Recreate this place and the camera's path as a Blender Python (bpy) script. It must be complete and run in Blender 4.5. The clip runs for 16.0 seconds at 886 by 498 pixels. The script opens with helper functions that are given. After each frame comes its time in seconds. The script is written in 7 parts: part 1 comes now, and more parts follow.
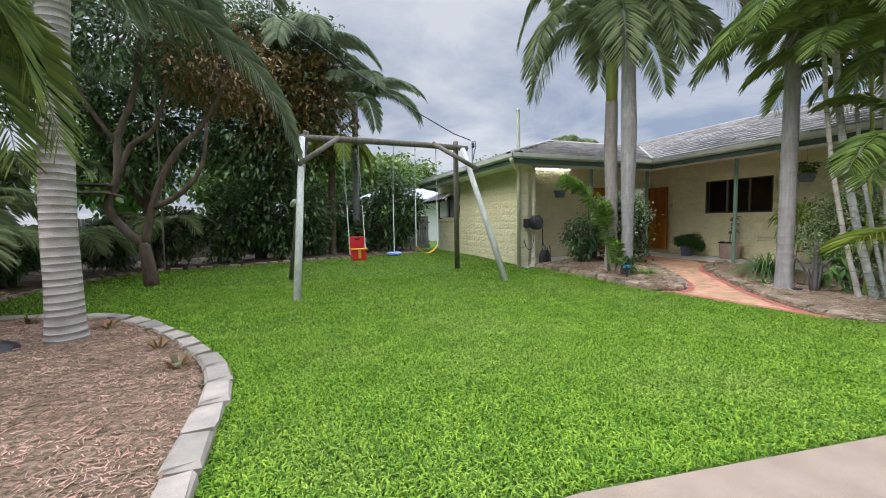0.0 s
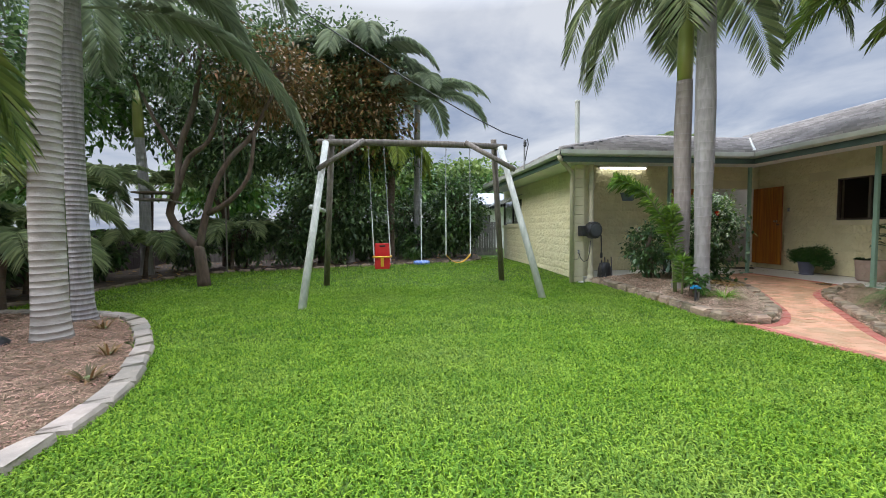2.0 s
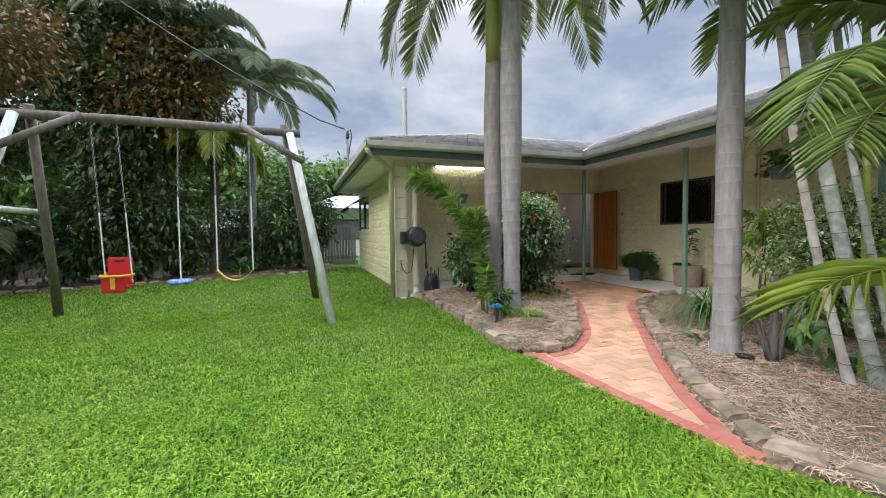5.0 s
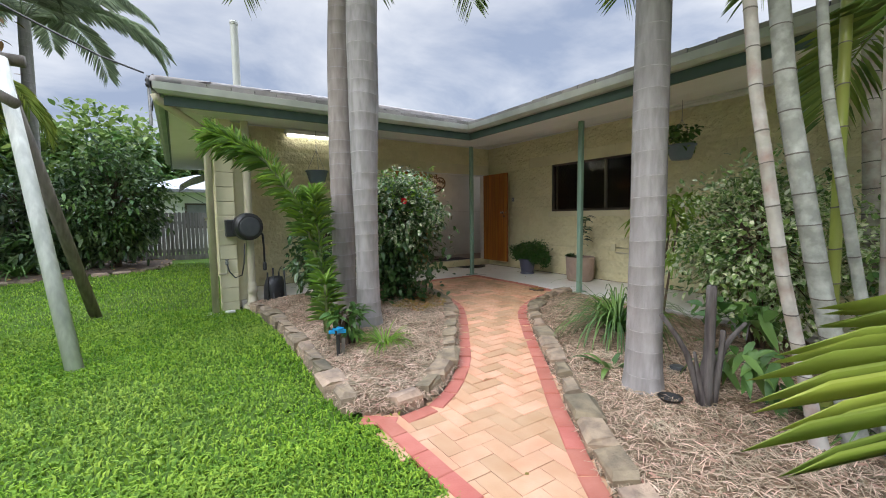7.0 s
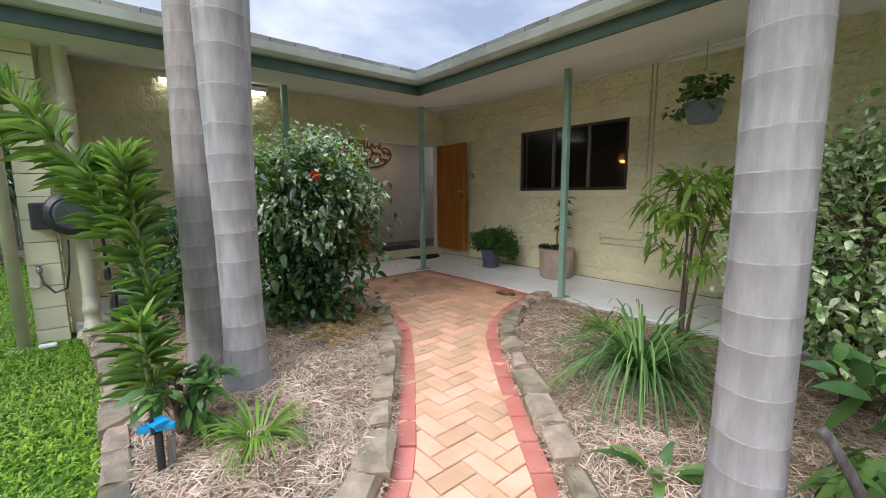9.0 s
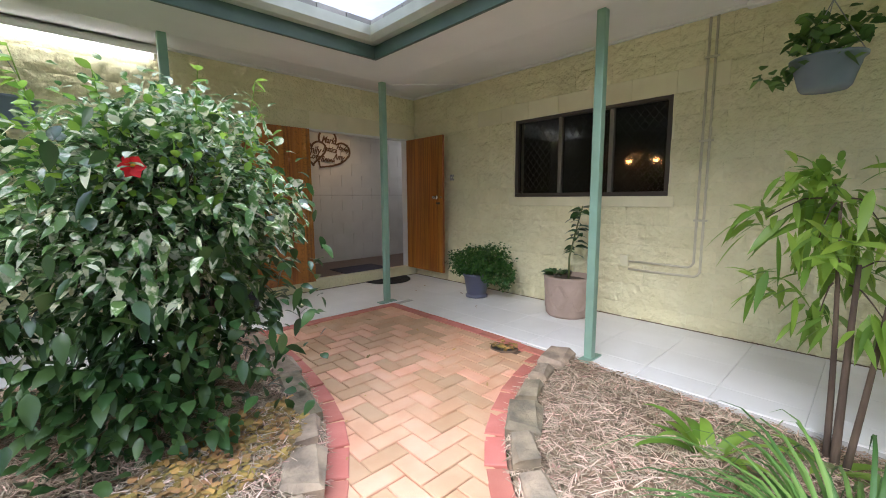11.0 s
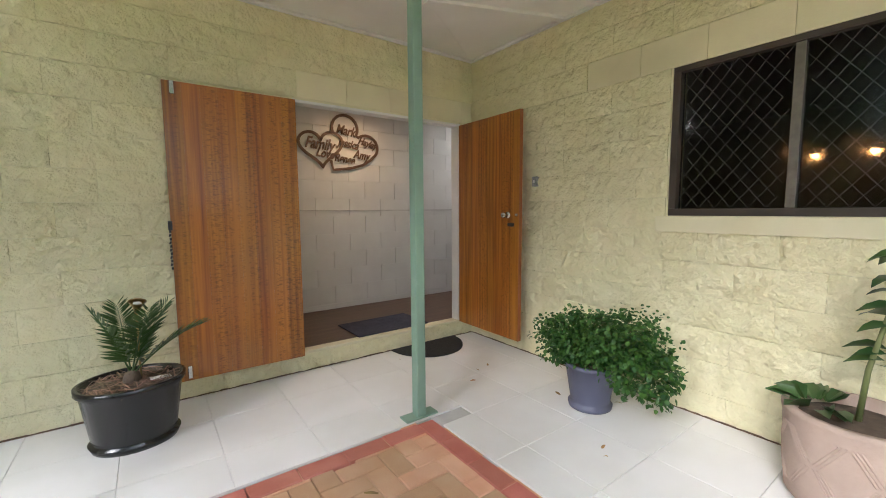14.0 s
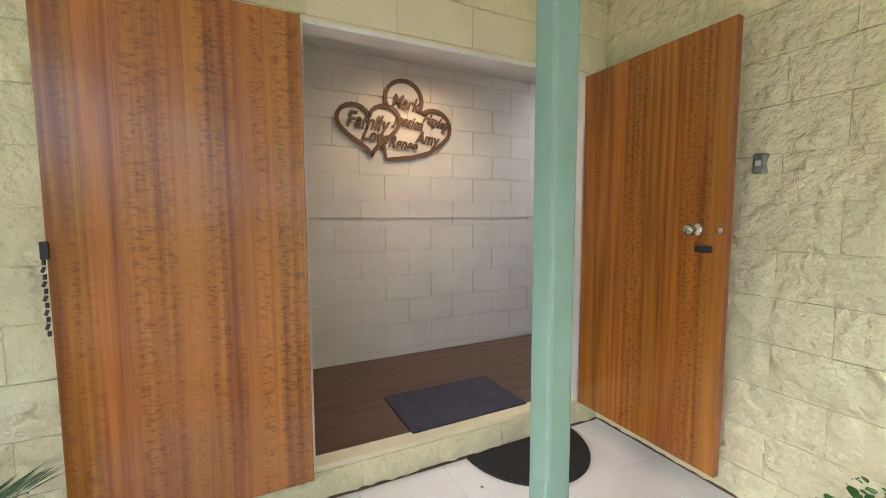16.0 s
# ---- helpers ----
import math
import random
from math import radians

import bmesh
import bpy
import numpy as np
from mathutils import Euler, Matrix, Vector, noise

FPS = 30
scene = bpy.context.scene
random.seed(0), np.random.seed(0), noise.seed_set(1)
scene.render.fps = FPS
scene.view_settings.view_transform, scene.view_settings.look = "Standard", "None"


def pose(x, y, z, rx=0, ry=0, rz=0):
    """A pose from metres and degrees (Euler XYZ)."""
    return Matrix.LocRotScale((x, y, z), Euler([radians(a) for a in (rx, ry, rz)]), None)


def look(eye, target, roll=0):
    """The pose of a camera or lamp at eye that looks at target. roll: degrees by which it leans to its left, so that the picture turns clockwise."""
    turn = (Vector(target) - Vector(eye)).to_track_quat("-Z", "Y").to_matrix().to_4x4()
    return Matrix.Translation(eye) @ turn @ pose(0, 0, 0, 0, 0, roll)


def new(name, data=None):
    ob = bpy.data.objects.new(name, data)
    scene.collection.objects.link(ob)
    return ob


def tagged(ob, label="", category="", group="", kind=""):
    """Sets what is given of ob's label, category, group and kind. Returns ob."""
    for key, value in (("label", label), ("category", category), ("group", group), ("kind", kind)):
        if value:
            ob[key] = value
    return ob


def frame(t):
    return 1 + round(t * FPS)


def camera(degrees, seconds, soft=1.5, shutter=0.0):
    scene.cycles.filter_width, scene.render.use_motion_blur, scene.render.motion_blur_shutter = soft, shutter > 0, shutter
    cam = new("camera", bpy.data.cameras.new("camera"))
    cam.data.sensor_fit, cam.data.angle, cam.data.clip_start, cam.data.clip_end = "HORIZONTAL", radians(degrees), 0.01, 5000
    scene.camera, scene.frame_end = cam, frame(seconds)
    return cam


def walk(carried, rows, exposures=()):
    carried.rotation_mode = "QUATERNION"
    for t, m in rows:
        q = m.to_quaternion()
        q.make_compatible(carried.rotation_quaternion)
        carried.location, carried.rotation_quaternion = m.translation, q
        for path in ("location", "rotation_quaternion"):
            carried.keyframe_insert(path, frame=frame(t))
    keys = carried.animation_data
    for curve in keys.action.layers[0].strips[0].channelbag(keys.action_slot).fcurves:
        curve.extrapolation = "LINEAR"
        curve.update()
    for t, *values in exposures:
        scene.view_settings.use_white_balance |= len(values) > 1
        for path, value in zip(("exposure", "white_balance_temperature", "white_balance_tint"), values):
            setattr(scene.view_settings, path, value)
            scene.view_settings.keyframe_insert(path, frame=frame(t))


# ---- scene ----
cam = camera(95.1, 16.0, soft=1.0)
METRES, EYE, TILT, LEAN, TURN = 13.29, 1.303, 0.0, 0.0, -20.9
ROWS = [
    (0.0, 0.0, 0.0, 0.0, -0.06, -3.84, 0.86),
    (0.5, 0.0251, 0.0151, 0.0004, 5.09, -3.66, 0.73),
    (1.0, 0.0524, 0.033, 0.0008, 9.34, -3.48, 0.58),
    (1.5, 0.0805, 0.0512, 0.0015, 12.37, -3.23, 0.48),
    (2.0, 0.1022, 0.0726, 0.0006, 13.98, -2.89, 0.44),
    (2.5, 0.1247, 0.0952, 0.0012, 14.12, -2.55, 0.44),
    (3.0, 0.1495, 0.1153, 0.0016, 13.04, -2.24, 0.47),
    (3.5, 0.171, 0.1386, 0.0011, 10.97, -2.1, 0.58),
    (4.0, 0.1959, 0.1606, 0.0007, 8.22, -2.08, 0.66),
    (4.5, 0.2168, 0.1834, 0.001, 5.02, -2.15, 0.71),
    (7.0, 0.2894, 0.3335, 0.0033, -12.34, -4.51, 0.77),
    (7.5, 0.2988, 0.3652, 0.0033, -14.55, -5.47, 0.68),
    (8.0, 0.3094, 0.3943, 0.0023, -16.16, -6.44, 0.63),
    (8.5, 0.3194, 0.4219, 0.0046, -17.51, -7.29, 0.58),
    (9.0, 0.3283, 0.4519, 0.0075, -18.82, -7.84, 0.46),
    (11.5, 0.3831, 0.5958, 0.0093, -22.53, -6.98, 0.38),
    (12.0, 0.3918, 0.622, 0.0094, -21.97, -6.44, 0.46),
    (12.5, 0.4013, 0.6506, 0.0103, -20.98, -6.13, 0.48),
    (13.0, 0.4081, 0.6794, 0.0114, -19.13, -5.96, 0.49),
    (13.5, 0.4179, 0.7081, 0.011, -17.1, -5.8, 0.43),
    (14.0, 0.425, 0.7394, 0.0128, -15.18, -5.44, 0.36),
    (14.5, 0.4307, 0.7695, 0.0143, -12.84, -5.27, 0.31),
    (15.0, 0.4371, 0.7999, 0.0143, -10.42, -5.08, 0.27),
    (15.5, 0.4373, 0.8295, 0.0139, -7.95, -4.96, 0.21),
    (16.0, 0.4381, 0.8567, 0.0146, -5.15, -4.72, 0.18),
]
walk(cam, [(t, pose(0, 0, EYE, TILT, LEAN, TURN) @ pose(METRES * x, METRES * y, METRES * z, 90 + pitch, roll, yaw)) for t, x, y, z, yaw, pitch, roll in ROWS],
     [(0.0, 0.45, 6250.0, 11.0), (4.5, 0.62, 6250.0, 11.0), (7.0, 0.72, 6250.0, 11.0), (9.0, 0.97, 6050.0, 12.0), (11.5, 1.72, 5800.0, 14.0), (13.0, 2.05, 5900.0, 13.0), (14.5, 2.57, 6050.0, 13.0), (15.5, 2.8, 6050.0, 14.0), (16.0, 3.0, 5850.0, 13.5)])

# ---- world, sun, exposure ----
world = bpy.data.worlds.new("overcast_sky")
scene.world = world
world.use_nodes = True
wn, wl = world.node_tree.nodes, world.node_tree.links
wn.clear()


def wnode(kind, **kw):
    n = wn.new(kind)
    for key, value in kw.items():
        if key in n.inputs:
            n.inputs[key].default_value = value
    return n


sky = wn.new("ShaderNodeTexSky")
sky.sky_type = "NISHITA"
sky.sun_disc = False
sky.sun_elevation, sky.sun_rotation = radians(37), radians(254)
skyback = wnode("ShaderNodeBackground", Strength=0.10)
wl.new(sky.outputs[0], skyback.inputs[0])
geo = wn.new("ShaderNodeTexCoord")
sep = wn.new("ShaderNodeSeparateXYZ")
wl.new(geo.outputs["Generated"], sep.inputs[0])
# clouds lie on a flat layer: direction over its height
hgt = wn.new("ShaderNodeMath"); hgt.operation = "MAXIMUM"; hgt.inputs[1].default_value = 0.0
wl.new(sep.outputs[2], hgt.inputs[0])
add = wn.new("ShaderNodeMath"); add.operation = "ADD"; add.inputs[1].default_value = 0.16
wl.new(hgt.outputs[0], add.inputs[0])
div = wn.new("ShaderNodeVectorMath"); div.operation = "DIVIDE"
comb = wn.new("ShaderNodeCombineXYZ")
for i in range(3):
    wl.new(add.outputs[0], comb.inputs[i])
wl.new(geo.outputs["Generated"], div.inputs[0])
wl.new(comb.outputs[0], div.inputs[1])
cl = wnode("ShaderNodeTexNoise", Scale=1.15, Detail=7.0, Roughness=0.55, Distortion=0.35)
wl.new(div.outputs[0], cl.inputs["Vector"])
ramp = wn.new("ShaderNodeValToRGB")
ramp.color_ramp.elements[0].position, ramp.color_ramp.elements[0].color = 0.37, (0.42, 0.49, 0.64, 1)
ramp.color_ramp.elements[1].position, ramp.color_ramp.elements[1].color = 0.63, (0.92, 0.94, 0.98, 1)
wl.new(cl.outputs["Fac"], ramp.inputs[0])
# an overcast sky grows brighter towards the zenith
zen = wn.new("ShaderNodeMapRange")
for key, value in (("From Min", 0.46), ("From Max", 1.0), ("To Min", 0.58), ("To Max", 5.0)):
    zen.inputs[key].default_value = value
wl.new(sep.outputs[2], zen.inputs["Value"])
clback = wn.new("ShaderNodeBackground")
wl.new(ramp.outputs[0], clback.inputs[0])
wl.new(zen.outputs[0], clback.inputs[1])
mix = wn.new("ShaderNodeMixShader"); mix.inputs[0].default_value = 0.9
wl.new(skyback.outputs[0], mix.inputs[1]); wl.new(clback.outputs[0], mix.inputs[2])
wout = wn.new("ShaderNodeOutputWorld")
wl.new(mix.outputs[0], wout.inputs[0])
sun = new("sun", bpy.data.lights.new("sun", "SUN"))
sun.data.energy, sun.data.angle, sun.data.color = 1.5, radians(30), (1.0, 0.96, 0.9)
sun.matrix_world = look((-13.5, -4.5, 10.8), (0, 0, 0))


# ---- materials ----
def mat(name, c1, c2=None, scale=6.0, rough=0.8, bump=0.0, bscale=60.0, stain=None, sscale=0.8, sharp=(0.35, 0.65), metal=0.0,
        spec=0.5, vary=0.0, stretch=(1, 1, 1), translucent=0.0, island=False, coat=0.0, stain_amt=0.6, relief=0.01):
    """A surface with two scales of variation, relief, and a tint of its own for each object or island."""
    m = bpy.data.materials.new(name)
    m.use_nodes = True
    n, l = m.node_tree.nodes, m.node_tree.links
    b = n["Principled BSDF"]
    b.inputs["Roughness"].default_value, b.inputs["Metallic"].default_value = rough, metal
    b.inputs["Specular IOR Level"].default_value = spec
    b.inputs["Coat Weight"].default_value = coat
    b.inputs["Coat Roughness"].default_value = 0.16
    g = n.new("ShaderNodeNewGeometry")
    mp = n.new("ShaderNodeMapping")
    mp.inputs["Scale"].default_value = stretch
    l.new(g.outputs["Position"], mp.inputs[0])

    def tex(s, d):
        t = n.new("ShaderNodeTexNoise")
        t.inputs["Scale"].default_value, t.inputs["Detail"].default_value = s, d
        l.new(mp.outputs[0], t.inputs["Vector"])
        return t

    def blend(fac, a, bcol, mode="MIX"):
        x = n.new("ShaderNodeMix"); x.data_type = "RGBA"; x.blend_type = mode
        if hasattr(fac, "links"):
            l.new(fac, x.inputs[0])
        else:
            x.inputs[0].default_value = fac
        for sock, v in ((x.inputs[6], a), (x.inputs[7], bcol)):
            if hasattr(v, "links"):
                l.new(v, sock)
            else:
                sock.default_value = (*v, 1)
        return x.outputs[2]

    def ramp_of(sock, lo, hi):
        r = n.new("ShaderNodeMapRange")
        r.inputs["From Min"].default_value, r.inputs["From Max"].default_value = lo, hi
        l.new(sock, r.inputs["Value"])
        return r.outputs[0]

    c2 = c2 or tuple(v * 0.8 for v in c1)
    t1 = tex(scale, 5)
    col = blend(ramp_of(t1.outputs["Fac"], *sharp), c1, c2)
    if stain:
        t2 = tex(sscale, 4)
        f = ramp_of(t2.outputs["Fac"], 0.45, 0.75)
        k = n.new("ShaderNodeMath"); k.operation = "MULTIPLY"; k.inputs[1].default_value = stain_amt
        l.new(f, k.inputs[0])
        col = blend(k.outputs[0], col, stain)
    if vary:
        if island:
            r = g.outputs["Random Per Island"]
        else:
            r = n.new("ShaderNodeObjectInfo").outputs["Random"]
        h = n.new("ShaderNodeHueSaturation")
        v = n.new("ShaderNodeMapRange")
        v.inputs["To Min"].default_value, v.inputs["To Max"].default_value = 1 - vary, 1 + vary
        l.new(r, v.inputs["Value"])
        l.new(v.outputs[0], h.inputs["Value"])
        hue = n.new("ShaderNodeMapRange")
        hue.inputs["To Min"].default_value, hue.inputs["To Max"].default_value = 0.5 + vary * 0.05, 0.5 - vary * 0.05
        l.new(r, hue.inputs["Value"]); l.new(hue.outputs[0], h.inputs["Hue"])
        l.new(col, h.inputs["Color"])
        col = h.outputs[0]
    l.new(col, b.inputs["Base Color"])
    if bump:
        t3 = tex(bscale, 6)
        bp = n.new("ShaderNodeBump")
        bp.inputs["Strength"].default_value, bp.inputs["Distance"].default_value = bump, relief
        l.new(t3.outputs["Fac"], bp.inputs["Height"])
        l.new(bp.outputs[0], b.inputs["Normal"])
    if translucent:
        tr = n.new("ShaderNodeBsdfTranslucent")
        l.new(col, tr.inputs[0])
        mx = n.new("ShaderNodeMixShader"); mx.inputs[0].default_value = translucent
        l.new(b.outputs[0], mx.inputs[1]); l.new(tr.outputs[0], mx.inputs[2])
        l.new(mx.outputs[0], n["Material Output"].inputs[0])
    return m


def glow(name, colour, strength):
    m = bpy.data.materials.new(name)
    m.use_nodes = True
    b = m.node_tree.nodes["Principled BSDF"]
    b.inputs["Emission Color"].default_value, b.inputs["Emission Strength"].default_value = (*colour, 1), strength
    return m


M_LAWN = mat("lawn_soil", (0.06, 0.11, 0.022), (0.10, 0.17, 0.03), 14, 0.95, 0.6, 90, stain=(0.13, 0.16, 0.05), sscale=0.5, spec=0.1, stain_amt=0.4)
M_GRASS = mat("grass_blade", (0.168, 0.325, 0.026), (0.25, 0.42, 0.044), 3, 0.5, stain=(0.27, 0.37, 0.08), sscale=0.7, vary=0.45, island=True, translucent=0.35, spec=0.25)
M_SOIL = mat("dark_soil", (0.05, 0.035, 0.025), (0.12, 0.085, 0.06), 9, 0.95, 0.8, 40, stain=(0.16, 0.11, 0.07), sscale=1.3)
M_MULCH = mat("mulch", (0.13, 0.085, 0.055), (0.30, 0.20, 0.13), 22, 0.95, 0.9, 70, stain=(0.14, 0.09, 0.06), sscale=1.6)
M_STRAW = mat("straw_chip", (0.40, 0.30, 0.20), (0.58, 0.46, 0.33), 3, 0.9, vary=0.6, island=True)
M_BARKCHIP = mat("bark_chip", (0.25, 0.16, 0.10), (0.38, 0.26, 0.17), 3, 0.9, vary=0.7, island=True)
M_DEADLEAF = mat("fallen_leaf", (0.40, 0.27, 0.06), (0.30, 0.17, 0.07), 8, 0.8, vary=0.4, island=True)
M_CONC = mat("drive_concrete", (0.33, 0.25, 0.185), (0.27, 0.205, 0.15), 4, 0.85, 0.5, 130, stain=(0.22, 0.165, 0.12), sscale=0.9)
M_TILE = mat("patio_tile", (0.80, 0.78, 0.76), (0.75, 0.73, 0.70), 3, 0.42, 0.05, 150, stain=(0.66, 0.63, 0.60), sscale=1.1, vary=0.03, stain_amt=0.4)
M_SLAB = mat("slab_edge", (0.56, 0.54, 0.51), (0.46, 0.44, 0.42), 8, 0.9, 0.3, 90)
M_BLOCK = mat("cream_split_block", (0.75, 0.69, 0.43), (0.80, 0.745, 0.49), 5, 0.6, 0.95, 16, stain=(0.64, 0.58, 0.36), sscale=1.2, vary=0.04, stain_amt=0.45, relief=0.05)
M_SMOOTH = mat("cream_smooth_block", (0.72, 0.66, 0.45), (0.77, 0.71, 0.49), 4, 0.65, 0.12, 120, stain=(0.50, 0.44, 0.27), sscale=1.4, vary=0.03, stain_amt=0.4)
M_MORTAR = mat("painted_mortar", (0.72, 0.67, 0.45), (0.76, 0.71, 0.50), 12, 0.85, 0.3, 120)
M_FOYER = mat("foyer_block", (0.66, 0.65, 0.62), (0.71, 0.70, 0.67), 4, 0.6, 0.06, 160, vary=0.02)
M_WHITE = mat("white_paint", (0.78, 0.77, 0.74), (0.73, 0.72, 0.69), 6, 0.5, 0.03, 60)
M_SOFFIT = mat("soffit_sheet", (0.80, 0.79, 0.77), (0.75, 0.74, 0.72), 2, 0.7, 0.04, 50, stain=(0.70, 0.68, 0.65), sscale=0.7, stain_amt=0.4)
M_GUTTER = mat("gutter_cream", (0.56, 0.58, 0.52), (0.48, 0.50, 0.45), 5, 0.5, 0.04, 40, stain=(0.36, 0.36, 0.31), sscale=2.2)
M_FASCIA = mat("fascia_green", (0.075, 0.12, 0.10), (0.06, 0.095, 0.08), 5, 0.5, 0.05, 40)
M_POST = mat("post_sage_green", (0.23, 0.36, 0.28), (0.20, 0.32, 0.25), 7, 0.38, 0.05, 50, stain=(0.17, 0.26, 0.20), sscale=3)
M_ROOF = mat("roof_tile_pale", (0.40, 0.375, 0.36), (0.30, 0.28, 0.27), 6, 0.8, 0.3, 60, stain=(0.28, 0.26, 0.25), sscale=1.4, vary=0.25, island=True)
M_PAVER = mat("tan_paver", (0.60, 0.33, 0.19), (0.65, 0.40, 0.25), 5, 0.72, 0.25, 110, stain=(0.40, 0.23, 0.13), sscale=1.5, vary=0.22, stain_amt=0.5)
M_PAVER2 = mat("tan_paver_far", (0.60, 0.33, 0.19), (0.65, 0.40, 0.25), 5, 0.72, 0.25, 110, stain=(0.40, 0.23, 0.13), sscale=1.5, vary=0.22, island=True, stain_amt=0.5)
M_REDBRICK = mat("red_border", (0.46, 0.14, 0.10), (0.52, 0.19, 0.14), 6, 0.6, 0.2, 90, stain=(0.30, 0.08, 0.06), sscale=1.6, vary=0.08)
M_JOINT = mat("paving_joint", (0.16, 0.10, 0.06), (0.11, 0.07, 0.045), 20, 0.95, 0.4, 120)
M_STONE = mat("edging_stone", (0.37, 0.285, 0.19), (0.20, 0.155, 0.11), 9, 0.9, 0.8, 40, stain=(0.13, 0.12, 0.09), sscale=2.5, vary=0.35)
M_PALESTONE = mat("pale_edging_stone", (0.37, 0.32, 0.265), (0.27, 0.235, 0.195), 7, 0.9, 0.6, 60, stain=(0.25, 0.24, 0.21), sscale=2.2, vary=0.25)
M_DOOR = mat("varnished_door", (0.49, 0.18, 0.020), (0.20, 0.055, 0.008), 5, 0.3, 0.15, 60, stain=(0.50, 0.20, 0.03), sscale=1.2, stretch=(9, 9, 0.22), coat=0.55, sharp=(0.3, 0.7), vary=0.09)
M_DOOREDGE = mat("door_edge", (0.34, 0.11, 0.035), (0.25, 0.08, 0.03), 5, 0.45, 0.05, 60, stretch=(6, 6, 0.5))
# figured flecks across the door's grain
dn, dl = M_DOOR.node_tree.nodes, M_DOOR.node_tree.links
fm = dn.new("ShaderNodeMapping"); fm.inputs["Scale"].default_value = (42, 42, 120)
fg = dn.new("ShaderNodeNewGeometry"); dl.new(fg.outputs["Position"], fm.inputs[0])
ft = dn.new("ShaderNodeTexNoise"); ft.inputs["Scale"].default_value = 1.0; dl.new(fm.outputs[0], ft.inputs["Vector"])
fr = dn.new("ShaderNodeMapRange")
for key, value in (("From Min", 0.50), ("From Max", 0.66), ("To Min", 1.0), ("To Max", 0.55)):
    fr.inputs[key].default_value = value
dl.new(ft.outputs["Fac"], fr.inputs["Value"])
# the figure comes in upright bands
bm_ = dn.new("ShaderNodeMapping"); bm_.inputs["Scale"].default_value = (13, 13, 0.12)
dl.new(fg.outputs["Position"], bm_.inputs[0])
bt = dn.new("ShaderNodeTexNoise"); bt.inputs["Scale"].default_value = 1.0; dl.new(bm_.outputs[0], bt.inputs["Vector"])
br = dn.new("ShaderNodeMapRange")
for key, value in (("From Min", 0.45), ("From Max", 0.6)):
    br.inputs[key].default_value = value
dl.new(bt.outputs["Fac"], br.inputs["Value"])
fx = dn.new("ShaderNodeMix"); fx.inputs[2].default_value = 1.0
dl.new(br.outputs[0], fx.inputs[0]); dl.new(fr.outputs[0], fx.inputs[3])
fh = dn.new("ShaderNodeHueSaturation")
dl.new(fx.outputs[0], fh.inputs["Value"])
dbase = dn["Principled BSDF"].inputs["Base Color"]
dl.new(dbase.links[0].from_socket, fh.inputs["Color"])
dl.new(fh.outputs[0], dbase)
M_FLOOR = mat("timber_floor", (0.115, 0.066, 0.038), (0.075, 0.042, 0.025), 4, 0.35, 0.05, 60, stretch=(0.6, 6, 1), vary=0.15)
M_FRAME = mat("window_frame_brown", (0.06, 0.045, 0.035), (0.05, 0.036, 0.03), 8, 0.4, 0.03, 60)
M_MESH = mat("bronze_mullion", (0.20, 0.18, 0.15), (0.16, 0.14, 0.12), 30, 0.45, metal=0.4)
M_GRILLE = mat("security_grille", (0.045, 0.042, 0.038), (0.032, 0.03, 0.027), 30, 0.5, metal=0.3)
# near-black wall colour that stands in for the shade of unlit rooms
M_ROOMSHADE = mat("room_shade_dark", (0.05, 0.04, 0.035), (0.035, 0.03, 0.028), 2, 0.9)
M_BLACK = mat("black_plastic", (0.018, 0.018, 0.02), (0.03, 0.03, 0.032), 8, 0.4, 0.05, 60)
M_GREYPL = mat("grey_plastic", (0.08, 0.085, 0.09), (0.06, 0.065, 0.07), 8, 0.45, 0.03, 60)
M_METAL = mat("chrome", (0.6, 0.58, 0.55), (0.5, 0.5, 0.48), 10, 0.2, metal=1.0)
M_CHAIN = mat("chain_steel", (0.45, 0.45, 0.45), (0.3, 0.3, 0.3), 30, 0.4, metal=0.8)
M_LOG = mat("weathered_log", (0.23, 0.20, 0.165), (0.14, 0.12, 0.10), 5, 0.9, 0.5, 50, stretch=(5, 5, 0.6), stain=(0.10, 0.09, 0.075), sscale=1.5)
M_LOGPALE = mat("pale_log", (0.68, 0.69, 0.62), (0.54, 0.55, 0.49), 5, 0.9, 0.5, 50, stretch=(5, 5, 0.6), stain=(0.30, 0.33, 0.28), sscale=1.5)
M_RED = mat("red_plastic", (0.62, 0.02, 0.02), (0.55, 0.015, 0.018), 8, 0.35)
M_YELLOW = mat("yellow_plastic", (0.75, 0.42, 0.03), (0.68, 0.36, 0.02), 8, 0.4)
M_BLUE = mat("blue_plastic", (0.10, 0.20, 0.55), (0.30, 0.40, 0.72), 26, 0.4, sharp=(0.48, 0.52))
M_SKYBLUE = mat("sprinkler_blue", (0.02, 0.30, 0.60), (0.02, 0.25, 0.5), 8, 0.35)
M_TRUNK = mat("palm_trunk_grey", (0.38, 0.36, 0.355), (0.27, 0.255, 0.25), 7, 0.85, 0.5, 60, stain=(0.24, 0.225, 0.22), sscale=2.6, stretch=(3, 3, 0.6))
M_TRUNKBROWN = mat("palm_trunk_brown", (0.33, 0.29, 0.265), (0.24, 0.205, 0.185), 7, 0.85, 0.5, 60, stain=(0.20, 0.175, 0.16), sscale=2.6, stretch=(3, 3, 0.6))
M_TRUNKPALE = mat("palm_trunk_pale", (0.50, 0.47, 0.43), (0.36, 0.33, 0.29), 6, 0.9, 0.6, 50, stain=(0.22, 0.19, 0.16), sscale=2.2, stretch=(1, 1, 3))
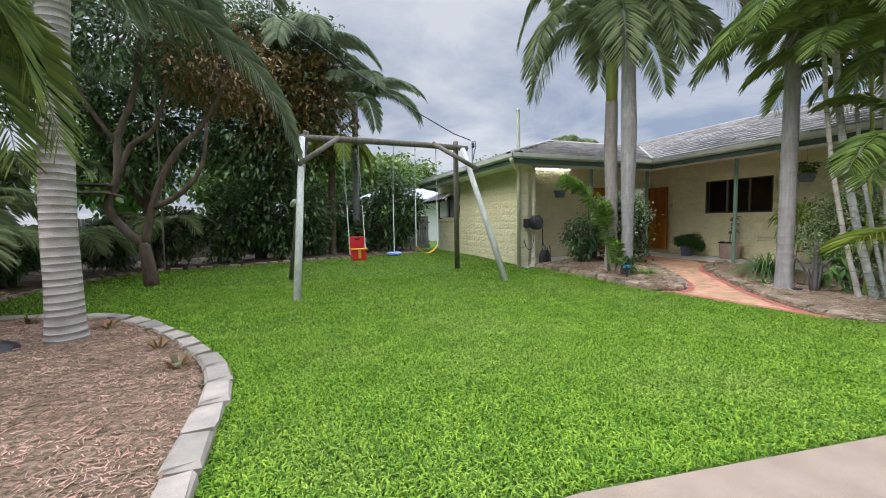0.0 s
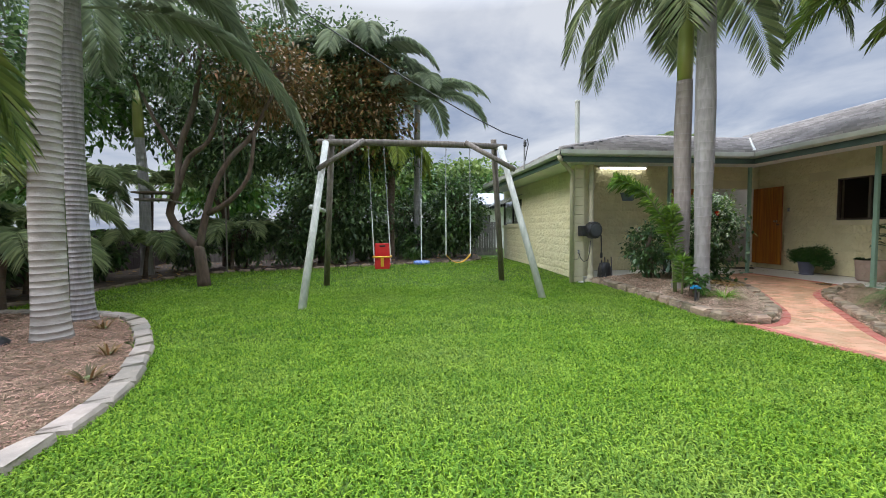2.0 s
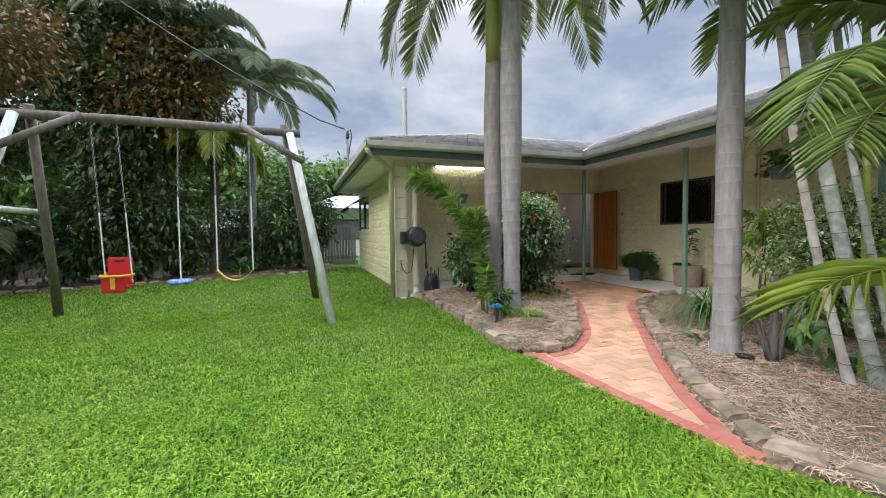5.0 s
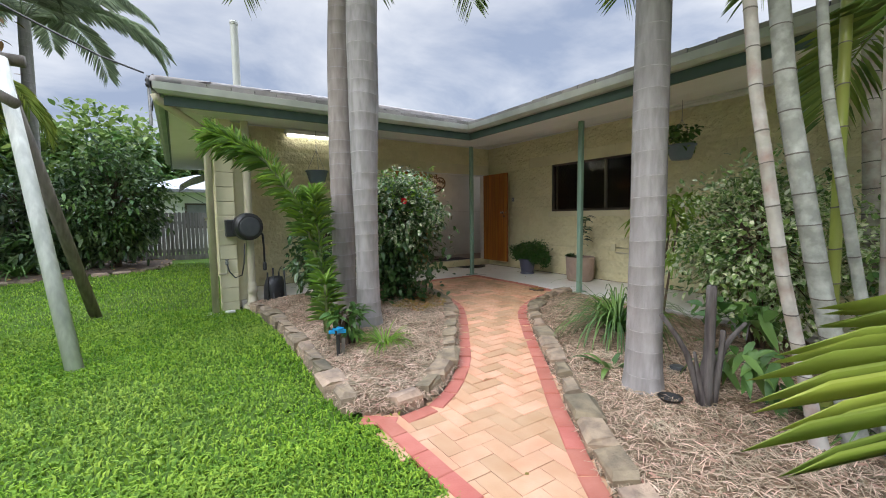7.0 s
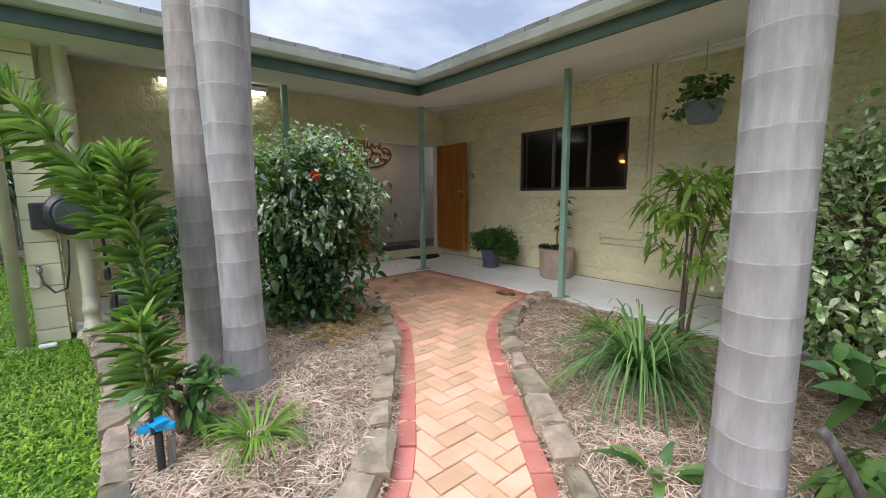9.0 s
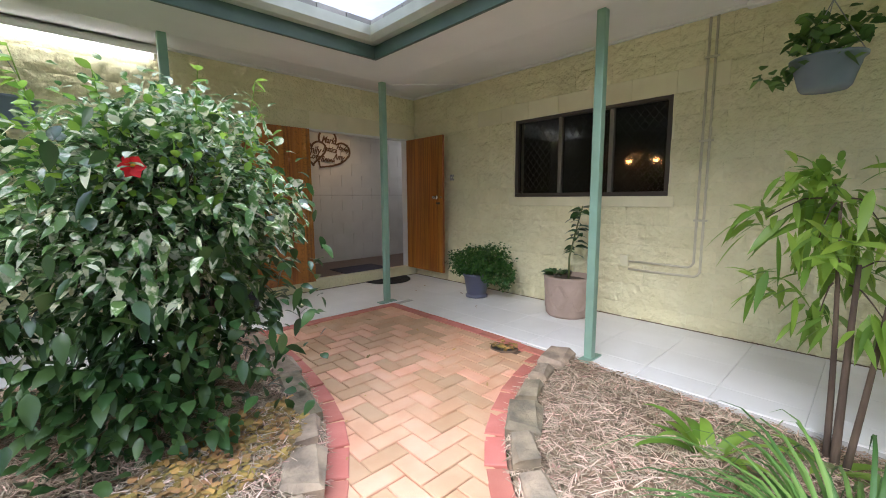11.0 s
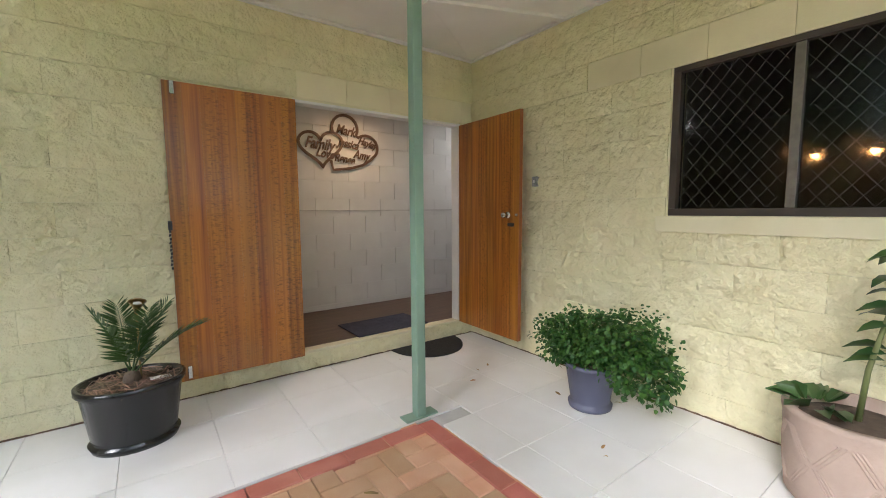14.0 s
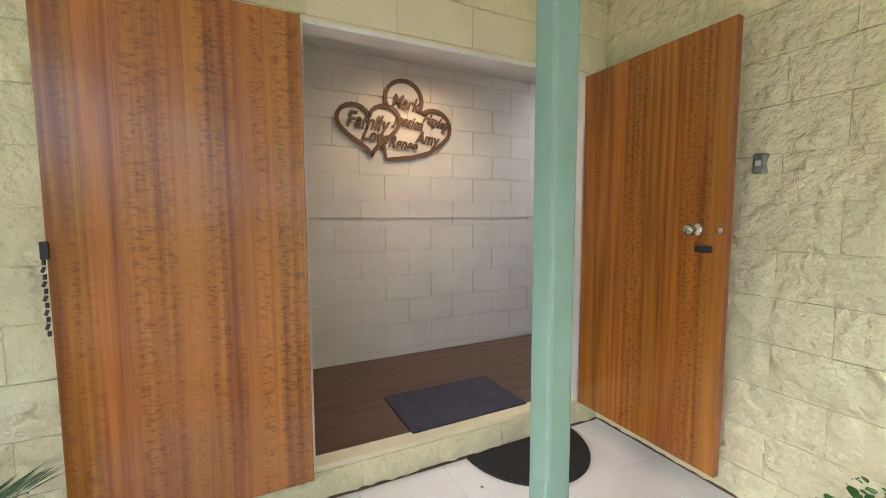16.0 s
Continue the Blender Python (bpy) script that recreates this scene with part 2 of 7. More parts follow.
M_CANE = mat("cane_stem_blotched", (0.56, 0.53, 0.48), (0.42, 0.40, 0.36), 14, 0.8, 0.3, 60, stain=(0.30, 0.17, 0.13), sscale=9, stain_amt=0.7)
M_CANEGREY = mat("cane_stem_lichen", (0.36, 0.37, 0.33), (0.27, 0.28, 0.25), 12, 0.85, 0.3, 60, stain=(0.58, 0.60, 0.55), sscale=16, stain_amt=0.8)
M_RING = mat("palm_ring_scar", (0.44, 0.42, 0.41), (0.31, 0.29, 0.28), 18, 0.9, 0.4, 60)
M_RINGDARK = mat("palm_ring_dark", (0.17, 0.15, 0.13), (0.11, 0.10, 0.09), 12, 0.9, 0.4, 60)
M_SHAFT = mat("green_crownshaft", (0.22, 0.28, 0.045), (0.29, 0.32, 0.08), 3, 0.4, 0.05, 40, stretch=(3, 3, 0.5), stain=(0.32, 0.24, 0.10), sscale=1.2)
M_FROND = mat("palm_frond", (0.26, 0.33, 0.15), (0.36, 0.42, 0.21), 2, 0.45, vary=0.35, island=True, translucent=0.6)
M_FRONDLIGHT = mat("yellow_green_frond", (0.27, 0.36, 0.055), (0.38, 0.45, 0.09), 2, 0.42, vary=0.3, island=True, translucent=0.45)
M_FARLEAF = mat("far_tree_leaf", (0.13, 0.21, 0.05), (0.20, 0.28, 0.08), 2, 0.5, vary=0.4, island=True, translucent=0.4)
M_FRONDMID = mat("mid_green_frond", (0.15, 0.24, 0.05), (0.23, 0.32, 0.075), 2, 0.42, vary=0.35, island=True, translucent=0.4)
M_FRONDDULL = mat("grey_green_frond", (0.25, 0.31, 0.19), (0.34, 0.40, 0.25), 2, 0.4, vary=0.3, island=True, translucent=0.5)
M_LEAFDARK = mat("dark_leaf", (0.07, 0.125, 0.05), (0.14, 0.21, 0.08), 2, 0.42, vary=0.5, island=True, translucent=0.3)
M_LEAFBRONZE = mat("bronze_leaf", (0.14, 0.105, 0.04), (0.25, 0.15, 0.05), 2, 0.5, vary=0.5, island=True, translucent=0.2)
M_LEAFMID = mat("mid_green_leaf", (0.075, 0.165, 0.035), (0.13, 0.24, 0.055), 2, 0.42, vary=0.4, island=True, translucent=0.25)
M_LEAFRUFF = mat("geranium_leaf", (0.032, 0.10, 0.018), (0.065, 0.165, 0.03), 2, 0.5, vary=0.45, island=True, translucent=0.25)
M_DRAC = mat("dracaena_leaf", (0.12, 0.22, 0.05), (0.20, 0.32, 0.075), 2, 0.38, vary=0.4, island=True, translucent=0.25)
M_TUB = mat("black_tub_plastic", (0.008, 0.008, 0.009), (0.013, 0.013, 0.014), 8, 0.22, 0.04, 60)
M_STUMP = mat("dead_stem", (0.14, 0.12, 0.115), (0.065, 0.055, 0.055), 7, 0.9, 0.6, 50, stretch=(6, 6, 0.5), stain=(0.22, 0.21, 0.20), sscale=3)
M_BRASS = mat("aged_brass", (0.55, 0.40, 0.16), (0.32, 0.22, 0.09), 12, 0.3, 0.1, 60, metal=0.9)
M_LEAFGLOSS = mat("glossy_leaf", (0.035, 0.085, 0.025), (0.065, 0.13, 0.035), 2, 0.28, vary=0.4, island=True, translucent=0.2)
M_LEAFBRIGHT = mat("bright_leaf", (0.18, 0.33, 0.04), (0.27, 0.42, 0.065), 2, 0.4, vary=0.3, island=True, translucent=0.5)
M_LEAFVAR = mat("variegated_leaf", (0.24, 0.38, 0.11), (0.76, 0.80, 0.56), 22, 0.38, vary=0.35, island=True, translucent=0.35, sharp=(0.46, 0.58))
M_LEAFHIB = mat("hibiscus_variegated_leaf", (0.11, 0.22, 0.06), (0.66, 0.68, 0.50), 24, 0.36, vary=0.4, island=True, translucent=0.3, sharp=(0.48, 0.58))
M_BARK = mat("bark_brown", (0.14, 0.095, 0.065), (0.08, 0.055, 0.04), 7, 0.95, 0.8, 40, stretch=(2, 2, 0.6), stain=(0.20, 0.17, 0.14), sscale=1.5)
M_STEM = mat("green_stem", (0.12, 0.16, 0.05), (0.16, 0.17, 0.07), 6, 0.6)
M_FLOWER = mat("red_petal", (0.60, 0.01, 0.015), (0.5, 0.01, 0.02), 8, 0.5, translucent=0.2)
M_TERRA = mat("pink_stone_pot", (0.44, 0.33, 0.27), (0.37, 0.275, 0.225), 7, 0.85, 0.3, 70, stain=(0.30, 0.23, 0.19), sscale=2.5)
M_BLUEPOT = mat("slate_blue_pot", (0.10, 0.105, 0.16), (0.085, 0.09, 0.14), 6, 0.45, 0.06, 60, stain=(0.15, 0.15, 0.19), sscale=3)
M_GREYPOT = mat("blue_grey_plastic_pot", (0.17, 0.21, 0.25), (0.14, 0.18, 0.22), 6, 0.45, 0.03, 60)
M_MAT = mat("door_mat_navy", (0.035, 0.037, 0.06), (0.055, 0.055, 0.085), 30, 0.95, 0.7, 150, stain=(0.08, 0.08, 0.11), sscale=6)
M_SIGN = mat("laser_cut_wood", (0.13, 0.068, 0.035), (0.10, 0.05, 0.025), 6, 0.6, 0.05, 60)
M_FENCE = mat("grey_paling", (0.20, 0.19, 0.18), (0.13, 0.12, 0.115), 4, 0.9, 0.4, 40, stretch=(5, 5, 0.5), vary=0.25)
M_FENCEDARK = mat("dark_brown_fence", (0.06, 0.042, 0.036), (0.045, 0.03, 0.026), 4, 0.8, 0.3, 40, stretch=(5, 5, 0.5), vary=0.2)
M_AWN = mat("awning_pale", (0.66, 0.66, 0.64), (0.58, 0.58, 0.56), 4, 0.5)
M_AWNDARK = mat("awning_grey", (0.16, 0.165, 0.17), (0.13, 0.135, 0.14), 4, 0.5)
M_PIPE = mat("painted_pipe_cream", (0.62, 0.57, 0.42), (0.56, 0.51, 0.37), 8, 0.45, 0.04, 60, stain=(0.45, 0.40, 0.28), sscale=3)
M_NEIGH = mat("neighbour_white", (0.70, 0.70, 0.68), (0.62, 0.62, 0.60), 3, 0.8, 0.1, 40)
M_NEIGHROOF = mat("neighbour_roof", (0.42, 0.45, 0.50), (0.36, 0.38, 0.42), 3, 0.5)
M_TUBE = glow("fluorescent_tube", (1.0, 0.97, 0.88), 3.5)
M_BULB = glow("warm_bulb", (1.0, 0.42, 0.12), 12.0)
M_RUBBER = mat("black_rubber", (0.012, 0.012, 0.013), (0.02, 0.02, 0.02), 40, 0.9, 0.6, 200)

glass = bpy.data.materials.new("window_glass")
glass.use_nodes = True
gb = glass.node_tree.nodes["Principled BSDF"]
gb.inputs["Base Color"].default_value = (0.5, 0.5, 0.5, 1)
gb.inputs["Roughness"].default_value, gb.inputs["Transmission Weight"].default_value, gb.inputs["IOR"].default_value = 0.1, 1.0, 1.3


# ---- shape helpers ----
def link(name, bm, material, parent=None, label="", smooth=False):
    me = bpy.data.meshes.new(name)
    bm.to_mesh(me)
    bm.free()
    if smooth:
        me.shade_smooth()
    me.materials.append(material)
    ob = new(name, me)
    if parent:
        ob.parent = parent
    if label:
        ob["label"] = label
    return ob


def part(name, bm, material, parent, label="", smooth=False):
    return link(name, bm, material, parent, label, smooth)


def thing(name, label, category, group="", kind="", at=(0, 0, 0)):
    ob = new(name)
    ob.location = at
    ob.empty_display_size = 0.1
    bpy.context.view_layer.update()
    return tagged(ob, label, category, group, kind)


def box(x0, y0, z0, x1, y1, z1, bevel=0.0, bm=None):
    bm = bm or bmesh.new()
    g = bmesh.ops.create_cube(bm, size=1)
    m = Matrix.Translation(((x0 + x1) / 2, (y0 + y1) / 2, (z0 + z1) / 2)) @ Matrix.Diagonal((x1 - x0, y1 - y0, z1 - z0, 1))
    bmesh.ops.transform(bm, matrix=m, verts=g["verts"])
    if bevel:
        es = list({e for v in g["verts"] for e in v.link_edges})
        bmesh.ops.bevel(bm, geom=es, offset=bevel, segments=2, affect="EDGES", profile=0.6)
    return bm


def tube(pts, radii, seg=10, bm=None, cap=True):
    """A round bar along points with a radius at each."""
    bm = bm or bmesh.new()
    pts = [Vector([float(c) for c in p]) for p in pts]
    if not hasattr(radii, "__len__"):
        radii = [radii] * len(pts)
    radii = [float(v) for v in radii]
    rings, side = [], None
    for i, p in enumerate(pts):
        d = (pts[min(i + 1, len(pts) - 1)] - pts[max(i - 1, 0)]).normalized()
        if side is None:
            side = d.orthogonal().normalized()
        side = (side - d * side.dot(d)).normalized()
        up = d.cross(side)
        rings.append([bm.verts.new(p + radii[i] * (math.cos(2 * math.pi * j / seg) * side + math.sin(2 * math.pi * j / seg) * up)) for j in range(seg)])
    for a, b in zip(rings, rings[1:]):
        for j in range(seg):
            bm.faces.new((a[j], a[(j + 1) % seg], b[(j + 1) % seg], b[j]))
    if cap:
        bm.faces.new(rings[0][::-1])
        bm.faces.new(rings[-1])
    return bm


def lathe(profile, seg=28, at=(0, 0, 0), bm=None):
    """A turned shape from (radius, height) pairs."""
    bm = bm or bmesh.new()
    rings = []
    for r, z in profile:
        if r < 1e-4:
            rings.append([bm.verts.new((at[0], at[1], at[2] + z))])
        else:
            rings.append([bm.verts.new((at[0] + r * math.cos(2 * math.pi * j / seg), at[1] + r * math.sin(2 * math.pi * j / seg), at[2] + z)) for j in range(seg)])
    for a, b in zip(rings, rings[1:]):
        for j in range(seg):
            k = (j + 1) % seg
            if len(a) == 1 and len(b) > 1:
                bm.faces.new((a[0], b[j], b[k]))
            elif len(b) == 1 and len(a) > 1:
                bm.faces.new((a[j], a[k], b[0]))
            elif len(a) > 1:
                bm.faces.new((a[j], a[k], b[k], b[j]))
    bmesh.ops.recalc_face_normals(bm, faces=bm.faces)
    return bm


def slab(outline, z0, z1, bm=None):
    """A flat plate with an outline of (x, y) pairs; z1 may be a function of place."""
    bm = bm or bmesh.new()
    top_of = z1 if callable(z1) else (lambda x, y: z1)
    bot_of = z0 if callable(z0) else (lambda x, y: z0)
    lo = [bm.verts.new((x, y, bot_of(x, y))) for x, y in outline]
    hi = [bm.verts.new((x, y, top_of(x, y))) for x, y in outline]
    n = len(outline)
    f = bm.faces.new(hi)
    bm.faces.new(lo[::-1])
    for i in range(n):
        bm.faces.new((lo[i], lo[(i + 1) % n], hi[(i + 1) % n], hi[i]))
    bmesh.ops.triangulate(bm, faces=[q for q in bm.faces if len(q.verts) > 4])
    bmesh.ops.recalc_face_normals(bm, faces=bm.faces)
    return bm


def np_mesh(name, verts, quads, material, parent=None, label=""):
    """One mesh from arrays of places and of four corners a face."""
    me = bpy.data.meshes.new(name)
    verts, quads = np.asarray(verts, np.float32).reshape(-1, 3), np.asarray(quads, np.int32).reshape(-1, 4)
    me.vertices.add(len(verts)); me.vertices.foreach_set("co", verts.ravel())
    me.loops.add(quads.size); me.loops.foreach_set("vertex_index", quads.ravel())
    me.polygons.add(len(quads)); me.polygons.foreach_set("loop_start", np.arange(0, quads.size, 4, dtype=np.int32))
    me.update(calc_edges=True); me.validate()
    if name not in ("crown", "foliage", "frond", "young_foliage", "low_foliage", "bloom"):
        me.shade_flat()
    me.materials.append(material)
    ob = new(name, me)
    if parent:
        ob.parent = parent
    if label:
        ob["label"] = label
    return ob


def unit(a):
    return a / np.maximum(np.linalg.norm(a, axis=-1, keepdims=True), 1e-9)


def leaves(at, way, size, width=0.45, droop=0.25, fold=0.15, rng=None, facing=None):
    """Arrays for one leaf at each place: two halves folded along the midrib, its tip drooping."""
    at, way = np.asarray(at, float), unit(np.asarray(way, float))
    n = len(at)
    rng = rng or np.random.default_rng(1)
    size = np.broadcast_to(np.asarray(size, float), (n,))[:, None]
    up = np.tile(np.array([0.0, 0, 1]), (n, 1)) if facing is None else np.asarray(facing, float)
    up = up + rng.normal(0, 0.35, (n, 3))
    side = unit(np.cross(way, up))
    nrm = unit(np.cross(side, way))
    w = width * size / 2
    down = np.array([0, 0, -1.0])
    p0, p1 = at, at + way * size * 0.32
    p2, p3 = at + way * size * 0.68 + down * size * droop * 0.35, at + way * size + down * size * droop
    v = np.stack([p0, p1 + side * w + nrm * w * fold, p2 + side * w * 0.8 + nrm * w * fold, p3, p2 - side * w * 0.8 + nrm * w * fold, p1 - side * w + nrm * w * fold], 1)
    i = np.arange(n)[:, None] * 6
    q = np.concatenate([i + np.array([[0, 1, 2, 3]]), i + np.array([[0, 3, 4, 5]])], 0)
    return v.reshape(-1, 3), q


def leaves_fine(at, way, size, width=0.45, droop=0.25, fold=0.15, rng=None, facing=None):
    """Arrays for one rounded, curved leaf at each place: five stations along the midrib, three points across."""
    at, way = np.asarray(at, float), unit(np.asarray(way, float))
    n = len(at)
    rng = rng or np.random.default_rng(1)
    size = np.broadcast_to(np.asarray(size, float), (n,))[:, None]
    up = np.tile(np.array([0.0, 0, 1]), (n, 1)) if facing is None else np.asarray(facing, float)
    up = up + rng.normal(0, 0.35, (n, 3))
    side = unit(np.cross(way, up))
    nrm = unit(np.cross(side, way))
    w = width * size / 2
    rows = []
    for t, k in ((0.0, 0.06), (0.2, 0.78), (0.45, 1.0), (0.75, 0.66), (1.0, 0.03)):
        mid = at + way * size * t + np.array([0, 0, -1.0]) * size * droop * t * t
        rows += [mid + side * w * k + nrm * w * k * fold, mid, mid - side * w * k + nrm * w * k * fold]
    i = np.arange(n)[:, None] * 15
    q = np.concatenate([i + np.array([[a, a + 3, a + 4, a + 1]]) for r in range(4) for a in (r * 3, r * 3 + 1)], 0)
    return np.stack(rows, 1).reshape(-1, 3), q


def gather(*pairs):
    vs, qs, o = [], [], 0
    for v, q in pairs:
        vs.append(v); qs.append(np.asarray(q) + o); o += len(v)
    return np.concatenate(vs), np.concatenate(qs)


def gz(x, y):
    """The garden rises a little towards the house."""
    return min(max((x + y - 12.14) * 0.0276, 0), 0.156)


def inside(x, y, poly):
    c = False
    for (x0, y0), (x1, y1) in zip(poly, poly[1:] + poly[:1]):
        if (y0 > y) != (y1 > y) and x < (x1 - x0) * (y - y0) / (y1 - y0) + x0:
            c = not c
    return c


def smooth_line(pts, step=0.1):
    """Points at even steps along a soft curve through the given ones."""
    p = [Vector((*q, 0)) for q in pts]
    fine = []
    for i in range(len(p) - 1):
        a, b, c, d = p[max(i - 1, 0)], p[i], p[i + 1], p[min(i + 2, len(p) - 1)]
        for k in range(12):
            t = k / 12
            fine.append(0.5 * (2 * b + (c - a) * t + (2 * a - 5 * b + 4 * c - d) * t * t + (3 * b - a - 3 * c + d) * t ** 3))
    fine.append(p[-1])
    out, run = [fine[0]], 0.0
    for a, b in zip(fine, fine[1:]):
        run += (b - a).length
        if run >= step:
            out.append(b); run = 0.0
    return [(v.x, v.y) for v in out]


PATIO_Z = 0.185
WALL_Y, WALL_X = 10.42, 11.53

# ---- the large structure ----
# ground: one sheet to the horizon
gx = np.concatenate([[-900, -300, -100, -40, -20], np.arange(-12, 26.1, 1.0), [40, 80, 200, 600, 1200]])
gy = np.concatenate([[-900, -300, -100, -40, -20], np.arange(-12, 26.1, 1.0), [40, 80, 200, 600, 1200]])
V = [(x, y, (gz(x, y) - (0.06 if x > 6.6 else 0.0)) if -12 < x < 14 and y < 20 else 0.1) for y in gy for x in gx]
nx = len(gx)
Q = [(j * nx + i, j * nx + i + 1, (j + 1) * nx + i + 1, (j + 1) * nx + i) for j in range(len(gy) - 1) for i in range(nx - 1)]
tagged(np_mesh("ground", V, Q, M_LAWN), "lush green lawn over soil, closely mown", "lawn", kind="structure")

# driveway along the lawn
tagged(link("driveway", slab([(-8, 1.62), (1.24, 1.47), (3.2, 1.21), (5.0, 0.85), (6.2, 0.35), (6.2, -6), (-8, -6)], -0.1, 0.03), M_CONC),
       "pale pinkish concrete driveway beside the lawn", "driveway", kind="structure")

PATH_L = [(6.16, 5.27), (6.36, 5.13), (6.69, 5.21), (7.17, 5.62), (7.62, 6.22), (7.95, 6.7), (8.28, 7.25), (8.44, 7.8), (8.52, 8.5), (8.53, 9.18)]
PATH_R = [(6.30, 2.95), (6.76, 3.77), (7.23, 4.42), (7.80, 5.14), (8.44, 5.97), (8.9, 6.5), (9.34, 6.78), (9.85, 6.95), (10.16, 7.0)]
path_l, path_r = smooth_line(PATH_L, 0.08), smooth_line(PATH_R, 0.08)
PATH = path_l + [(10.13, 9.18)] + path_r[::-1]

BED_L = smooth_line([(5.95, 8.95), (6.08, 8.2), (6.1, 7.0), (6.08, 6.0), (6.05, 5.45), (6.2, 5.17)], 0.15) + path_l[3:] + [(5.95, 9.18)]
BED_R = path_r + [(10.16, 6.9), (10.16, -3.0), (7.4, -3.0)] + smooth_line([(7.1, 0.0), (6.8, 1.5), (6.55, 2.5)], 0.2)
BED_S = smooth_line([(-0.6, -0.2), (-0.62, 1.2), (-0.62, 2.2), (-0.62, 2.9), (-0.62, 3.5), (-0.72, 4.05), (-0.9, 4.5), (-1.3, 5.3), (-2.1, 6.5), (-2.8, 7.0), (-3.8, 7.3), (-5.2, 7.5), (-7.0, 7.6)], 0.2) + [(-7.0, -0.2)]
BED_B = smooth_line([(-5.2, 7.6), (-4.9, 9.5), (-4.7, 11.4), (-4.1, 13.0), (-3.0, 13.95), (-0.5, 14.2), (2.0, 14.2), (3.9, 14.3), (4.7, 15.0), (5.0, 16.0)], 0.25) + [(5.1, 17.3), (-7.0, 17.3), (-7.0, 7.6)]


def grid_bed(name, outline, height, label, step=0.12, material=None, base=0.035, rough=0.03):
    P = np.array(outline)
    a, b = P, np.roll(P, -1, 0)

    def edge(x, y):
        d = b - a
        t = np.clip(((x - a[:, 0]) * d[:, 0] + (y - a[:, 1]) * d[:, 1]) / np.maximum((d ** 2).sum(1), 1e-9), 0, 1)
        return np.sqrt((a[:, 0] + t * d[:, 0] - x) ** 2 + (a[:, 1] + t * d[:, 1] - y) ** 2).min()

    x0, y0, x1, y1 = P[:, 0].min(), P[:, 1].min(), P[:, 0].max(), P[:, 1].max()
    nx, ny = int((x1 - x0) / step) + 2, int((y1 - y0) / step) + 2
    verts, index, quads = [], {}, []

    def top(x, y):
        if not inside(x, y, outline):
            return gz(x, y) - 0.03
        e = edge(x, y)
        return gz(x, y) + base + height * min(e / 0.6, 1) ** 0.7 + rough * noise.noise((x * 3, y * 3, 0)) * min(e / 0.2, 1)

    for j in range(ny - 1):
        for i in range(nx - 1):
            cx, cy = x0 + (i + 0.5) * step, y0 + (j + 0.5) * step
            if inside(cx, cy, outline):
                q = []
                for k in ((i, j), (i + 1, j), (i + 1, j + 1), (i, j + 1)):
                    if k not in index:
                        x, y = x0 + k[0] * step, y0 + k[1] * step
                        index[k] = len(verts)
                        verts.append((x, y, top(x, y)))
                    q.append(index[k])
                quads.append(q)
    ob = np_mesh(name, verts, quads, material or M_MULCH)
    ob.data.shade_smooth()
    return tagged(ob, label, "garden bed", kind="structure"), top


path_bed, _ = grid_bed("path_bed", PATH, 0.0, "dark sandy joints beneath the brick path", 0.1, M_JOINT, 0.008, 0.002)
bed_l, top_l = grid_bed("garden_bed_1", BED_L, 0.15, "mounded bed of dry straw mulch round twin palms", 0.1)
bed_r, top_r = grid_bed("garden_bed_2", BED_R, 0.03, "dry straw mulch bed between brick path and patio", 0.12)
bed_s, top_s = grid_bed("garden_bed_3", BED_S, 0.05, "brown mulch bed with a pale stone edge", 0.15)
bed_b, top_b = grid_bed("garden_bed_4", BED_B, 0.05, "dark leaf-littered soil bed under the trees", 0.25, M_SOIL)

# patio slab, L-shaped, under its tiles
tagged(link("patio_slab", slab([(5.9, 9.18), (10.15, 9.18), (10.15, -3.0), (11.52, -3.0), (11.52, 10.41), (5.9, 10.41)], -0.1, PATIO_Z - 0.012), M_SLAB),
       "grey concrete verandah slab under the tiles", "patio", kind="structure")


def wall_cells(u0, u1, z0, z1, holes):
    """The rectangles of a wall round its holes (u0, u1, z0, z1)."""
    us = sorted({u0, u1, *[h[0] for h in holes], *[h[1] for h in holes]})
    out = []
    for a, b in zip(us, us[1:]):
        cuts = sorted((h[2], h[3]) for h in holes if h[0] < (a + b) / 2 < h[1])
        z = z0
        for lo, hi in cuts:
            if lo > z:
                out.append((a, b, z, lo))
            z = hi
        if z < z1:
            out.append((a, b, z, z1))
    return out


DOOR = (9.74, 11.35, 0.335, 2.33)
WIN = (6.66, 8.45, 1.43, 2.365)
WWIN = (13.6, 15.9, 1.42, 2.36)


def wall(name, axis, at, thick, u0, u1, z0, z1, holes, material, label):
    bm = bmesh.new()
    for a, b, lo, hi in wall_cells(u0, u1, z0, z1, holes):
        if axis == "y":
            box(a, at, lo, b, at + thick, hi, bm=bm)
        else:
            box(at, a, lo, at + thick, b, hi, bm=bm)
    return tagged(link(name, bm, material), label, "wall", kind="structure")


wall_north = wall("wall_north", "y", WALL_Y, 0.10, 5.9, 11.72, 0.0, 3.05, [DOOR], M_MORTAR, "cream painted split-face block wall with a double doorway")
wall_east = wall("wall_east", "x", WALL_X, 0.19, -3.0, 10.42, 0.0, 3.05, [WIN], M_MORTAR, "cream painted split-face block wall with a barred window")
wall_west = wall("wall_west", "x", 5.88, 0.19, 9.27, 15.4, 0.0, 2.75, [WWIN], M_MORTAR, "cream split-face block side wall of the house")
wall("wall_back", "y", 15.2, 0.19, 6.08, 17.5, 0.0, 2.75, [], M_MORTAR, "plain cream block back wall")
wall("wall_far_east", "x", 18.5, 0.19, -3.0, 15.3, 0.0, 2.75, [], M_MORTAR, "plain cream block wall")
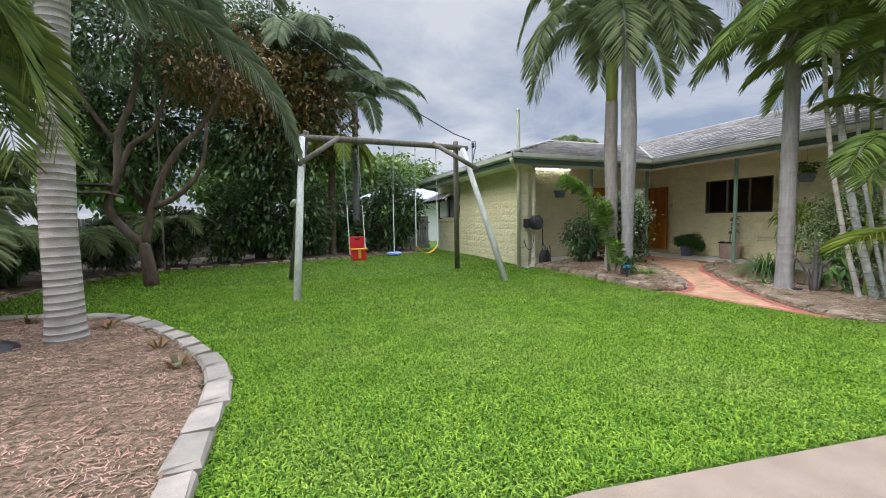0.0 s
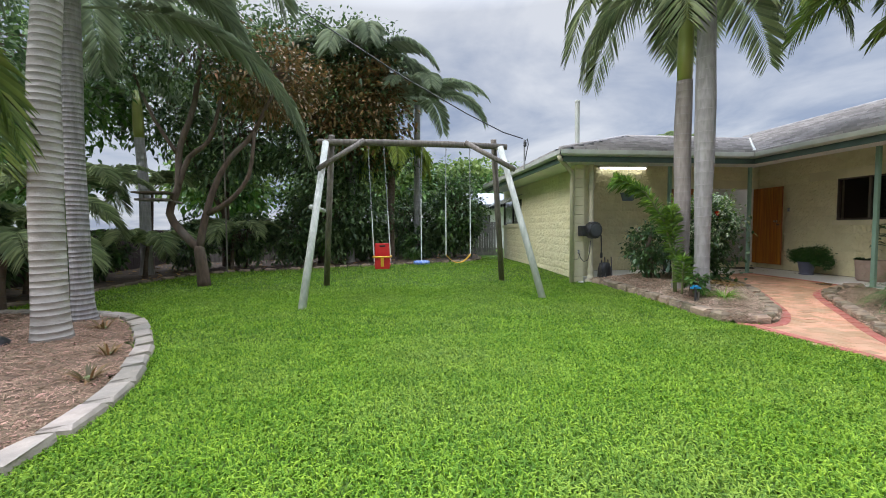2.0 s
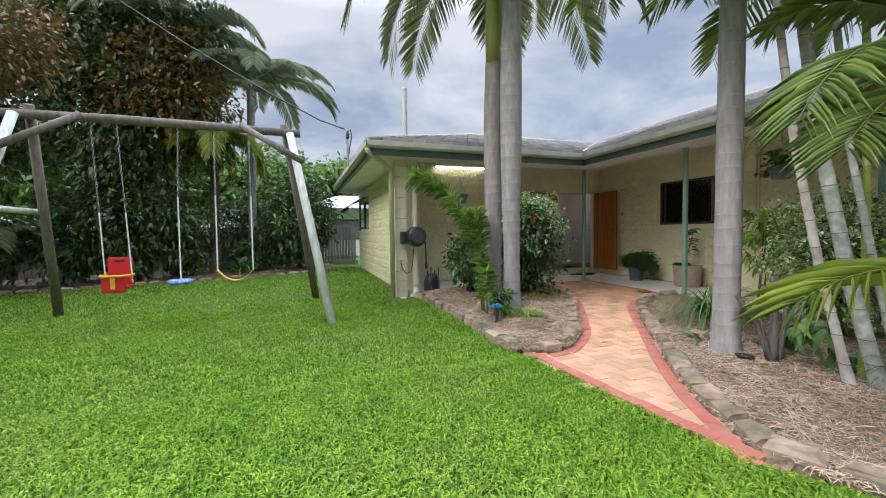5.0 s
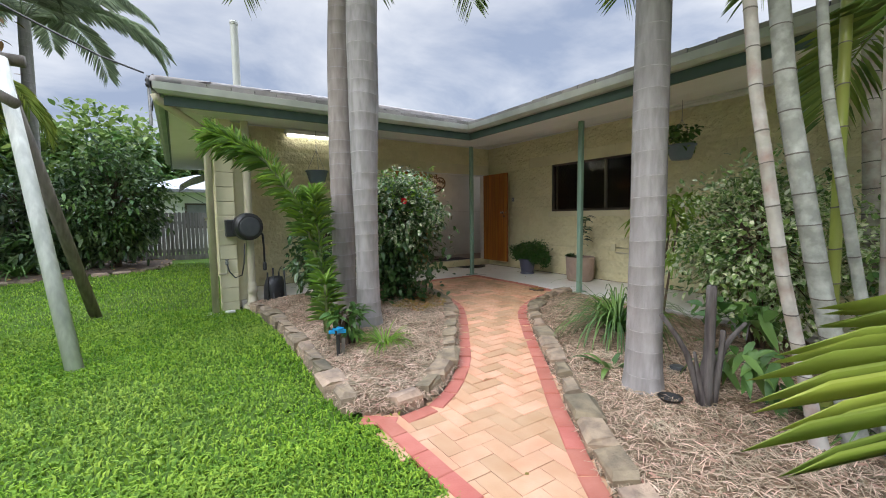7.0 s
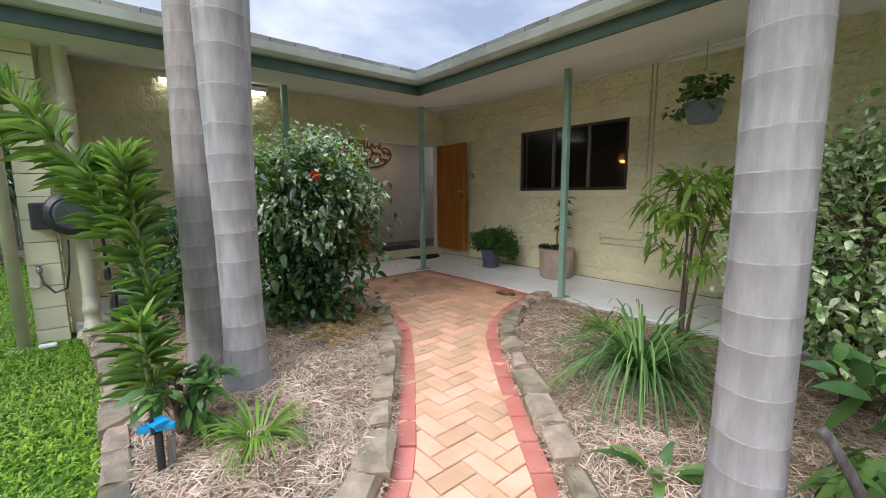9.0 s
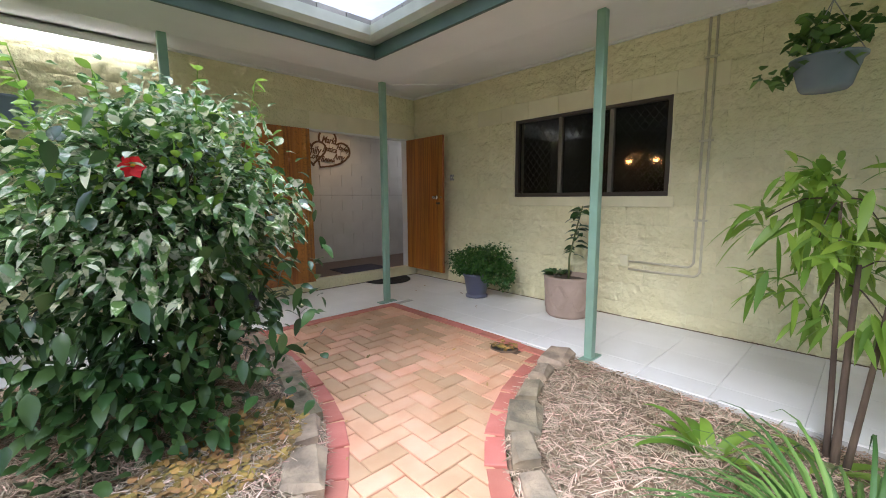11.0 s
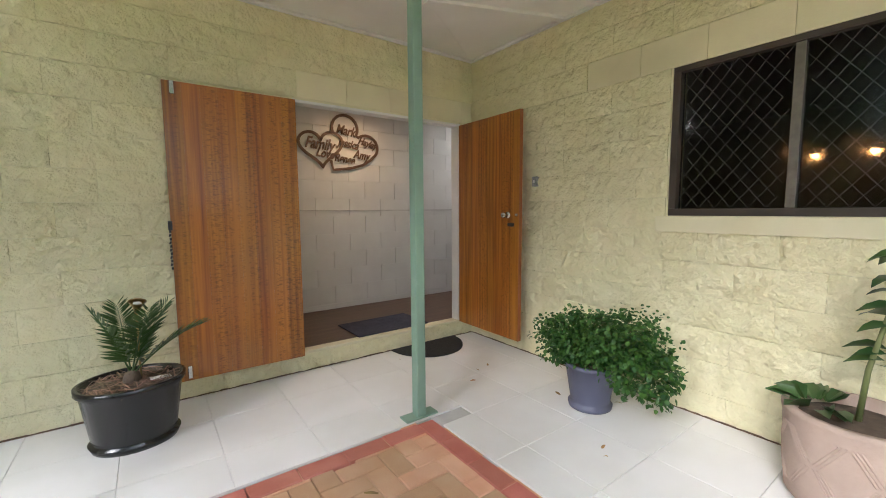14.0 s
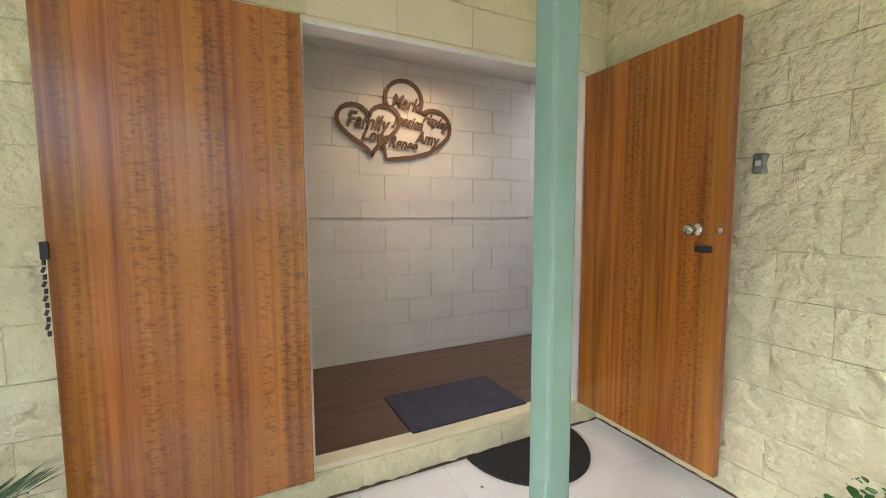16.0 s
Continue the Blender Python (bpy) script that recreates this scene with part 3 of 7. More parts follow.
wall("wall_south", "y", -3.2, 0.19, 11.53, 18.5, 0.0, 2.75, [], M_MORTAR, "plain cream block end wall")

# entry hall behind the door
wall_foyer = wall("wall_foyer", "y", 11.70, 0.15, 8.3, 14.5, 0.2, 2.8, [], M_FOYER, "white painted smooth block wall of the entry hall")
wall("wall_foyer_side", "x", 8.2, 0.1, 10.62, 11.7, 0.2, 2.8, [], M_FOYER, "white painted hall side wall")
wall("wall_foyer_end", "x", 14.4, 0.1, 10.62, 11.7, 0.2, 2.8, [], M_FOYER, "white painted hall end wall")
tagged(link("floor", box(8.2, 10.43, 0.2, 14.5, 11.7, 0.334), M_FLOOR), "dark brown timber floor of the entry hall", "floor", kind="structure")
tagged(link("ceiling", box(8.2, 10.61, 2.72, 14.5, 11.7, 2.8), M_WHITE), "white hall ceiling", "ceiling", kind="structure")

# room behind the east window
wall("wall_room_back", "x", 15.2, 0.1, 4.0, 10.4, 0.1, 2.7, [], M_ROOMSHADE, "inner room wall with the room's shade put into its dark colour")
wall("wall_room_side", "y", 4.0, 0.1, 11.72, 15.2, 0.1, 2.7, [], M_ROOMSHADE, "inner room wall with the room's shade put into its dark colour")
wall("wall_room_side_far", "y", 10.25, 0.1, 11.72, 15.2, 0.1, 2.7, [], M_ROOMSHADE, "inner room wall with the room's shade put into its dark colour")
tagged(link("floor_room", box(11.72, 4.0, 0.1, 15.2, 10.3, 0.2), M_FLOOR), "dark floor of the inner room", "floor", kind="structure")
tagged(link("ceiling_room", box(11.72, 4.0, 2.62, 15.2, 10.3, 2.7), M_ROOMSHADE), "inner room ceiling with the room's shade put into its dark colour", "ceiling", kind="structure")
wall("wall_west_room", "x", 8.0, 0.1, 12.0, 15.2, 0.1, 2.7, [], M_ROOMSHADE, "inner room wall with the room's shade put into its dark colour")

# verandah ceiling, raked up to the walls
EAVE_Y, EAVE_X, EAVE_W = 8.57, 9.56, 5.14
POST_Y, POST_X = 9.235, 10.15


def sheet(name, corners, material, label, thick=0.02, category="ceiling"):
    bm = bmesh.new()
    hi = [bm.verts.new((x, y, z + thick)) for x, y, z in corners]
    lo = [bm.verts.new((x, y, z)) for x, y, z in corners]
    n = len(corners)
    bm.faces.new(hi); bm.faces.new(lo[::-1])
    for i in range(n):
        bm.faces.new((lo[i], lo[(i + 1) % n], hi[(i + 1) % n], hi[i]))
    bmesh.ops.recalc_face_normals(bm, faces=bm.faces)
    return tagged(link(name, bm, material), label, category, kind="structure")


CZ0, CZP, CZ1 = 2.70, 2.715, 2.965
# the soffit outside the posts is almost level, the ceiling inside them rises to the wall
sheet("ceiling_soffit_north", [(5.15, EAVE_Y, CZ0), (EAVE_X, EAVE_Y, CZ0), (POST_X, POST_Y, CZP), (5.15, POST_Y, CZP)], M_SOFFIT, "white painted flat soffit lining outside the posts")
sheet("ceiling_soffit_east", [(EAVE_X, EAVE_Y, CZ0), (EAVE_X, -3.6, CZ0), (POST_X, -3.6, CZP), (POST_X, POST_Y, CZP)], M_SOFFIT, "white painted flat soffit lining outside the posts")
sheet("ceiling_verandah_north", [(5.15, POST_Y, CZP), (POST_X, POST_Y, CZP), (WALL_X, WALL_Y, CZ1), (5.15, WALL_Y, CZ1)], M_SOFFIT, "white painted raked verandah ceiling sheet")
sheet("ceiling_verandah_east", [(POST_X, POST_Y, CZP), (POST_X, -3.6, CZP), (WALL_X, -3.6, CZ1), (WALL_X, WALL_Y, CZ1)], M_SOFFIT, "white painted raked verandah ceiling sheet")
sheet("ceiling_west_eave", [(5.13, EAVE_Y, CZ0 + 0.003), (5.9, WALL_Y - 1.1, CZ0 + 0.003), (5.9, 15.7, CZ0 + 0.003), (5.13, 15.7, CZ0 + 0.003)], M_SOFFIT, "white painted eave lining")
# cover strips under the ceiling
STRIP_Y = 9.28
for i, (a, b, w) in enumerate((((10.2, STRIP_Y, 2.717), (11.5, STRIP_Y, 2.948), 0.06), ((6.0, WALL_Y - 0.035, 2.945), (11.5, WALL_Y - 0.035, 2.945), 0.03), ((WALL_X - 0.035, WALL_Y - 0.05, 2.945), (WALL_X - 0.035, 0, 2.945), 0.03))):
    a, b = Vector(a), Vector(b)
    bm = bmesh.new()
    bmesh.ops.create_cube(bm, size=1)
    bmesh.ops.transform(bm, matrix=Matrix.Translation((a + b) / 2) @ (b - a).to_track_quat("X", "Z").to_matrix().to_4x4() @ Matrix.Diagonal(((b - a).length, w, 0.022, 1)), verts=bm.verts)
    tagged(link("trim", bm, M_SOFFIT), "painted cover strip under the verandah ceiling", "trim", kind="structure")

# fascia and gutter

def run_of(name, line, z0, z1, out, material, label, thick):
    """A board along an eave line, set out from it."""
    bm = bmesh.new()
    for (x0, y0), (x1, y1) in zip(line, line[1:]):
        if abs(y1 - y0) < abs(x1 - x0):
            s = out[1]
            box(min(x0, x1) - thick * 0.5, y0 - s - thick / 2, z0, max(x0, x1) + thick * 0.5, y0 - s + thick / 2, z1, bm=bm)
        else:
            s = out[0]
            box(x0 - s - thick / 2, min(y0, y1) - thick * 0.5, z0, x0 - s + thick / 2, max(y0, y1) + thick * 0.5, z1, bm=bm)
    return tagged(link(name, bm, material), label, "trim", kind="structure")


EAVE = [(EAVE_W, 15.7), (EAVE_W, EAVE_Y), (EAVE_X, EAVE_Y), (EAVE_X, -3.6)]
run_of("trim_fascia", EAVE, 2.685, 2.84, (0, 0), M_FASCIA, "dark green timber fascia board under the gutter", 0.03)
for i, (a, b) in enumerate(zip(EAVE, EAVE[1:])):
    # quad gutter: a rounded trough in section, swept along the eave
    prof = [(0.0, 0.0), (-0.07, 0.0), (-0.115, 0.035), (-0.12, 0.115), (-0.105, 0.12), (-0.1, 0.045), (-0.06, 0.018), (0.0, 0.018)]
    bm = bmesh.new()
    rings = []
    for k, (x, y) in enumerate((a, b)):
        ring = []
        for u, w in prof:
            # mitre at both corners
            if i == 0:
                ring.append(bm.verts.new((x - 0.017 + u, y + (u if k == 1 else 0) * 1.0, 2.797 + w)))
            elif i == 1:
                ring.append(bm.verts.new((x + u, y - 0.017 + u, 2.797 + w)))
            else:
                ring.append(bm.verts.new((x - 0.017 + u, y + (u if k == 0 else 0), 2.797 + w)))
        rings.append(ring)
    for j in range(len(prof)):
        bm.faces.new((rings[0][j], rings[0][(j + 1) % len(prof)], rings[1][(j + 1) % len(prof)], rings[1][j]))
    bmesh.ops.recalc_face_normals(bm, faces=bm.faces)
    tagged(link("trim_gutter", bm, M_GUTTER), "pale weathered metal gutter along the eave", "gutter", kind="structure")

# roof: tiled planes, hip at the west end, valley at the inner corner
RN, RE = 0.311, 0.338
RZ = 2.925


def roof_plane(name, outline, height, along, label):
    """Tile courses lying on a plane: each tile is a small plate, tilted so that its lower edge stands proud."""
    verts, quads = [], []
    row, wide = 0.30, 0.26
    xs, ys = [p[0] for p in outline], [p[1] for p in outline]
    u0, u1 = (min(xs), max(xs)) if along == "x" else (min(ys), max(ys))
    w0, w1 = (min(ys), max(ys)) if along == "x" else (min(xs), max(xs))
    r = random.Random(5)
    for k in range(int((w1 - w0) / row) + 1):
        for i in range(int((u1 - u0) / wide) + 1):
            a, b = u0 + (i + 0.5 * (k % 2)) * wide, w0 + k * row
            c = (a + wide / 2, b + row / 2)
            if not inside(*(c if along == "x" else c[::-1]), outline):
                continue
            lift = 0.012 * r.random()
            corner = [(a + 0.004, b - 0.02, 0.035 + lift), (a + wide - 0.004, b - 0.02, 0.035 + lift), (a + wide - 0.004, b + row, 0.005), (a + 0.004, b + row, 0.005)]
            base = len(verts)
            for u, w, h in corner:
                x, y = (u, w) if along == "x" else (w, u)
                verts.append((x, y, height(x, y) + h))
            for u, w, h in corner[:2]:
                x, y = (u, w) if along == "x" else (w, u)
                verts.append((x, y, height(x, y) - 0.005))
            quads += [(base, base + 1, base + 2, base + 3), (base + 4, base + 5, base + 1, base)]
    return np_mesh(name, verts, quads, M_ROOF), verts


h_n = lambda x, y: RZ + RN * (y - 8.47)
h_w = lambda x, y: RZ + RN * (x - 5.04)
h_e = lambda x, y: RZ + RE * (x - 9.46)
h_b = lambda x, y: RZ + RN * (15.7 - y)
RY = 12.01
vx = lambda y: 9.46 + (y - 8.47) * RN / RE
roof = thing("roof", "pale grey weathered tile roof with hips and a valley", "roof", kind="structure")
planes = [("tile_courses_north", [(5.04, 8.47), (9.46, 8.47), (vx(RY), RY), (8.55, RY)], h_n, "x"),
          ("tile_courses_west", [(5.04, 8.47), (8.55, RY), (5.04, 15.7)], h_w, "y"),
          ("tile_courses_east", [(9.46, -3.7), (14.0, -3.7), (14.0, 13.6), (vx(13.0), 13.0), (9.46, 8.47)], h_e, "y")]
for name, outline, h, along in planes:
    ob, _ = roof_plane(name, outline, h, along, "")
    ob.parent = roof
    ob["kind"] = "stuff"
    bm = bmesh.new()
    bm.faces.new([bm.verts.new((x, y, h(x, y) - 0.006)) for x, y in outline])
    part("underlay", bm, M_FASCIA, roof)
for outline, h in (([(8.55, RY), (vx(RY), RY), (14.0, 13.6), (18.6, 15.7), (5.04, 15.7)], h_b), ([(14.0, -3.7), (18.7, -3.7), (18.7, 15.7), (14.0, 13.6)], lambda x, y: RZ + RE * (14.0 - 9.46) - RE * (x - 14.0))):
    bm = bmesh.new()
    bm.faces.new([bm.verts.new((x, y, h(x, y) if h is not h_b else min(h_b(x, y), 4.08))) for x, y in outline])
    part("back_slope", bm, M_ROOF, roof)
ridge = [(((5.04, 8.47, RZ)), ((8.55, RY, h_n(0, RY)))), ((8.55, RY, h_n(0, RY)), (vx(RY), RY, h_n(0, RY))), ((14.0, -3.7, h_e(14, 0)), (14.0, 13.6, h_e(14, 0))), ((5.04, 15.7, RZ), (8.55, RY, h_n(0, RY)))]
for a, b in ridge:
    part("ridge_cap", tube([Vector(a) + Vector((0, 0, 0.0)), Vector(b)], 0.06, 8), M_ROOF, roof, smooth=True)
part("valley_tray", tube([(9.46, 8.47, RZ + 0.005), (vx(RY), RY, h_n(0, RY) + 0.005)], 0.04, 6), M_GUTTER, roof)

# verandah posts
def post(x, y, top, foot=PATIO_Z):
    p = thing("verandah_post", "square sage-green steel verandah post on a base plate", "post", "verandah posts", at=(x, y, foot))
    part("shaft", box(-0.0325, -0.0325, 0, 0.0325, 0.0325, top - foot, 0.009), M_POST, p)
    part("base_plate", box(-0.115, -0.045, 0, 0.115, 0.045, 0.012, 0.003), M_POST, p)
    return p


for x, y in ((10.095, 9.235), (10.21, 6.72), (8.02, 9.235), (10.21, 4.2)):
    post(x, y, CZP + 0.005)

# ---- doors and windows ----
def move(bm, m):
    bmesh.ops.transform(bm, matrix=m, verts=bm.verts)
    return bm


# door frame in the opening
frame_ob = thing("door_1", "white painted frame of the open double doorway", "door frame", kind="structure", at=(9.74, WALL_Y, 0.335))
part("jamb", box(-0.012, -0.012, 0.0, 0.012, 0.10, 1.995), M_WHITE, frame_ob)
part("jamb", box(1.596, -0.012, 0.0, 1.622, 0.10, 1.995), M_WHITE, frame_ob)
part("head", box(0.013, -0.01, 1.972, 1.595, 0.10, 1.992), M_WHITE, frame_ob)
part("sill", box(0.0, -0.002, -0.03, 1.61, 0.02, 0.004, 0.006), M_SMOOTH, frame_ob)


def door_leaf(at, turn, label, left):
    """A flush veneered leaf, 0.83 m wide, hinged at its origin and running along its own x."""
    d = thing("door_leaf", label, "door", "entry doors", at=at)
    d.rotation_euler = (0, 0, radians(turn))
    r = random.Random(3 if left else 8)
    x = 0.004
    part("core", box(0.0, -0.016, 0.0, 0.83, 0.016, 1.985, 0.002), M_DOOREDGE, d)
    # strips of veneer side by side
    n = 8
    for i in range(n):
        w = 0.826 / n
        part("veneer", box(x, -0.0205, 0.002, x + w - 0.0006, -0.0155, 1.983), M_DOOR, d)
        part("veneer", box(x, 0.0155, 0.002, x + w - 0.0006, 0.0205, 1.983), M_DOOR, d)
        x += w
    return d


left_leaf = door_leaf((9.735, 10.365, 0.325), 180, "varnished reddish timber door leaf folded flat against the wall", True)
right_leaf = door_leaf((11.362, 10.405, 0.325), -90.6, "varnished reddish timber door leaf standing open", False)
# bolts, chain and lock; in the left leaf's own axes its room side is +y (turned about)
for z in (1.90, 0.02):
    part("barrel_bolt", box(0.765, 0.0205, z, 0.79, 0.032, z + 0.085, 0.003), M_METAL, left_leaf, "small chrome barrel bolt")
part("chain_plate", box(0.822, -0.01, 1.03, 0.845, 0.03, 1.09, 0.003), M_BLACK, left_leaf, "black chain plate")
bm = bmesh.new()
for i in range(11):
    tube([(0.836, 0.028, 1.03 - i * 0.024), (0.836 + 0.006 * (i % 2), 0.03, 1.012 - i * 0.024)], 0.006, 6, bm)
part("chain", bm, M_BLACK, left_leaf, "black door chain hanging down")
bm = lathe([(0.0, 0.07), (0.018, 0.068), (0.026, 0.05), (0.02, 0.03), (0.012, 0.02), (0.012, 0.008), (0.03, 0.006), (0.03, 0.0)], 20)
move(bm, pose(0.70, -0.0205, 1.105, 90, 0, 0))
part("door_knob", bm, M_METAL, right_leaf, "round chrome door knob", True)
bm = lathe([(0.0, 0.012), (0.012, 0.011), (0.014, 0.0)], 16)
part("latch", move(bm, pose(0.805, -0.0205, 1.105, 90, 0, 0)), M_METAL, right_leaf, "chrome latch cover", True)
part("letter_plate", box(0.70, -0.026, 1.005, 0.775, -0.02, 1.035, 0.002), M_BLACK, right_leaf, "black plate under the knob")

bell = thing("doorbell", "small grey plastic doorbell button on the block wall", "doorbell", at=(WALL_X - 0.02, 9.545, 1.715))
part("body", box(-0.028, -0.022, -0.042, 0.02, 0.022, 0.042, 0.005), M_CHAIN, bell)
part("button", box(-0.032, -0.01, -0.012, -0.027, 0.01, 0.012, 0.002), M_WHITE, bell)

# east window
w1 = thing("window_1", "dark brown aluminium sliding window with a diamond security grille", "window", kind="structure", at=(WALL_X, 0, 0))
wy0, wy1, wz0, wz1 = WIN
for nm, b in (("window_frame", (0.005, wy0, wz0, 0.075, wy1, wz0 + 0.045)), ("window_frame", (0.005, wy0, wz1 - 0.04, 0.075, wy1, wz1)),
              ("window_frame", (0.005, wy0, wz0 + 0.045, 0.075, wy0 + 0.045, wz1 - 0.04)), ("window_frame", (0.005, wy1 - 0.045, wz0 + 0.045, 0.075, wy1, wz1 - 0.04))):
    part(nm, box(*b, 0.004), M_FRAME, w1)
for y in (7.24, 7.83):
    part("mullion", box(0.012, y - 0.022, wz0 + 0.046, 0.07, y + 0.022, wz1 - 0.041, 0.003), M_MESH, w1, "bronze mullion")
for a, b in ((wy0 + 0.045, 7.22), (7.262, 7.808), (7.852, wy1 - 0.045)):
    p = part("pane", box(0.05, a, wz0 + 0.045, 0.056, b, wz1 - 0.04), glass, w1)
    p.visible_shadow = False
    # diamond grille of flat bars
    bm = bmesh.new()
    z0, z1 = wz0 + 0.047, wz1 - 0.042
    step = 0.085
    for s in (1, -1):
        k = -20
        while k < 40:
            y = a + k * step
            k += 1
            # line y + s * t, z0 + 1.4 t
            t0, t1 = 0.0, (z1 - z0) / 1.25
            ya, yb = (y, y + t1) if s > 0 else (y, y - t1)
            pts = []
            for t in np.linspace(0, 1, 14):
                yy, zz = ya + (yb - ya) * t, z0 + (z1 - z0) * t
                if a + 0.002 < yy < b - 0.002:
                    pts.append((0.03 + 0.002 * s, yy, zz))
            if len(pts) > 1:
                tube([pts[0], pts[-1]], 0.0024, 4, bm)
    part("security_grille", bm, M_GRILLE, w1, "diamond-pattern metal grille")
part("window_sill", box(-0.035, wy0 - 0.06, wz0 - 0.105, 0.02, wy1 + 0.06, wz0 - 0.002, 0.008), M_SMOOTH, w1, "cream painted sill")

# west window with its awning
w2 = thing("window_2", "dark louvred side window under a striped awning", "window", kind="structure", at=(5.88, 0, 0))
a, b, z0, z1 = WWIN
for q in ((0.01, a, z0, 0.07, b, z0 + 0.05), (0.01, a, z1 - 0.05, 0.07, b, z1), (0.01, a, z0 + 0.05, 0.07, a + 0.05, z1 - 0.05), (0.01, b - 0.05, z0 + 0.05, 0.07, b, z1 - 0.05), (0.01, (a + b) / 2 - 0.03, z0 + 0.05, 0.07, (a + b) / 2 + 0.03, z1 - 0.05)):
    part("window_frame", box(*q, 0.003), M_FRAME, w2)
for q in ((a + 0.05, (a + b) / 2 - 0.03), ((a + b) / 2 + 0.03, b - 0.05)):
    part("pane", box(0.04, q[0], z0 + 0.05, 0.046, q[1], z1 - 0.05), glass, w2)
part("window_sill", box(-0.05, a - 0.05, z0 - 0.09, 0.01, b + 0.05, z0 - 0.002, 0.006), M_SMOOTH, w2)
aw = thing("window_awning", "grey and white striped metal window awning", "awning", at=(5.87, 14.75, 2.42))
for i in range(13):
    y = -1.25 + i * 0.192
    bm = bmesh.new()
    pr = [(0.0, 0.0), (-0.35, -0.13), (-0.6, -0.30), (-0.6, -0.40)]
    for k in range(3):
        (x0, h0), (x1, h1) = pr[k], pr[k + 1]
        v = [bm.verts.new(c) for c in ((x0, y, h0), (x1, y, h1), (x1, y + 0.19, h1), (x0, y + 0.19, h0), (x0, y, h0 + 0.012), (x1, y, h1 + 0.012), (x1, y + 0.19, h1 + 0.012), (x0, y + 0.19, h0 + 0.012))]
        for f in ((0, 1, 2, 3), (7, 6, 5, 4), (0, 4, 5, 1), (2, 6, 7, 3)):
            bm.faces.new([v[j] for j in f])
    part("slat", bm, M_AWN if i % 2 else M_AWNDARK, aw)
for y in (-1.2, 1.2):
    part("stay", tube([(-0.56, y, -0.3), (0.0, y, -0.62)], 0.01, 6), M_AWNDARK, aw)

# ---- verandah fittings ----
tl = thing("fluorescent_light", "lit fluorescent tube light under the verandah ceiling", "light", at=(7.5, 10.33, 2.825))
part("housing", box(-0.66, -0.05, 0.02, 0.66, 0.06, 0.085, 0.008), M_WHITE, tl)
part("tube", tube([(-0.62, -0.01, 0.0), (0.62, -0.01, 0.0)], 0.022, 10), M_TUBE, tl, "glowing white tube")
for x in (-0.64, 0.64):
    part("end_cap", box(x - 0.012, -0.035, -0.03, x + 0.012, 0.015, 0.02, 0.003), M_WHITE, tl)
tl2 = thing("fluorescent_light", "unlit fluorescent batten on the verandah ceiling", "light", at=(11.25, 5.5, 2.885))
part("housing", box(-0.05, -0.62, -0.01, 0.05, 0.62, 0.05, 0.008), M_WHITE, tl2)
part("diffuser", box(-0.04, -0.6, -0.055, 0.04, 0.6, -0.01, 0.015), M_WHITE, tl2)

# hall lamp above the sign, and two lamps in the room behind the window
hl = thing("hall_downlight", "small warm downlight in the hall ceiling", "light", at=(10.75, 11.2, 2.715))
part("rim", lathe([(0.035, 0.004), (0.05, 0.0), (0.05, -0.008), (0.036, -0.01)], 20), M_WHITE, hl)
part("bulb", lathe([(0.0, -0.006), (0.034, -0.004), (0.034, 0.003)], 16), M_BULB, hl, "glowing warm bulb")
lamp = new("hall_light", bpy.data.lights.new("hall_light", "SPOT"))
lamp.data.energy, lamp.data.color, lamp.data.spot_size, lamp.data.spot_blend, lamp.data.shadow_soft_size = 5.8, (1.0, 0.66, 0.36), radians(150), 1.0, 0.08
lamp.matrix_world = look((10.75, 11.2, 2.69), (10.75, 11.5, 0))
# added fill light with a fixture, out of view, to brighten the hall
hall = new("added_hall_fill", bpy.data.lights.new("added_hall_fill", "AREA"))
hall.data.energy, hall.data.color, hall.data.size = 2.6, (1.0, 0.95, 0.88), 0.3
hall.matrix_world = look((12.9, 11.15, 2.70), (12.6, 11.15, 0))
hc = thing("added_ceiling_lamp", "round white ceiling lamp added out of view to brighten the hall", "light", at=(12.9, 11.15, 2.72))
part("diffuser", lathe([(0.0, -0.012), (0.12, -0.01), (0.14, 0.0)], 20), M_TUBE, hc)
for y, z in ((8.44, 2.06), (7.98, 2.06)):
    pl = thing("pendant_lamp", "small warm pendant lamp lit in the dim room", "light", "room pendants", at=(14.9, y, z))
    part("bulb", lathe([(0, -0.03), (0.03, -0.015), (0.034, 0.0), (0.02, 0.03), (0, 0.035)], 12), M_BULB, pl)
    part("shade", lathe([(0.11, 0.0), (0.06, 0.06), (0.015, 0.08), (0.015, 0.62)], 16), M_BLACK, pl)

# door mats
bm = box(-0.38, -0.24, 0, 0.38, 0.24, 0.012, 0.004)
m1 = tagged(link("door_mat", move(bm, pose(10.64, 10.74, 0.334, 0, 0, 1)), M_MAT), "dark navy woven door mat inside the hall", "mat")
out = [(0.36 * math.cos(a), -0.40 * math.sin(a)) for a in np.linspace(0, math.pi, 25)]
bm = slab(out[::-1], 0, 0.012)
tagged(link("rubber_mat", move(bm, pose(10.89, 10.385, PATIO_Z + 0.0015, 0, 0, 0)), M_RUBBER), "half-round black rubber mat at the doorstep", "mat")

# sign of three hearts
def heart(cx, cz, w, h, tilt, seg=40):
    pts = []
    for i in range(seg):
        t = 2 * math.pi * i / seg
        x, z = 16 * math.sin(t) ** 3 / 16.0, (13 * math.cos(t) - 5 * math.cos(2 * t) - 2 * math.cos(3 * t) - math.cos(4 * t) + 2.5) / 15.0
        x, z = x * w / 2, z * h / 2
        c, s = math.cos(tilt), math.sin(tilt)
        pts.append((cx + c * x - s * z, cz + s * x + c * z))
    return pts


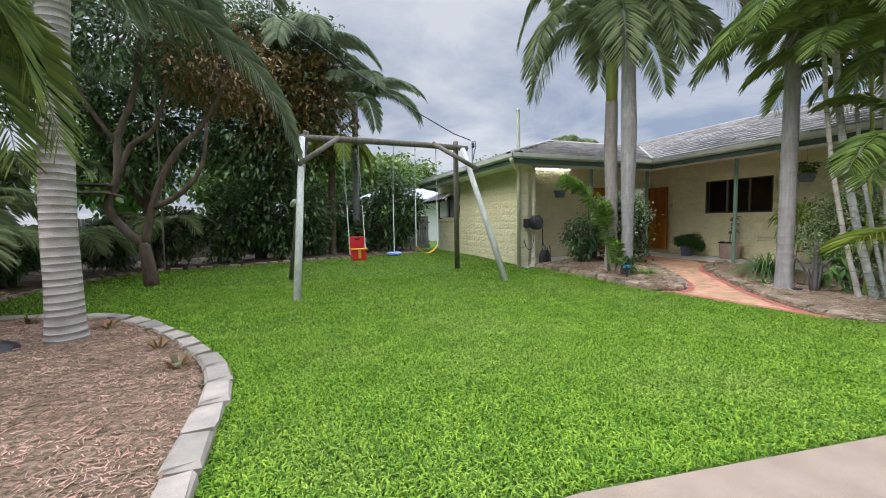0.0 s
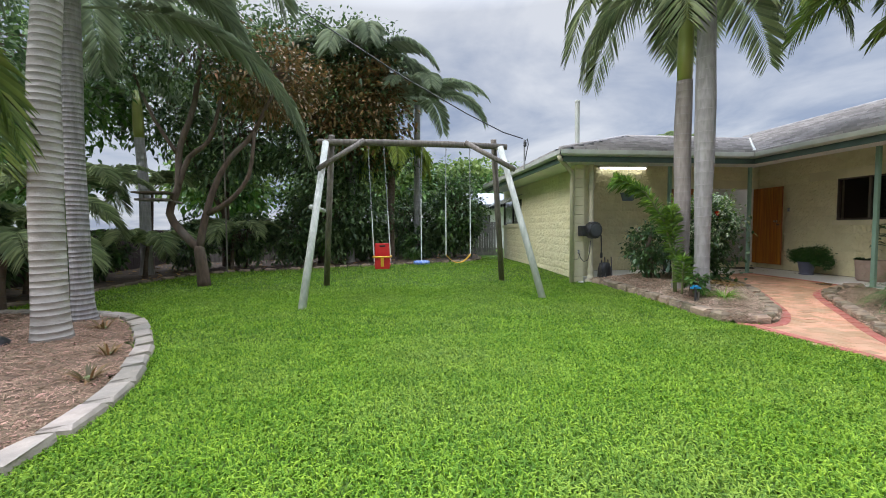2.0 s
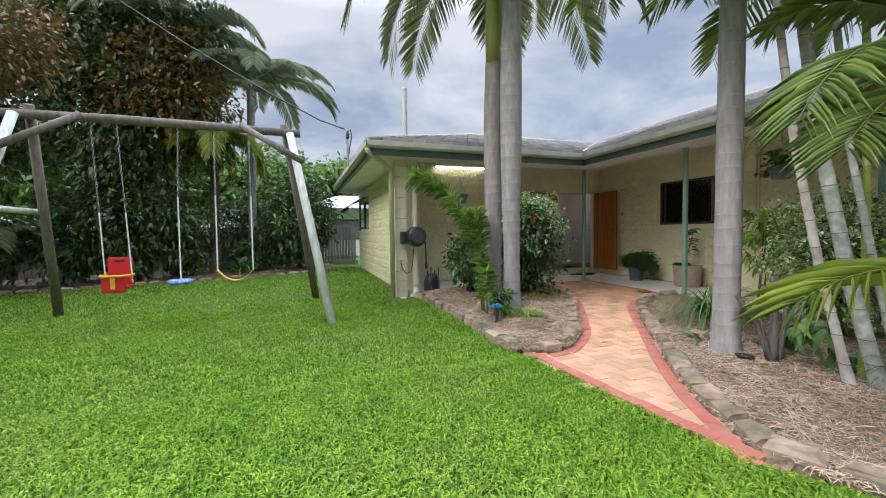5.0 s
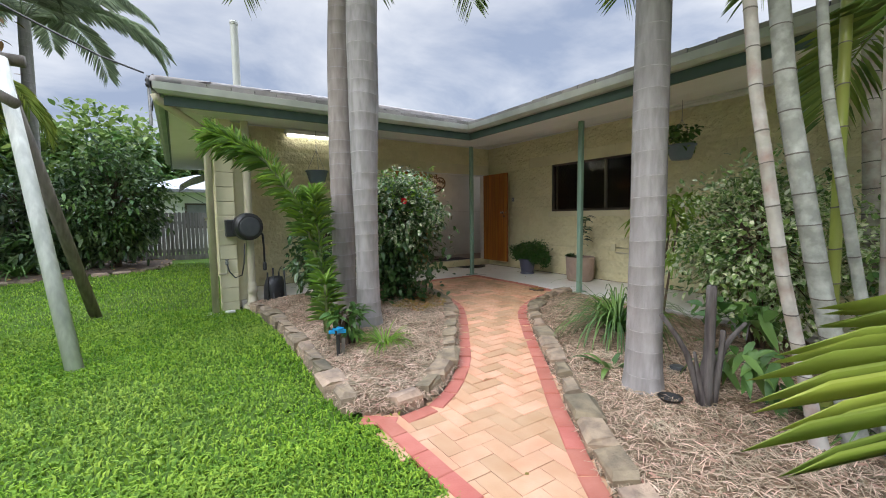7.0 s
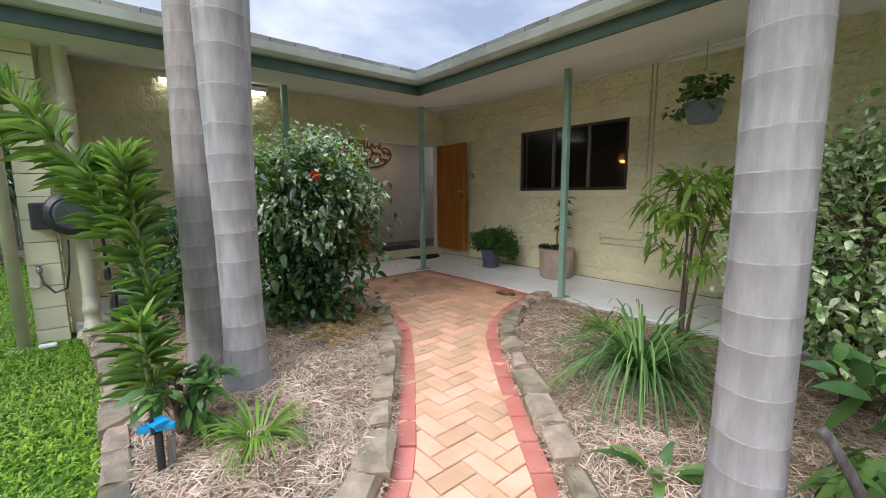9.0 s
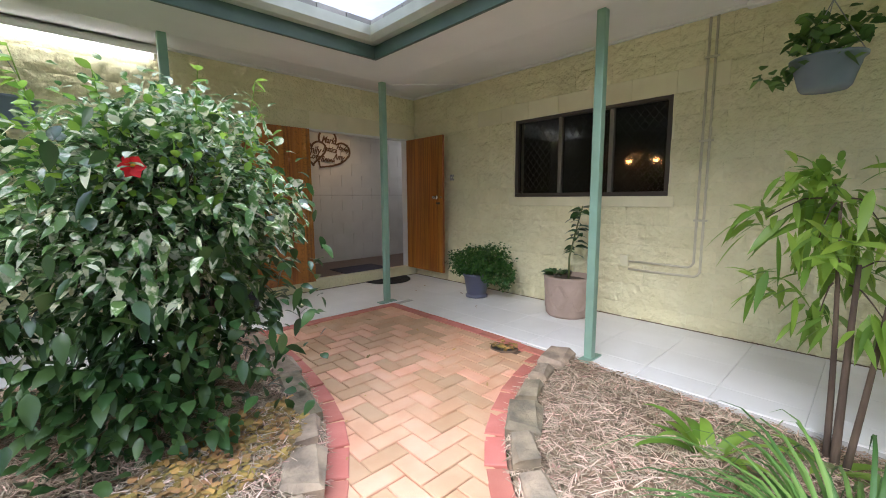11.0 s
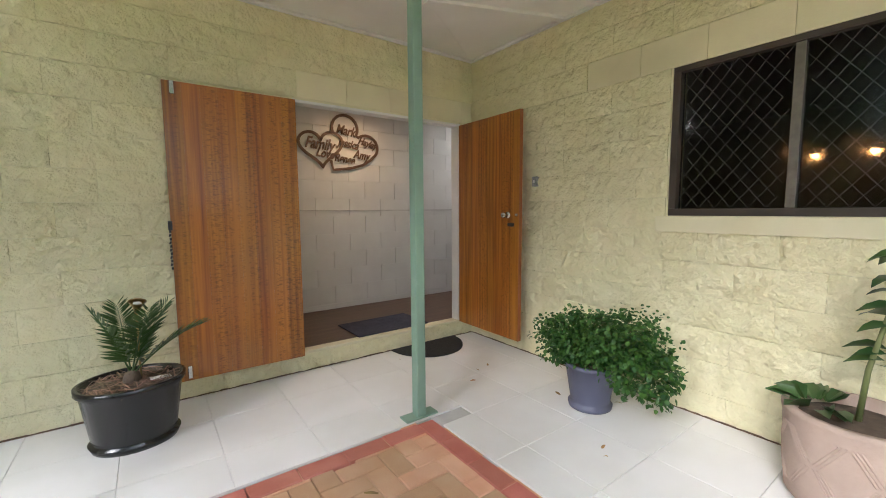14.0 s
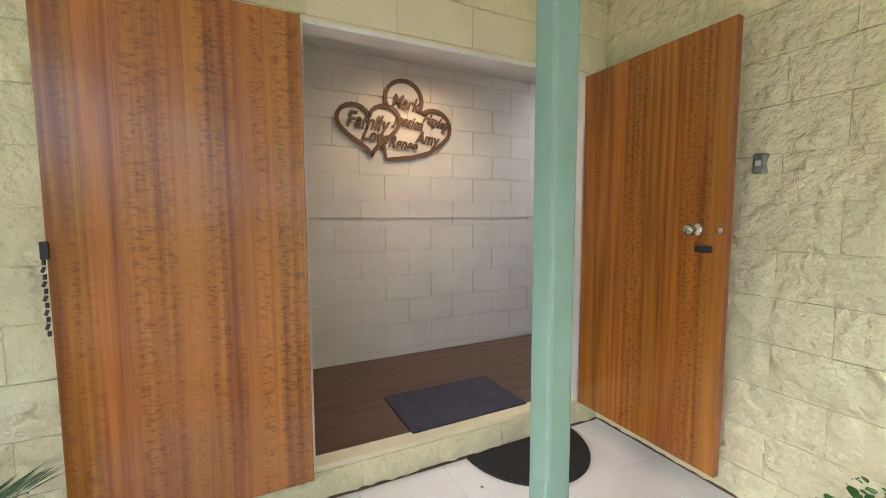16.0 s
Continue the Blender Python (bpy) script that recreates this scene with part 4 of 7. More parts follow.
def ribbon(pts, y, width, deep, closed=True):
    bm = bmesh.new()
    n = len(pts)
    rings = []
    for i in range(n):
        a, b = pts[i - 1] if closed or i else pts[0], pts[(i + 1) % n] if closed or i < n - 1 else pts[-1]
        d = Vector((b[0] - a[0], b[1] - a[1]))
        d = d.normalized() if d.length > 1e-6 else Vector((1, 0))
        nx, nz = -d.y * width / 2, d.x * width / 2
        x, z = pts[i]
        rings.append([bm.verts.new(c) for c in ((x + nx, y, z + nz), (x - nx, y, z - nz), (x - nx, y - deep, z - nz), (x + nx, y - deep, z + nz))])
    for i in range(n if closed else n - 1):
        a, b = rings[i], rings[(i + 1) % n]
        for j in range(4):
            bm.faces.new((a[j], a[(j + 1) % 4], b[(j + 1) % 4], b[j]))
    bmesh.ops.recalc_face_normals(bm, faces=bm.faces)
    return bm


sign = thing("heart_sign", "brown cut-wood sign of joined hearts with script lettering", "sign", at=(10.6, 11.675, 2.2))
HY = 0.008
part("heart", ribbon(heart(-0.2, -0.045, 0.50, 0.40, 0.06), HY, 0.03, 0.012), M_SIGN, sign)
# the second shape: a tall lobe and a wide lobe that run down to one point
top_lobe = [(0.08 + 0.155 * math.cos(a), 0.215 + 0.15 * math.sin(a)) for a in np.linspace(radians(205), radians(-28), 16)]
right_lobe = [(0.34 + 0.15 * math.cos(a), 0.02 + 0.14 * math.sin(a)) for a in np.linspace(radians(128), radians(-32), 14)]
tail = [(0.40, -0.12), (0.30, -0.185), (0.15, -0.23), (-0.07, -0.26), (-0.095, -0.15)]
part("heart", ribbon(top_lobe + right_lobe + tail, HY, 0.03, 0.012, closed=False), M_SIGN, sign)


def words(body, x, z, size, parent, tilt=0, name="lettering", y=0.004, material=None, face="-y"):
    cu = bpy.data.curves.new(name, "FONT")
    cu.body, cu.size, cu.extrude, cu.shear, cu.offset = body, size, 0.004, 0.3, 0.0035
    cu.align_x, cu.align_y = "CENTER", "CENTER"
    tmp = bpy.data.objects.new("tmp", cu)
    scene.collection.objects.link(tmp)
    bpy.context.view_layer.update()
    me = bpy.data.meshes.new_from_object(tmp.evaluated_get(bpy.context.evaluated_depsgraph_get()))
    bpy.data.objects.remove(tmp)
    me.transform(pose(x, y, z, 90, 0, 0) @ pose(0, 0, 0, 0, 0, tilt) @ Matrix.Diagonal((0.74, 1, 1, 1)))
    me.materials.append(material or M_SIGN)
    ob = new(name, me)
    ob.parent = parent
    return ob


for body, x, z, s, tl_ in (("Family", -0.22, 0.015, 0.175, -4), ("Love", -0.16, -0.085, 0.14, -8), ("Mark", 0.09, 0.19, 0.15, -6), ("Jessica", 0.12, 0.045, 0.13, -8),
                           ("Hayley", 0.36, 0.07, 0.115, -14), ("Renee", 0.07, -0.13, 0.13, -6), ("Amy", 0.28, -0.075, 0.14, -6)):
    words(body, x, z, s, sign, tl_)

# pipes on the east wall
cp = thing("wall_conduit", "two cream painted conduits running down the block wall", "pipe", at=(WALL_X - 0.028, 6.4, 0.7))
for off in (0.0, -0.055):
    part("conduit", tube([(0, off, 2.25), (0, off, 0.12 + off * 1.5), (0, off + 0.02, 0.09 + off * 1.5), (0, off + 0.05, 0.075 + off * 1.5), (0, 0.58, 0.075 + off * 1.5)], 0.011, 8), M_PIPE, cp, smooth=True)
for z in (1.9, 1.2, 0.5):
    part("saddle", box(-0.014, -0.085, z, 0.02, 0.025, z + 0.018, 0.003), M_PIPE, cp)
part("junction_box", box(-0.03, 0.58, 0.02, 0.02, 0.66, 0.14, 0.005), M_SMOOTH, cp)

# ---- corner pillar, downpipes and hose reel ----
pil = thing("corner_pillar", "smooth cream block pillar at the verandah corner", "pillar", at=(5.84, 9.2, 0.0))
for i in range(14):
    part("block", box(-0.20, -0.10, i * 0.2 + 0.003, 0.02, 0.10, i * 0.2 + 0.197, 0.006), M_SMOOTH, pil)
dp = thing("downpipe", "round cream painted downpipe from the gutter", "pipe", "downpipes", at=(5.56, 9.06, 0.06))
part("pipe", tube([(0, 0, 0), (0, 0, 2.4), (-0.02, -0.04, 2.46), (-0.5, -0.5, 2.68), (-0.52, -0.52, 2.74)], 0.047, 12), M_PIPE, dp, smooth=True)
part("shoe", box(-0.12, -0.1, -0.04, 0.12, 0.1, 0.015, 0.01), M_SLAB, dp)
dp2 = thing("waste_pipe", "thick cream painted waste pipe with a flanged foot", "pipe", "downpipes", at=(6.03, 9.1, 0.10))
part("pipe", lathe([(0.052, 0.0), (0.052, 2.62)], 16), M_PIPE, dp2, smooth=True)
part("foot", lathe([(0.13, -0.02), (0.12, 0.03), (0.075, 0.05), (0.07, 0.12), (0.06, 0.13), (0.06, 0.2), (0.07, 0.21), (0.07, 0.27), (0.06, 0.28), (0.06, 0.34), (0.053, 0.36)], 20), M_PIPE, dp2, smooth=True)
part("collar", lathe([(0.052, 2.05), (0.07, 2.07), (0.07, 2.17), (0.052, 2.19)], 16), M_PIPE, dp2, smooth=True)
hr = thing("hose_reel", "black and grey wall-mounted hose reel with a round drum", "hose reel", at=(5.98, 8.93, 1.25))
part("case", move(lathe([(0.0, 0.12), (0.15, 0.12), (0.185, 0.09), (0.19, 0.0), (0.185, -0.05), (0.15, -0.08), (0.0, -0.08)], 28), pose(0, 0, 0, 90, 0, 10)), M_BLACK, hr, smooth=False)
part("drum_cover", move(lathe([(0.0, 0.128), (0.115, 0.127), (0.13, 0.123), (0.135, 0.118)], 28), pose(0, 0, 0, 90, 0, 10)), M_GREYPL, hr, "grey round drum cover")
part("bracket", box(-0.26, -0.02, -0.13, -0.12, 0.2, 0.1, 0.015), M_BLACK, hr)
part("hose_end", tube([(0.14, 0.0, -0.02), (0.19, -0.02, -0.12), (0.2, -0.02, -0.3), (0.2, -0.02, -0.5)], 0.014, 8), M_BLACK, hr, smooth=True)
part("nozzle", lathe([(0.02, -0.62), (0.026, -0.6), (0.026, -0.52), (0.016, -0.5)], 12, (0.2, -0.02, 0)), M_BLACK, hr)
tap = thing("garden_tap", "grey outdoor tap with a short hose on the pillar", "tap", at=(5.72, 9.085, 0.72))
part("pipe", tube([(-0.1, 0.0, -0.12), (-0.02, -0.01, -0.12), (0, -0.02, -0.1), (0, -0.02, 0.08)], 0.012, 8), M_PIPE, tap, smooth=True)
part("valve", lathe([(0.012, 0.0), (0.022, 0.015), (0.022, 0.05), (0.01, 0.065), (0.026, 0.075), (0.026, 0.088), (0, 0.09)], 12, (0, -0.03, 0)), M_CHAIN, tap)
part("hose", tube([(0.0, -0.05, 0.02), (0.02, -0.07, -0.08), (0.09, -0.1, -0.17), (0.17, -0.12, -0.14), (0.2, -0.14, 0.02), (0.22, -0.15, 0.3)], 0.009, 8), M_BLACK, tap, smooth=True)
gt = thing("garden_tools", "black bundle of garden tools leaning by the pipe", "garden tools", at=(6.32, 9.02, 0.09))
part("sack", move(lathe([(0.0, 0.0), (0.14, 0.0), (0.16, 0.1), (0.15, 0.3), (0.11, 0.42), (0.0, 0.44)], 14), Matrix.Diagonal((1.0, 0.7, 1, 1))), M_BLACK, gt, smooth=True)
for i in range(4):
    part("handle", tube([(-0.12 + i * 0.08, -0.12, 0.0), (-0.10 + i * 0.075, -0.05, 0.5 + 0.06 * (i % 2))], 0.012, 8), M_GREYPL if i % 2 else M_BLACK, gt)
bk = thing("plastic_bag", "small white plastic packet on the ground by the pillar", "packet", at=(5.72, 8.92, 0.085))
part("packet", box(-0.06, -0.035, 0.0, 0.06, 0.035, 0.03, 0.012), M_WHITE, bk)

# ---- swing set ----
sw = thing("swing_set", "weathered log A-frame swing set standing on the lawn", "swing set", at=(0, 0, 0))
part("top_beam", tube([(0.16, 8.68, 3.02), (1.5, 8.68, 3.03), (2.8, 8.69, 3.02), (3.96, 8.70, 2.99)], [0.062, 0.066, 0.065, 0.06], 14), M_LOG, sw, "grey weathered top log", True)
legs = ((("front_leg", (0.10, 7.20, -0.05), (0.33, 8.57, 3.0)), M_LOGPALE, "pale painted front log"), (("front_leg", (4.34, 7.57, -0.05), (3.80, 8.60, 2.96)), M_LOGPALE, "pale greenish front log"),
        (("rear_leg", (0.04, 10.06, -0.05), (0.42, 8.74, 3.17)), M_LOG, ""), (("rear_leg", (4.2, 9.95, -0.05), (3.70, 8.77, 3.15)), M_LOG, ""))
for (nm, a, b), m, lb in legs:
    part(nm, tube([a, Vector(a).lerp(Vector(b), 0.5), b], [0.068, 0.064, 0.06], 14), m, sw, lb, True)
for a, b in (((0.24, 8.15, 2.42), (1.05, 8.60, 3.05)), ((3.98, 8.18, 2.45), (3.08, 8.62, 3.05))):
    part("brace", tube([a, b], 0.05, 12), M_LOG, sw, "", True)
part("cross_tie", tube([(0.14, 7.98, 1.72), (0.10, 9.6, 1.72)], 0.045, 12), M_LOGPALE, sw, "", True)


def chain(bm, a, b, link_len=0.05, r=0.004):
    a, b = Vector(a), Vector(b)
    n = int((b - a).length / link_len)
    d = (b - a) / n
    s = d.normalized().orthogonal().normalized()
    u = d.normalized().cross(s)
    for i in range(n):
        p, e = a + d * i, (s if i % 2 else u) * 0.009
        c = a + d * (i + 1.12)
        tube([p - e * 0.2, p + d * 0.25 + e, p + d * 0.8 + e, c - e * 0.2], r, 4, bm)
        tube([p - e * 0.2, p + d * 0.25 - e, p + d * 0.8 - e, c - e * 0.2], r, 4, bm)
    return bm


def eye_bolts(parent, xs):
    for x in xs:
        part("hook", tube([(x, 8.68, 2.99), (x, 8.68, 2.93), (x + 0.02, 8.68, 2.905), (x, 8.68, 2.89)], 0.008, 6), M_CHAIN, parent)


baby = thing("baby_swing", "red plastic toddler swing seat with a yellow bar", "swing", at=(1.38, 8.68, 0.62))
part("backrest", box(-0.155, 0.06, 0.0, 0.155, 0.10, 0.40, 0.018), M_RED, baby)
part("seat", box(-0.16, -0.17, -0.05, 0.16, 0.10, -0.005, 0.018), M_RED, baby)
part("front", box(-0.145, -0.20, -0.10, 0.145, -0.165, 0.13, 0.016), M_RED, baby)
part("crotch_strap", box(-0.03, -0.225, -0.05, 0.03, -0.20, 0.14, 0.008), M_YELLOW, baby, "yellow strap")
part("bar", tube([(-0.17, 0.06, 0.14), (-0.175, -0.14, 0.14), (-0.12, -0.225, 0.14), (0.12, -0.225, 0.14), (0.175, -0.14, 0.14), (0.17, 0.06, 0.14)], 0.02, 10), M_YELLOW, baby, "yellow safety bar", True)
part("handle_slot", box(-0.06, 0.053, 0.33, 0.06, 0.062, 0.36, 0.004), M_BLACK, baby)
for x, xt in ((-0.165, -0.25), (0.165, 0.06)):
    part("rope", tube([(x, 0.02, 0.02), (x + (xt - x) * 0.45, 0.01, 1.05)], 0.01, 8), M_WHITE, baby, "pale plastic-sleeved rope")
    part("chain", chain(bmesh.new(), (x + (xt - x) * 0.45, 0.01, 1.05), (xt, 0.0, 2.28)), M_CHAIN, baby)
    part("hook", tube([(xt, 0, 2.37), (xt, 0, 2.31), (xt + 0.02, 0, 2.285), (xt, 0, 2.27)], 0.008, 6), M_CHAIN, baby)
disc = thing("disc_swing", "blue and white plastic disc swing on one rope", "swing", at=(2.17, 8.68, 0.62))
bm = bmesh.new()
for i in range(8):
    a = 2 * math.pi * i / 8
    g = bmesh.ops.create_uvsphere(bm, u_segments=10, v_segments=6, radius=0.07)
    bmesh.ops.transform(bm, matrix=Matrix.Translation((0.105 * math.cos(a), 0.105 * math.sin(a), 0)) @ Matrix.Diagonal((1, 1, 0.6, 1)), verts=g["verts"])
g = bmesh.ops.create_uvsphere(bm, u_segments=16, v_segments=8, radius=0.13)
bmesh.ops.transform(bm, matrix=Matrix.Diagonal((1, 1, 0.33, 1)), verts=g["verts"])
part("disc", bm, M_BLUE, disc, "", True)
part("rope", tube([(0, 0, 0.02), (0, 0, 1.3)], 0.011, 8), M_WHITE, disc, "pale rope")
part("chain", chain(bmesh.new(), (0, 0, 1.3), (0.03, 0, 2.28)), M_CHAIN, disc)
part("hook", tube([(0.03, 0, 2.37), (0.03, 0, 2.31), (0.05, 0, 2.285), (0.03, 0, 2.27)], 0.008, 6), M_CHAIN, disc)
belt = thing("belt_swing", "yellow flexible belt swing hanging on two chains", "swing", at=(2.93, 8.68, 0.60))
bm = bmesh.new()
rings = []
for i in range(15):
    t = -1 + 2 * i / 14
    rings.append([bm.verts.new((0.255 * t, y, 0.17 * t * t + h)) for y, h in ((-0.065, 0), (0.065, 0), (0.065, 0.012), (-0.065, 0.012))])
for a, b in zip(rings, rings[1:]):
    for j in range(4):
        bm.faces.new((a[j], a[(j + 1) % 4], b[(j + 1) % 4], b[j]))
bm.faces.new(rings[0][::-1]); bm.faces.new(rings[-1])
part("belt", bm, M_YELLOW, belt, "", True)
for s in (-1, 1):
    part("sleeve", tube([(0.255 * s, 0, 0.16), (0.252 * s, 0, 1.35)], 0.011, 8), M_WHITE, belt, "pale chain sleeve")
    part("chain", chain(bmesh.new(), (0.252 * s, 0, 1.35), (0.245 * s, 0, 2.3)), M_CHAIN, belt)
    part("hook", tube([(0.245 * s, 0, 2.39), (0.245 * s, 0, 2.33), (0.245 * s + 0.02, 0, 2.305), (0.245 * s, 0, 2.29)], 0.008, 6), M_CHAIN, belt)

# ---- service wire, its bracket, and the roof vent ----
wire = thing("service_wire", "black overhead service wire sagging to the roof bracket", "wire", at=(4.88, 10.48, 3.3))
part("wire", tube([(0.0, 0.0, 0.27), (-0.5, 0.01, 0.42), (-1.4, 0.03, 0.85), (-2.97, 0.1, 1.72), (-6.9, 0.3, 4.2), (-13, 0.6, 8.6)], 0.014, 6), M_BLACK, wire)
bk = thing("wire_bracket", "grey steel bracket with black insulators on the eave", "bracket", at=(4.93, 10.48, 2.92))
part("mast", tube([(0, 0, -0.12), (0, 0, 0.62)], 0.022, 8), M_CHAIN, bk)
part("insulator", lathe([(0.0, -0.07), (0.035, -0.06), (0.045, -0.02), (0.03, 0.0), (0.045, 0.03), (0.03, 0.07), (0, 0.075)], 12, (0.0, -0.05, 0.5)), M_BLACK, bk, "black insulator", True)
part("lead", tube([(0, -0.05, 0.58), (0.06, -0.05, 0.64), (0.09, -0.03, 0.5), (0.05, -0.02, 0.3), (0.02, 0, 0.1)], 0.012, 6), M_BLACK, bk, "", True)
vent = thing("vent_pipe", "pale vent pipe standing above the roof", "pipe", at=(6.07, 9.92, 3.2))
part("pipe", lathe([(0.055, 0.0), (0.055, 1.12)], 14), M_GUTTER, vent, smooth=True)
part("cap", lathe([(0.055, 1.12), (0.062, 1.13), (0.062, 1.18), (0.0, 1.2)], 14), M_GUTTER, vent, smooth=True)

# ---- sprinkler, drain, garden lights ----
sp = thing("sprinkler", "blue impact sprinkler on a black riser with a wooden stake", "sprinkler", at=(6.31, 6.22, 0.0))
sp.location.z = top_l(6.31, 6.22) - 0.02
sp.scale = (0.78, 0.78, 0.92)
part("riser", tube([(0, 0, -0.03), (0, 0, 0.24)], 0.022, 10), M_BLACK, sp)
part("head", move(box(-0.10, -0.015, 0.25, 0.09, 0.02, 0.285, 0.008), pose(0, 0, 0, 0, 0, -20)), M_SKYBLUE, sp, "bright blue sprinkler head")
part("arm", move(box(-0.04, -0.045, 0.285, 0.05, 0.045, 0.305, 0.006), pose(0, 0, 0, 0, 0, 25)), M_SKYBLUE, sp)
part("nozzle", tube([(-0.02, 0.0, 0.24), (-0.03, 0.0, 0.325)], 0.014, 8), M_BLACK, sp)
part("stake", move(box(0.028, -0.012, -0.03, 0.068, 0.012, 0.20, 0.003), pose(0, 0, 0, 0, 4, 0)), M_LOG, sp, "weathered wooden stake")
dr = thing("drain", "round drain with dry leaves in the brick paving, its dark depth a black disc", "drain", at=(9.97, 7.36, gz(9.97, 7.36)))
part("rim", lathe([(0.095, 0.022), (0.105, 0.027), (0.115, 0.027), (0.125, 0.015)], 24), M_JOINT, dr)
# flat black disc above the bricks puts the drain's inner darkness into colour
part("hole", lathe([(0.0, 0.024), (0.1, 0.0245)], 24), M_BLACK, dr)
gl = thing("garden_light", "small black round garden light in the mulch", "light", at=(8.52, 4.42, top_r(8.52, 4.42) - 0.01))
part("body", lathe([(0.06, 0.0), (0.065, 0.03), (0.05, 0.045)], 18), M_BLACK, gl)
part("lens", lathe([(0.0, 0.05), (0.045, 0.046), (0.05, 0.04)], 18), M_GREYPL, gl)
gl2 = thing("garden_light", "grey metal spot light at the palm foot", "light", at=(8.55, 3.62, top_r(8.55, 3.62) - 0.01))
part("body", lathe([(0.035, 0.0), (0.04, 0.1), (0.045, 0.12), (0.0, 0.122)], 16), M_CHAIN, gl2)

# ---- fences and the neighbour ----
def paling_fence(name, a, b, h, material, label, z=0.15, gap=0.012, wide=0.095):
    f = thing(name, label, "fence", at=(a[0], a[1], z))
    f.rotation_euler = (0, 0, math.atan2(b[1] - a[1], b[0] - a[0]))
    L = math.hypot(b[0] - a[0], b[1] - a[1])
    r = random.Random(4)
    meshes = []
    for k in range(4):
        d = bpy.data.meshes.new("paling")
        bm = bmesh.new()
        hh = h + r.uniform(-0.02, 0.02)
        vs = [(0, 0), (wide, 0), (wide, hh - 0.03), (wide * 0.75, hh), (wide * 0.25, hh), (0, hh - 0.03)]
        lo = [bm.verts.new((x, 0, zz)) for x, zz in vs]; hi = [bm.verts.new((x, 0.018, zz)) for x, zz in vs]
        bm.faces.new(lo); bm.faces.new(hi[::-1])
        for i in range(6):
            bm.faces.new((lo[i], hi[i], hi[(i + 1) % 6], lo[(i + 1) % 6]))
        bmesh.ops.recalc_face_normals(bm, faces=bm.faces)
        bm.to_mesh(d); bm.free(); d.materials.append(material)
        meshes.append(d)
    n = int(L / (wide + gap))
    for i in range(n):
        o = new("paling", meshes[r.randrange(4)])
        o.parent = f
        o.location = (i * (wide + gap), r.uniform(-0.004, 0.004), 0)
    for zz in (0.25, h - 0.35):
        part("rail", box(0, 0.019, zz, L, 0.06, zz + 0.075), material, f)
    part("plinth", box(0, -0.02, -0.2, L, -0.004, 0.16), material, f)
    return f


paling_fence("back_fence", (-7.0, 17.35), (6.0, 17.35), 1.45, M_FENCE, "grey weathered timber paling fence behind the garden")
paling_fence("side_fence", (-7.0, -2.0), (-7.0, 17.3), 1.35, M_FENCEDARK, "dark brown timber paling fence beside the garden", z=0.0)
paling_fence("street_fence", (-7.0, -12.0), (20.0, -12.0), 1.45, M_FENCE, "grey timber paling fence across the drive", z=0.0, wide=0.19)
nb = thing("neighbour_house", "white neighbouring house with a grey metal roof behind the fence", "house", at=(4.5, 24.0, 0.1))
part("wall", box(-0.4, 0, -0.3, 6.0, 5.0, 2.6), M_NEIGH, nb)
bm = bmesh.new()
v = [bm.verts.new(c) for c in ((-0.9, -0.6, 2.55), (6.5, -0.6, 2.55), (6.5, 5.6, 2.55), (-0.9, 5.6, 2.55), (1.6, 2.5, 3.5), (4, 2.5, 3.5))]
for f in ((0, 1, 5, 4), (1, 2, 5), (2, 3, 4, 5), (3, 0, 4), (3, 2, 1, 0)):
    bm.faces.new([v[i] for i in f])
part("roof", bm, M_NEIGHROOF, nb)
part("gutter", box(-0.9, -0.72, 2.45, 6.5, -0.6, 2.58), M_AWNDARK, nb)
wn_ = part("window", box(1.0, -0.03, 0.9, 2.8, -0.002, 2.0), M_FRAME, nb)
part("pane", box(1.08, -0.036, 0.98, 2.72, -0.031, 1.92), M_AWNDARK, wn_)

# ---- plants ----
def rachis_line(p0, way, length, droop, n=14):
    """Points of a stalk that sets out along way and bends down."""
    p, d = np.array(p0, float), unit(np.array(way, float))
    pts, ways = [p.copy()], [d.copy()]
    for i in range(n):
        d = unit(d + np.array([0, 0, -1.0]) * droop / n * (0.4 + 1.6 * i / n))
        p = p + d * length / n
        pts.append(p.copy()); ways.append(d.copy())
    return np.array(pts), np.array(ways)


def bar_arrays(pts, r0, r1):
    """A three-sided bar along points, as arrays."""
    n = len(pts)
    d = unit(np.gradient(pts, axis=0))
    s = unit(np.cross(d, [0.13, 0.21, 1.0])); u = np.cross(s, d)
    r = np.linspace(r0, r1, n)[:, None]
    ring = np.stack([pts + r * (math.cos(a) * s + math.sin(a) * u) for a in (0.5, 2.6, 4.7)], 1)
    q = [(i * 3 + j, i * 3 + (j + 1) % 3, i * 3 + 3 + (j + 1) % 3, i * 3 + 3 + j) for i in range(n - 1) for j in range(3)]
    return ring.reshape(-1, 3), np.array(q)


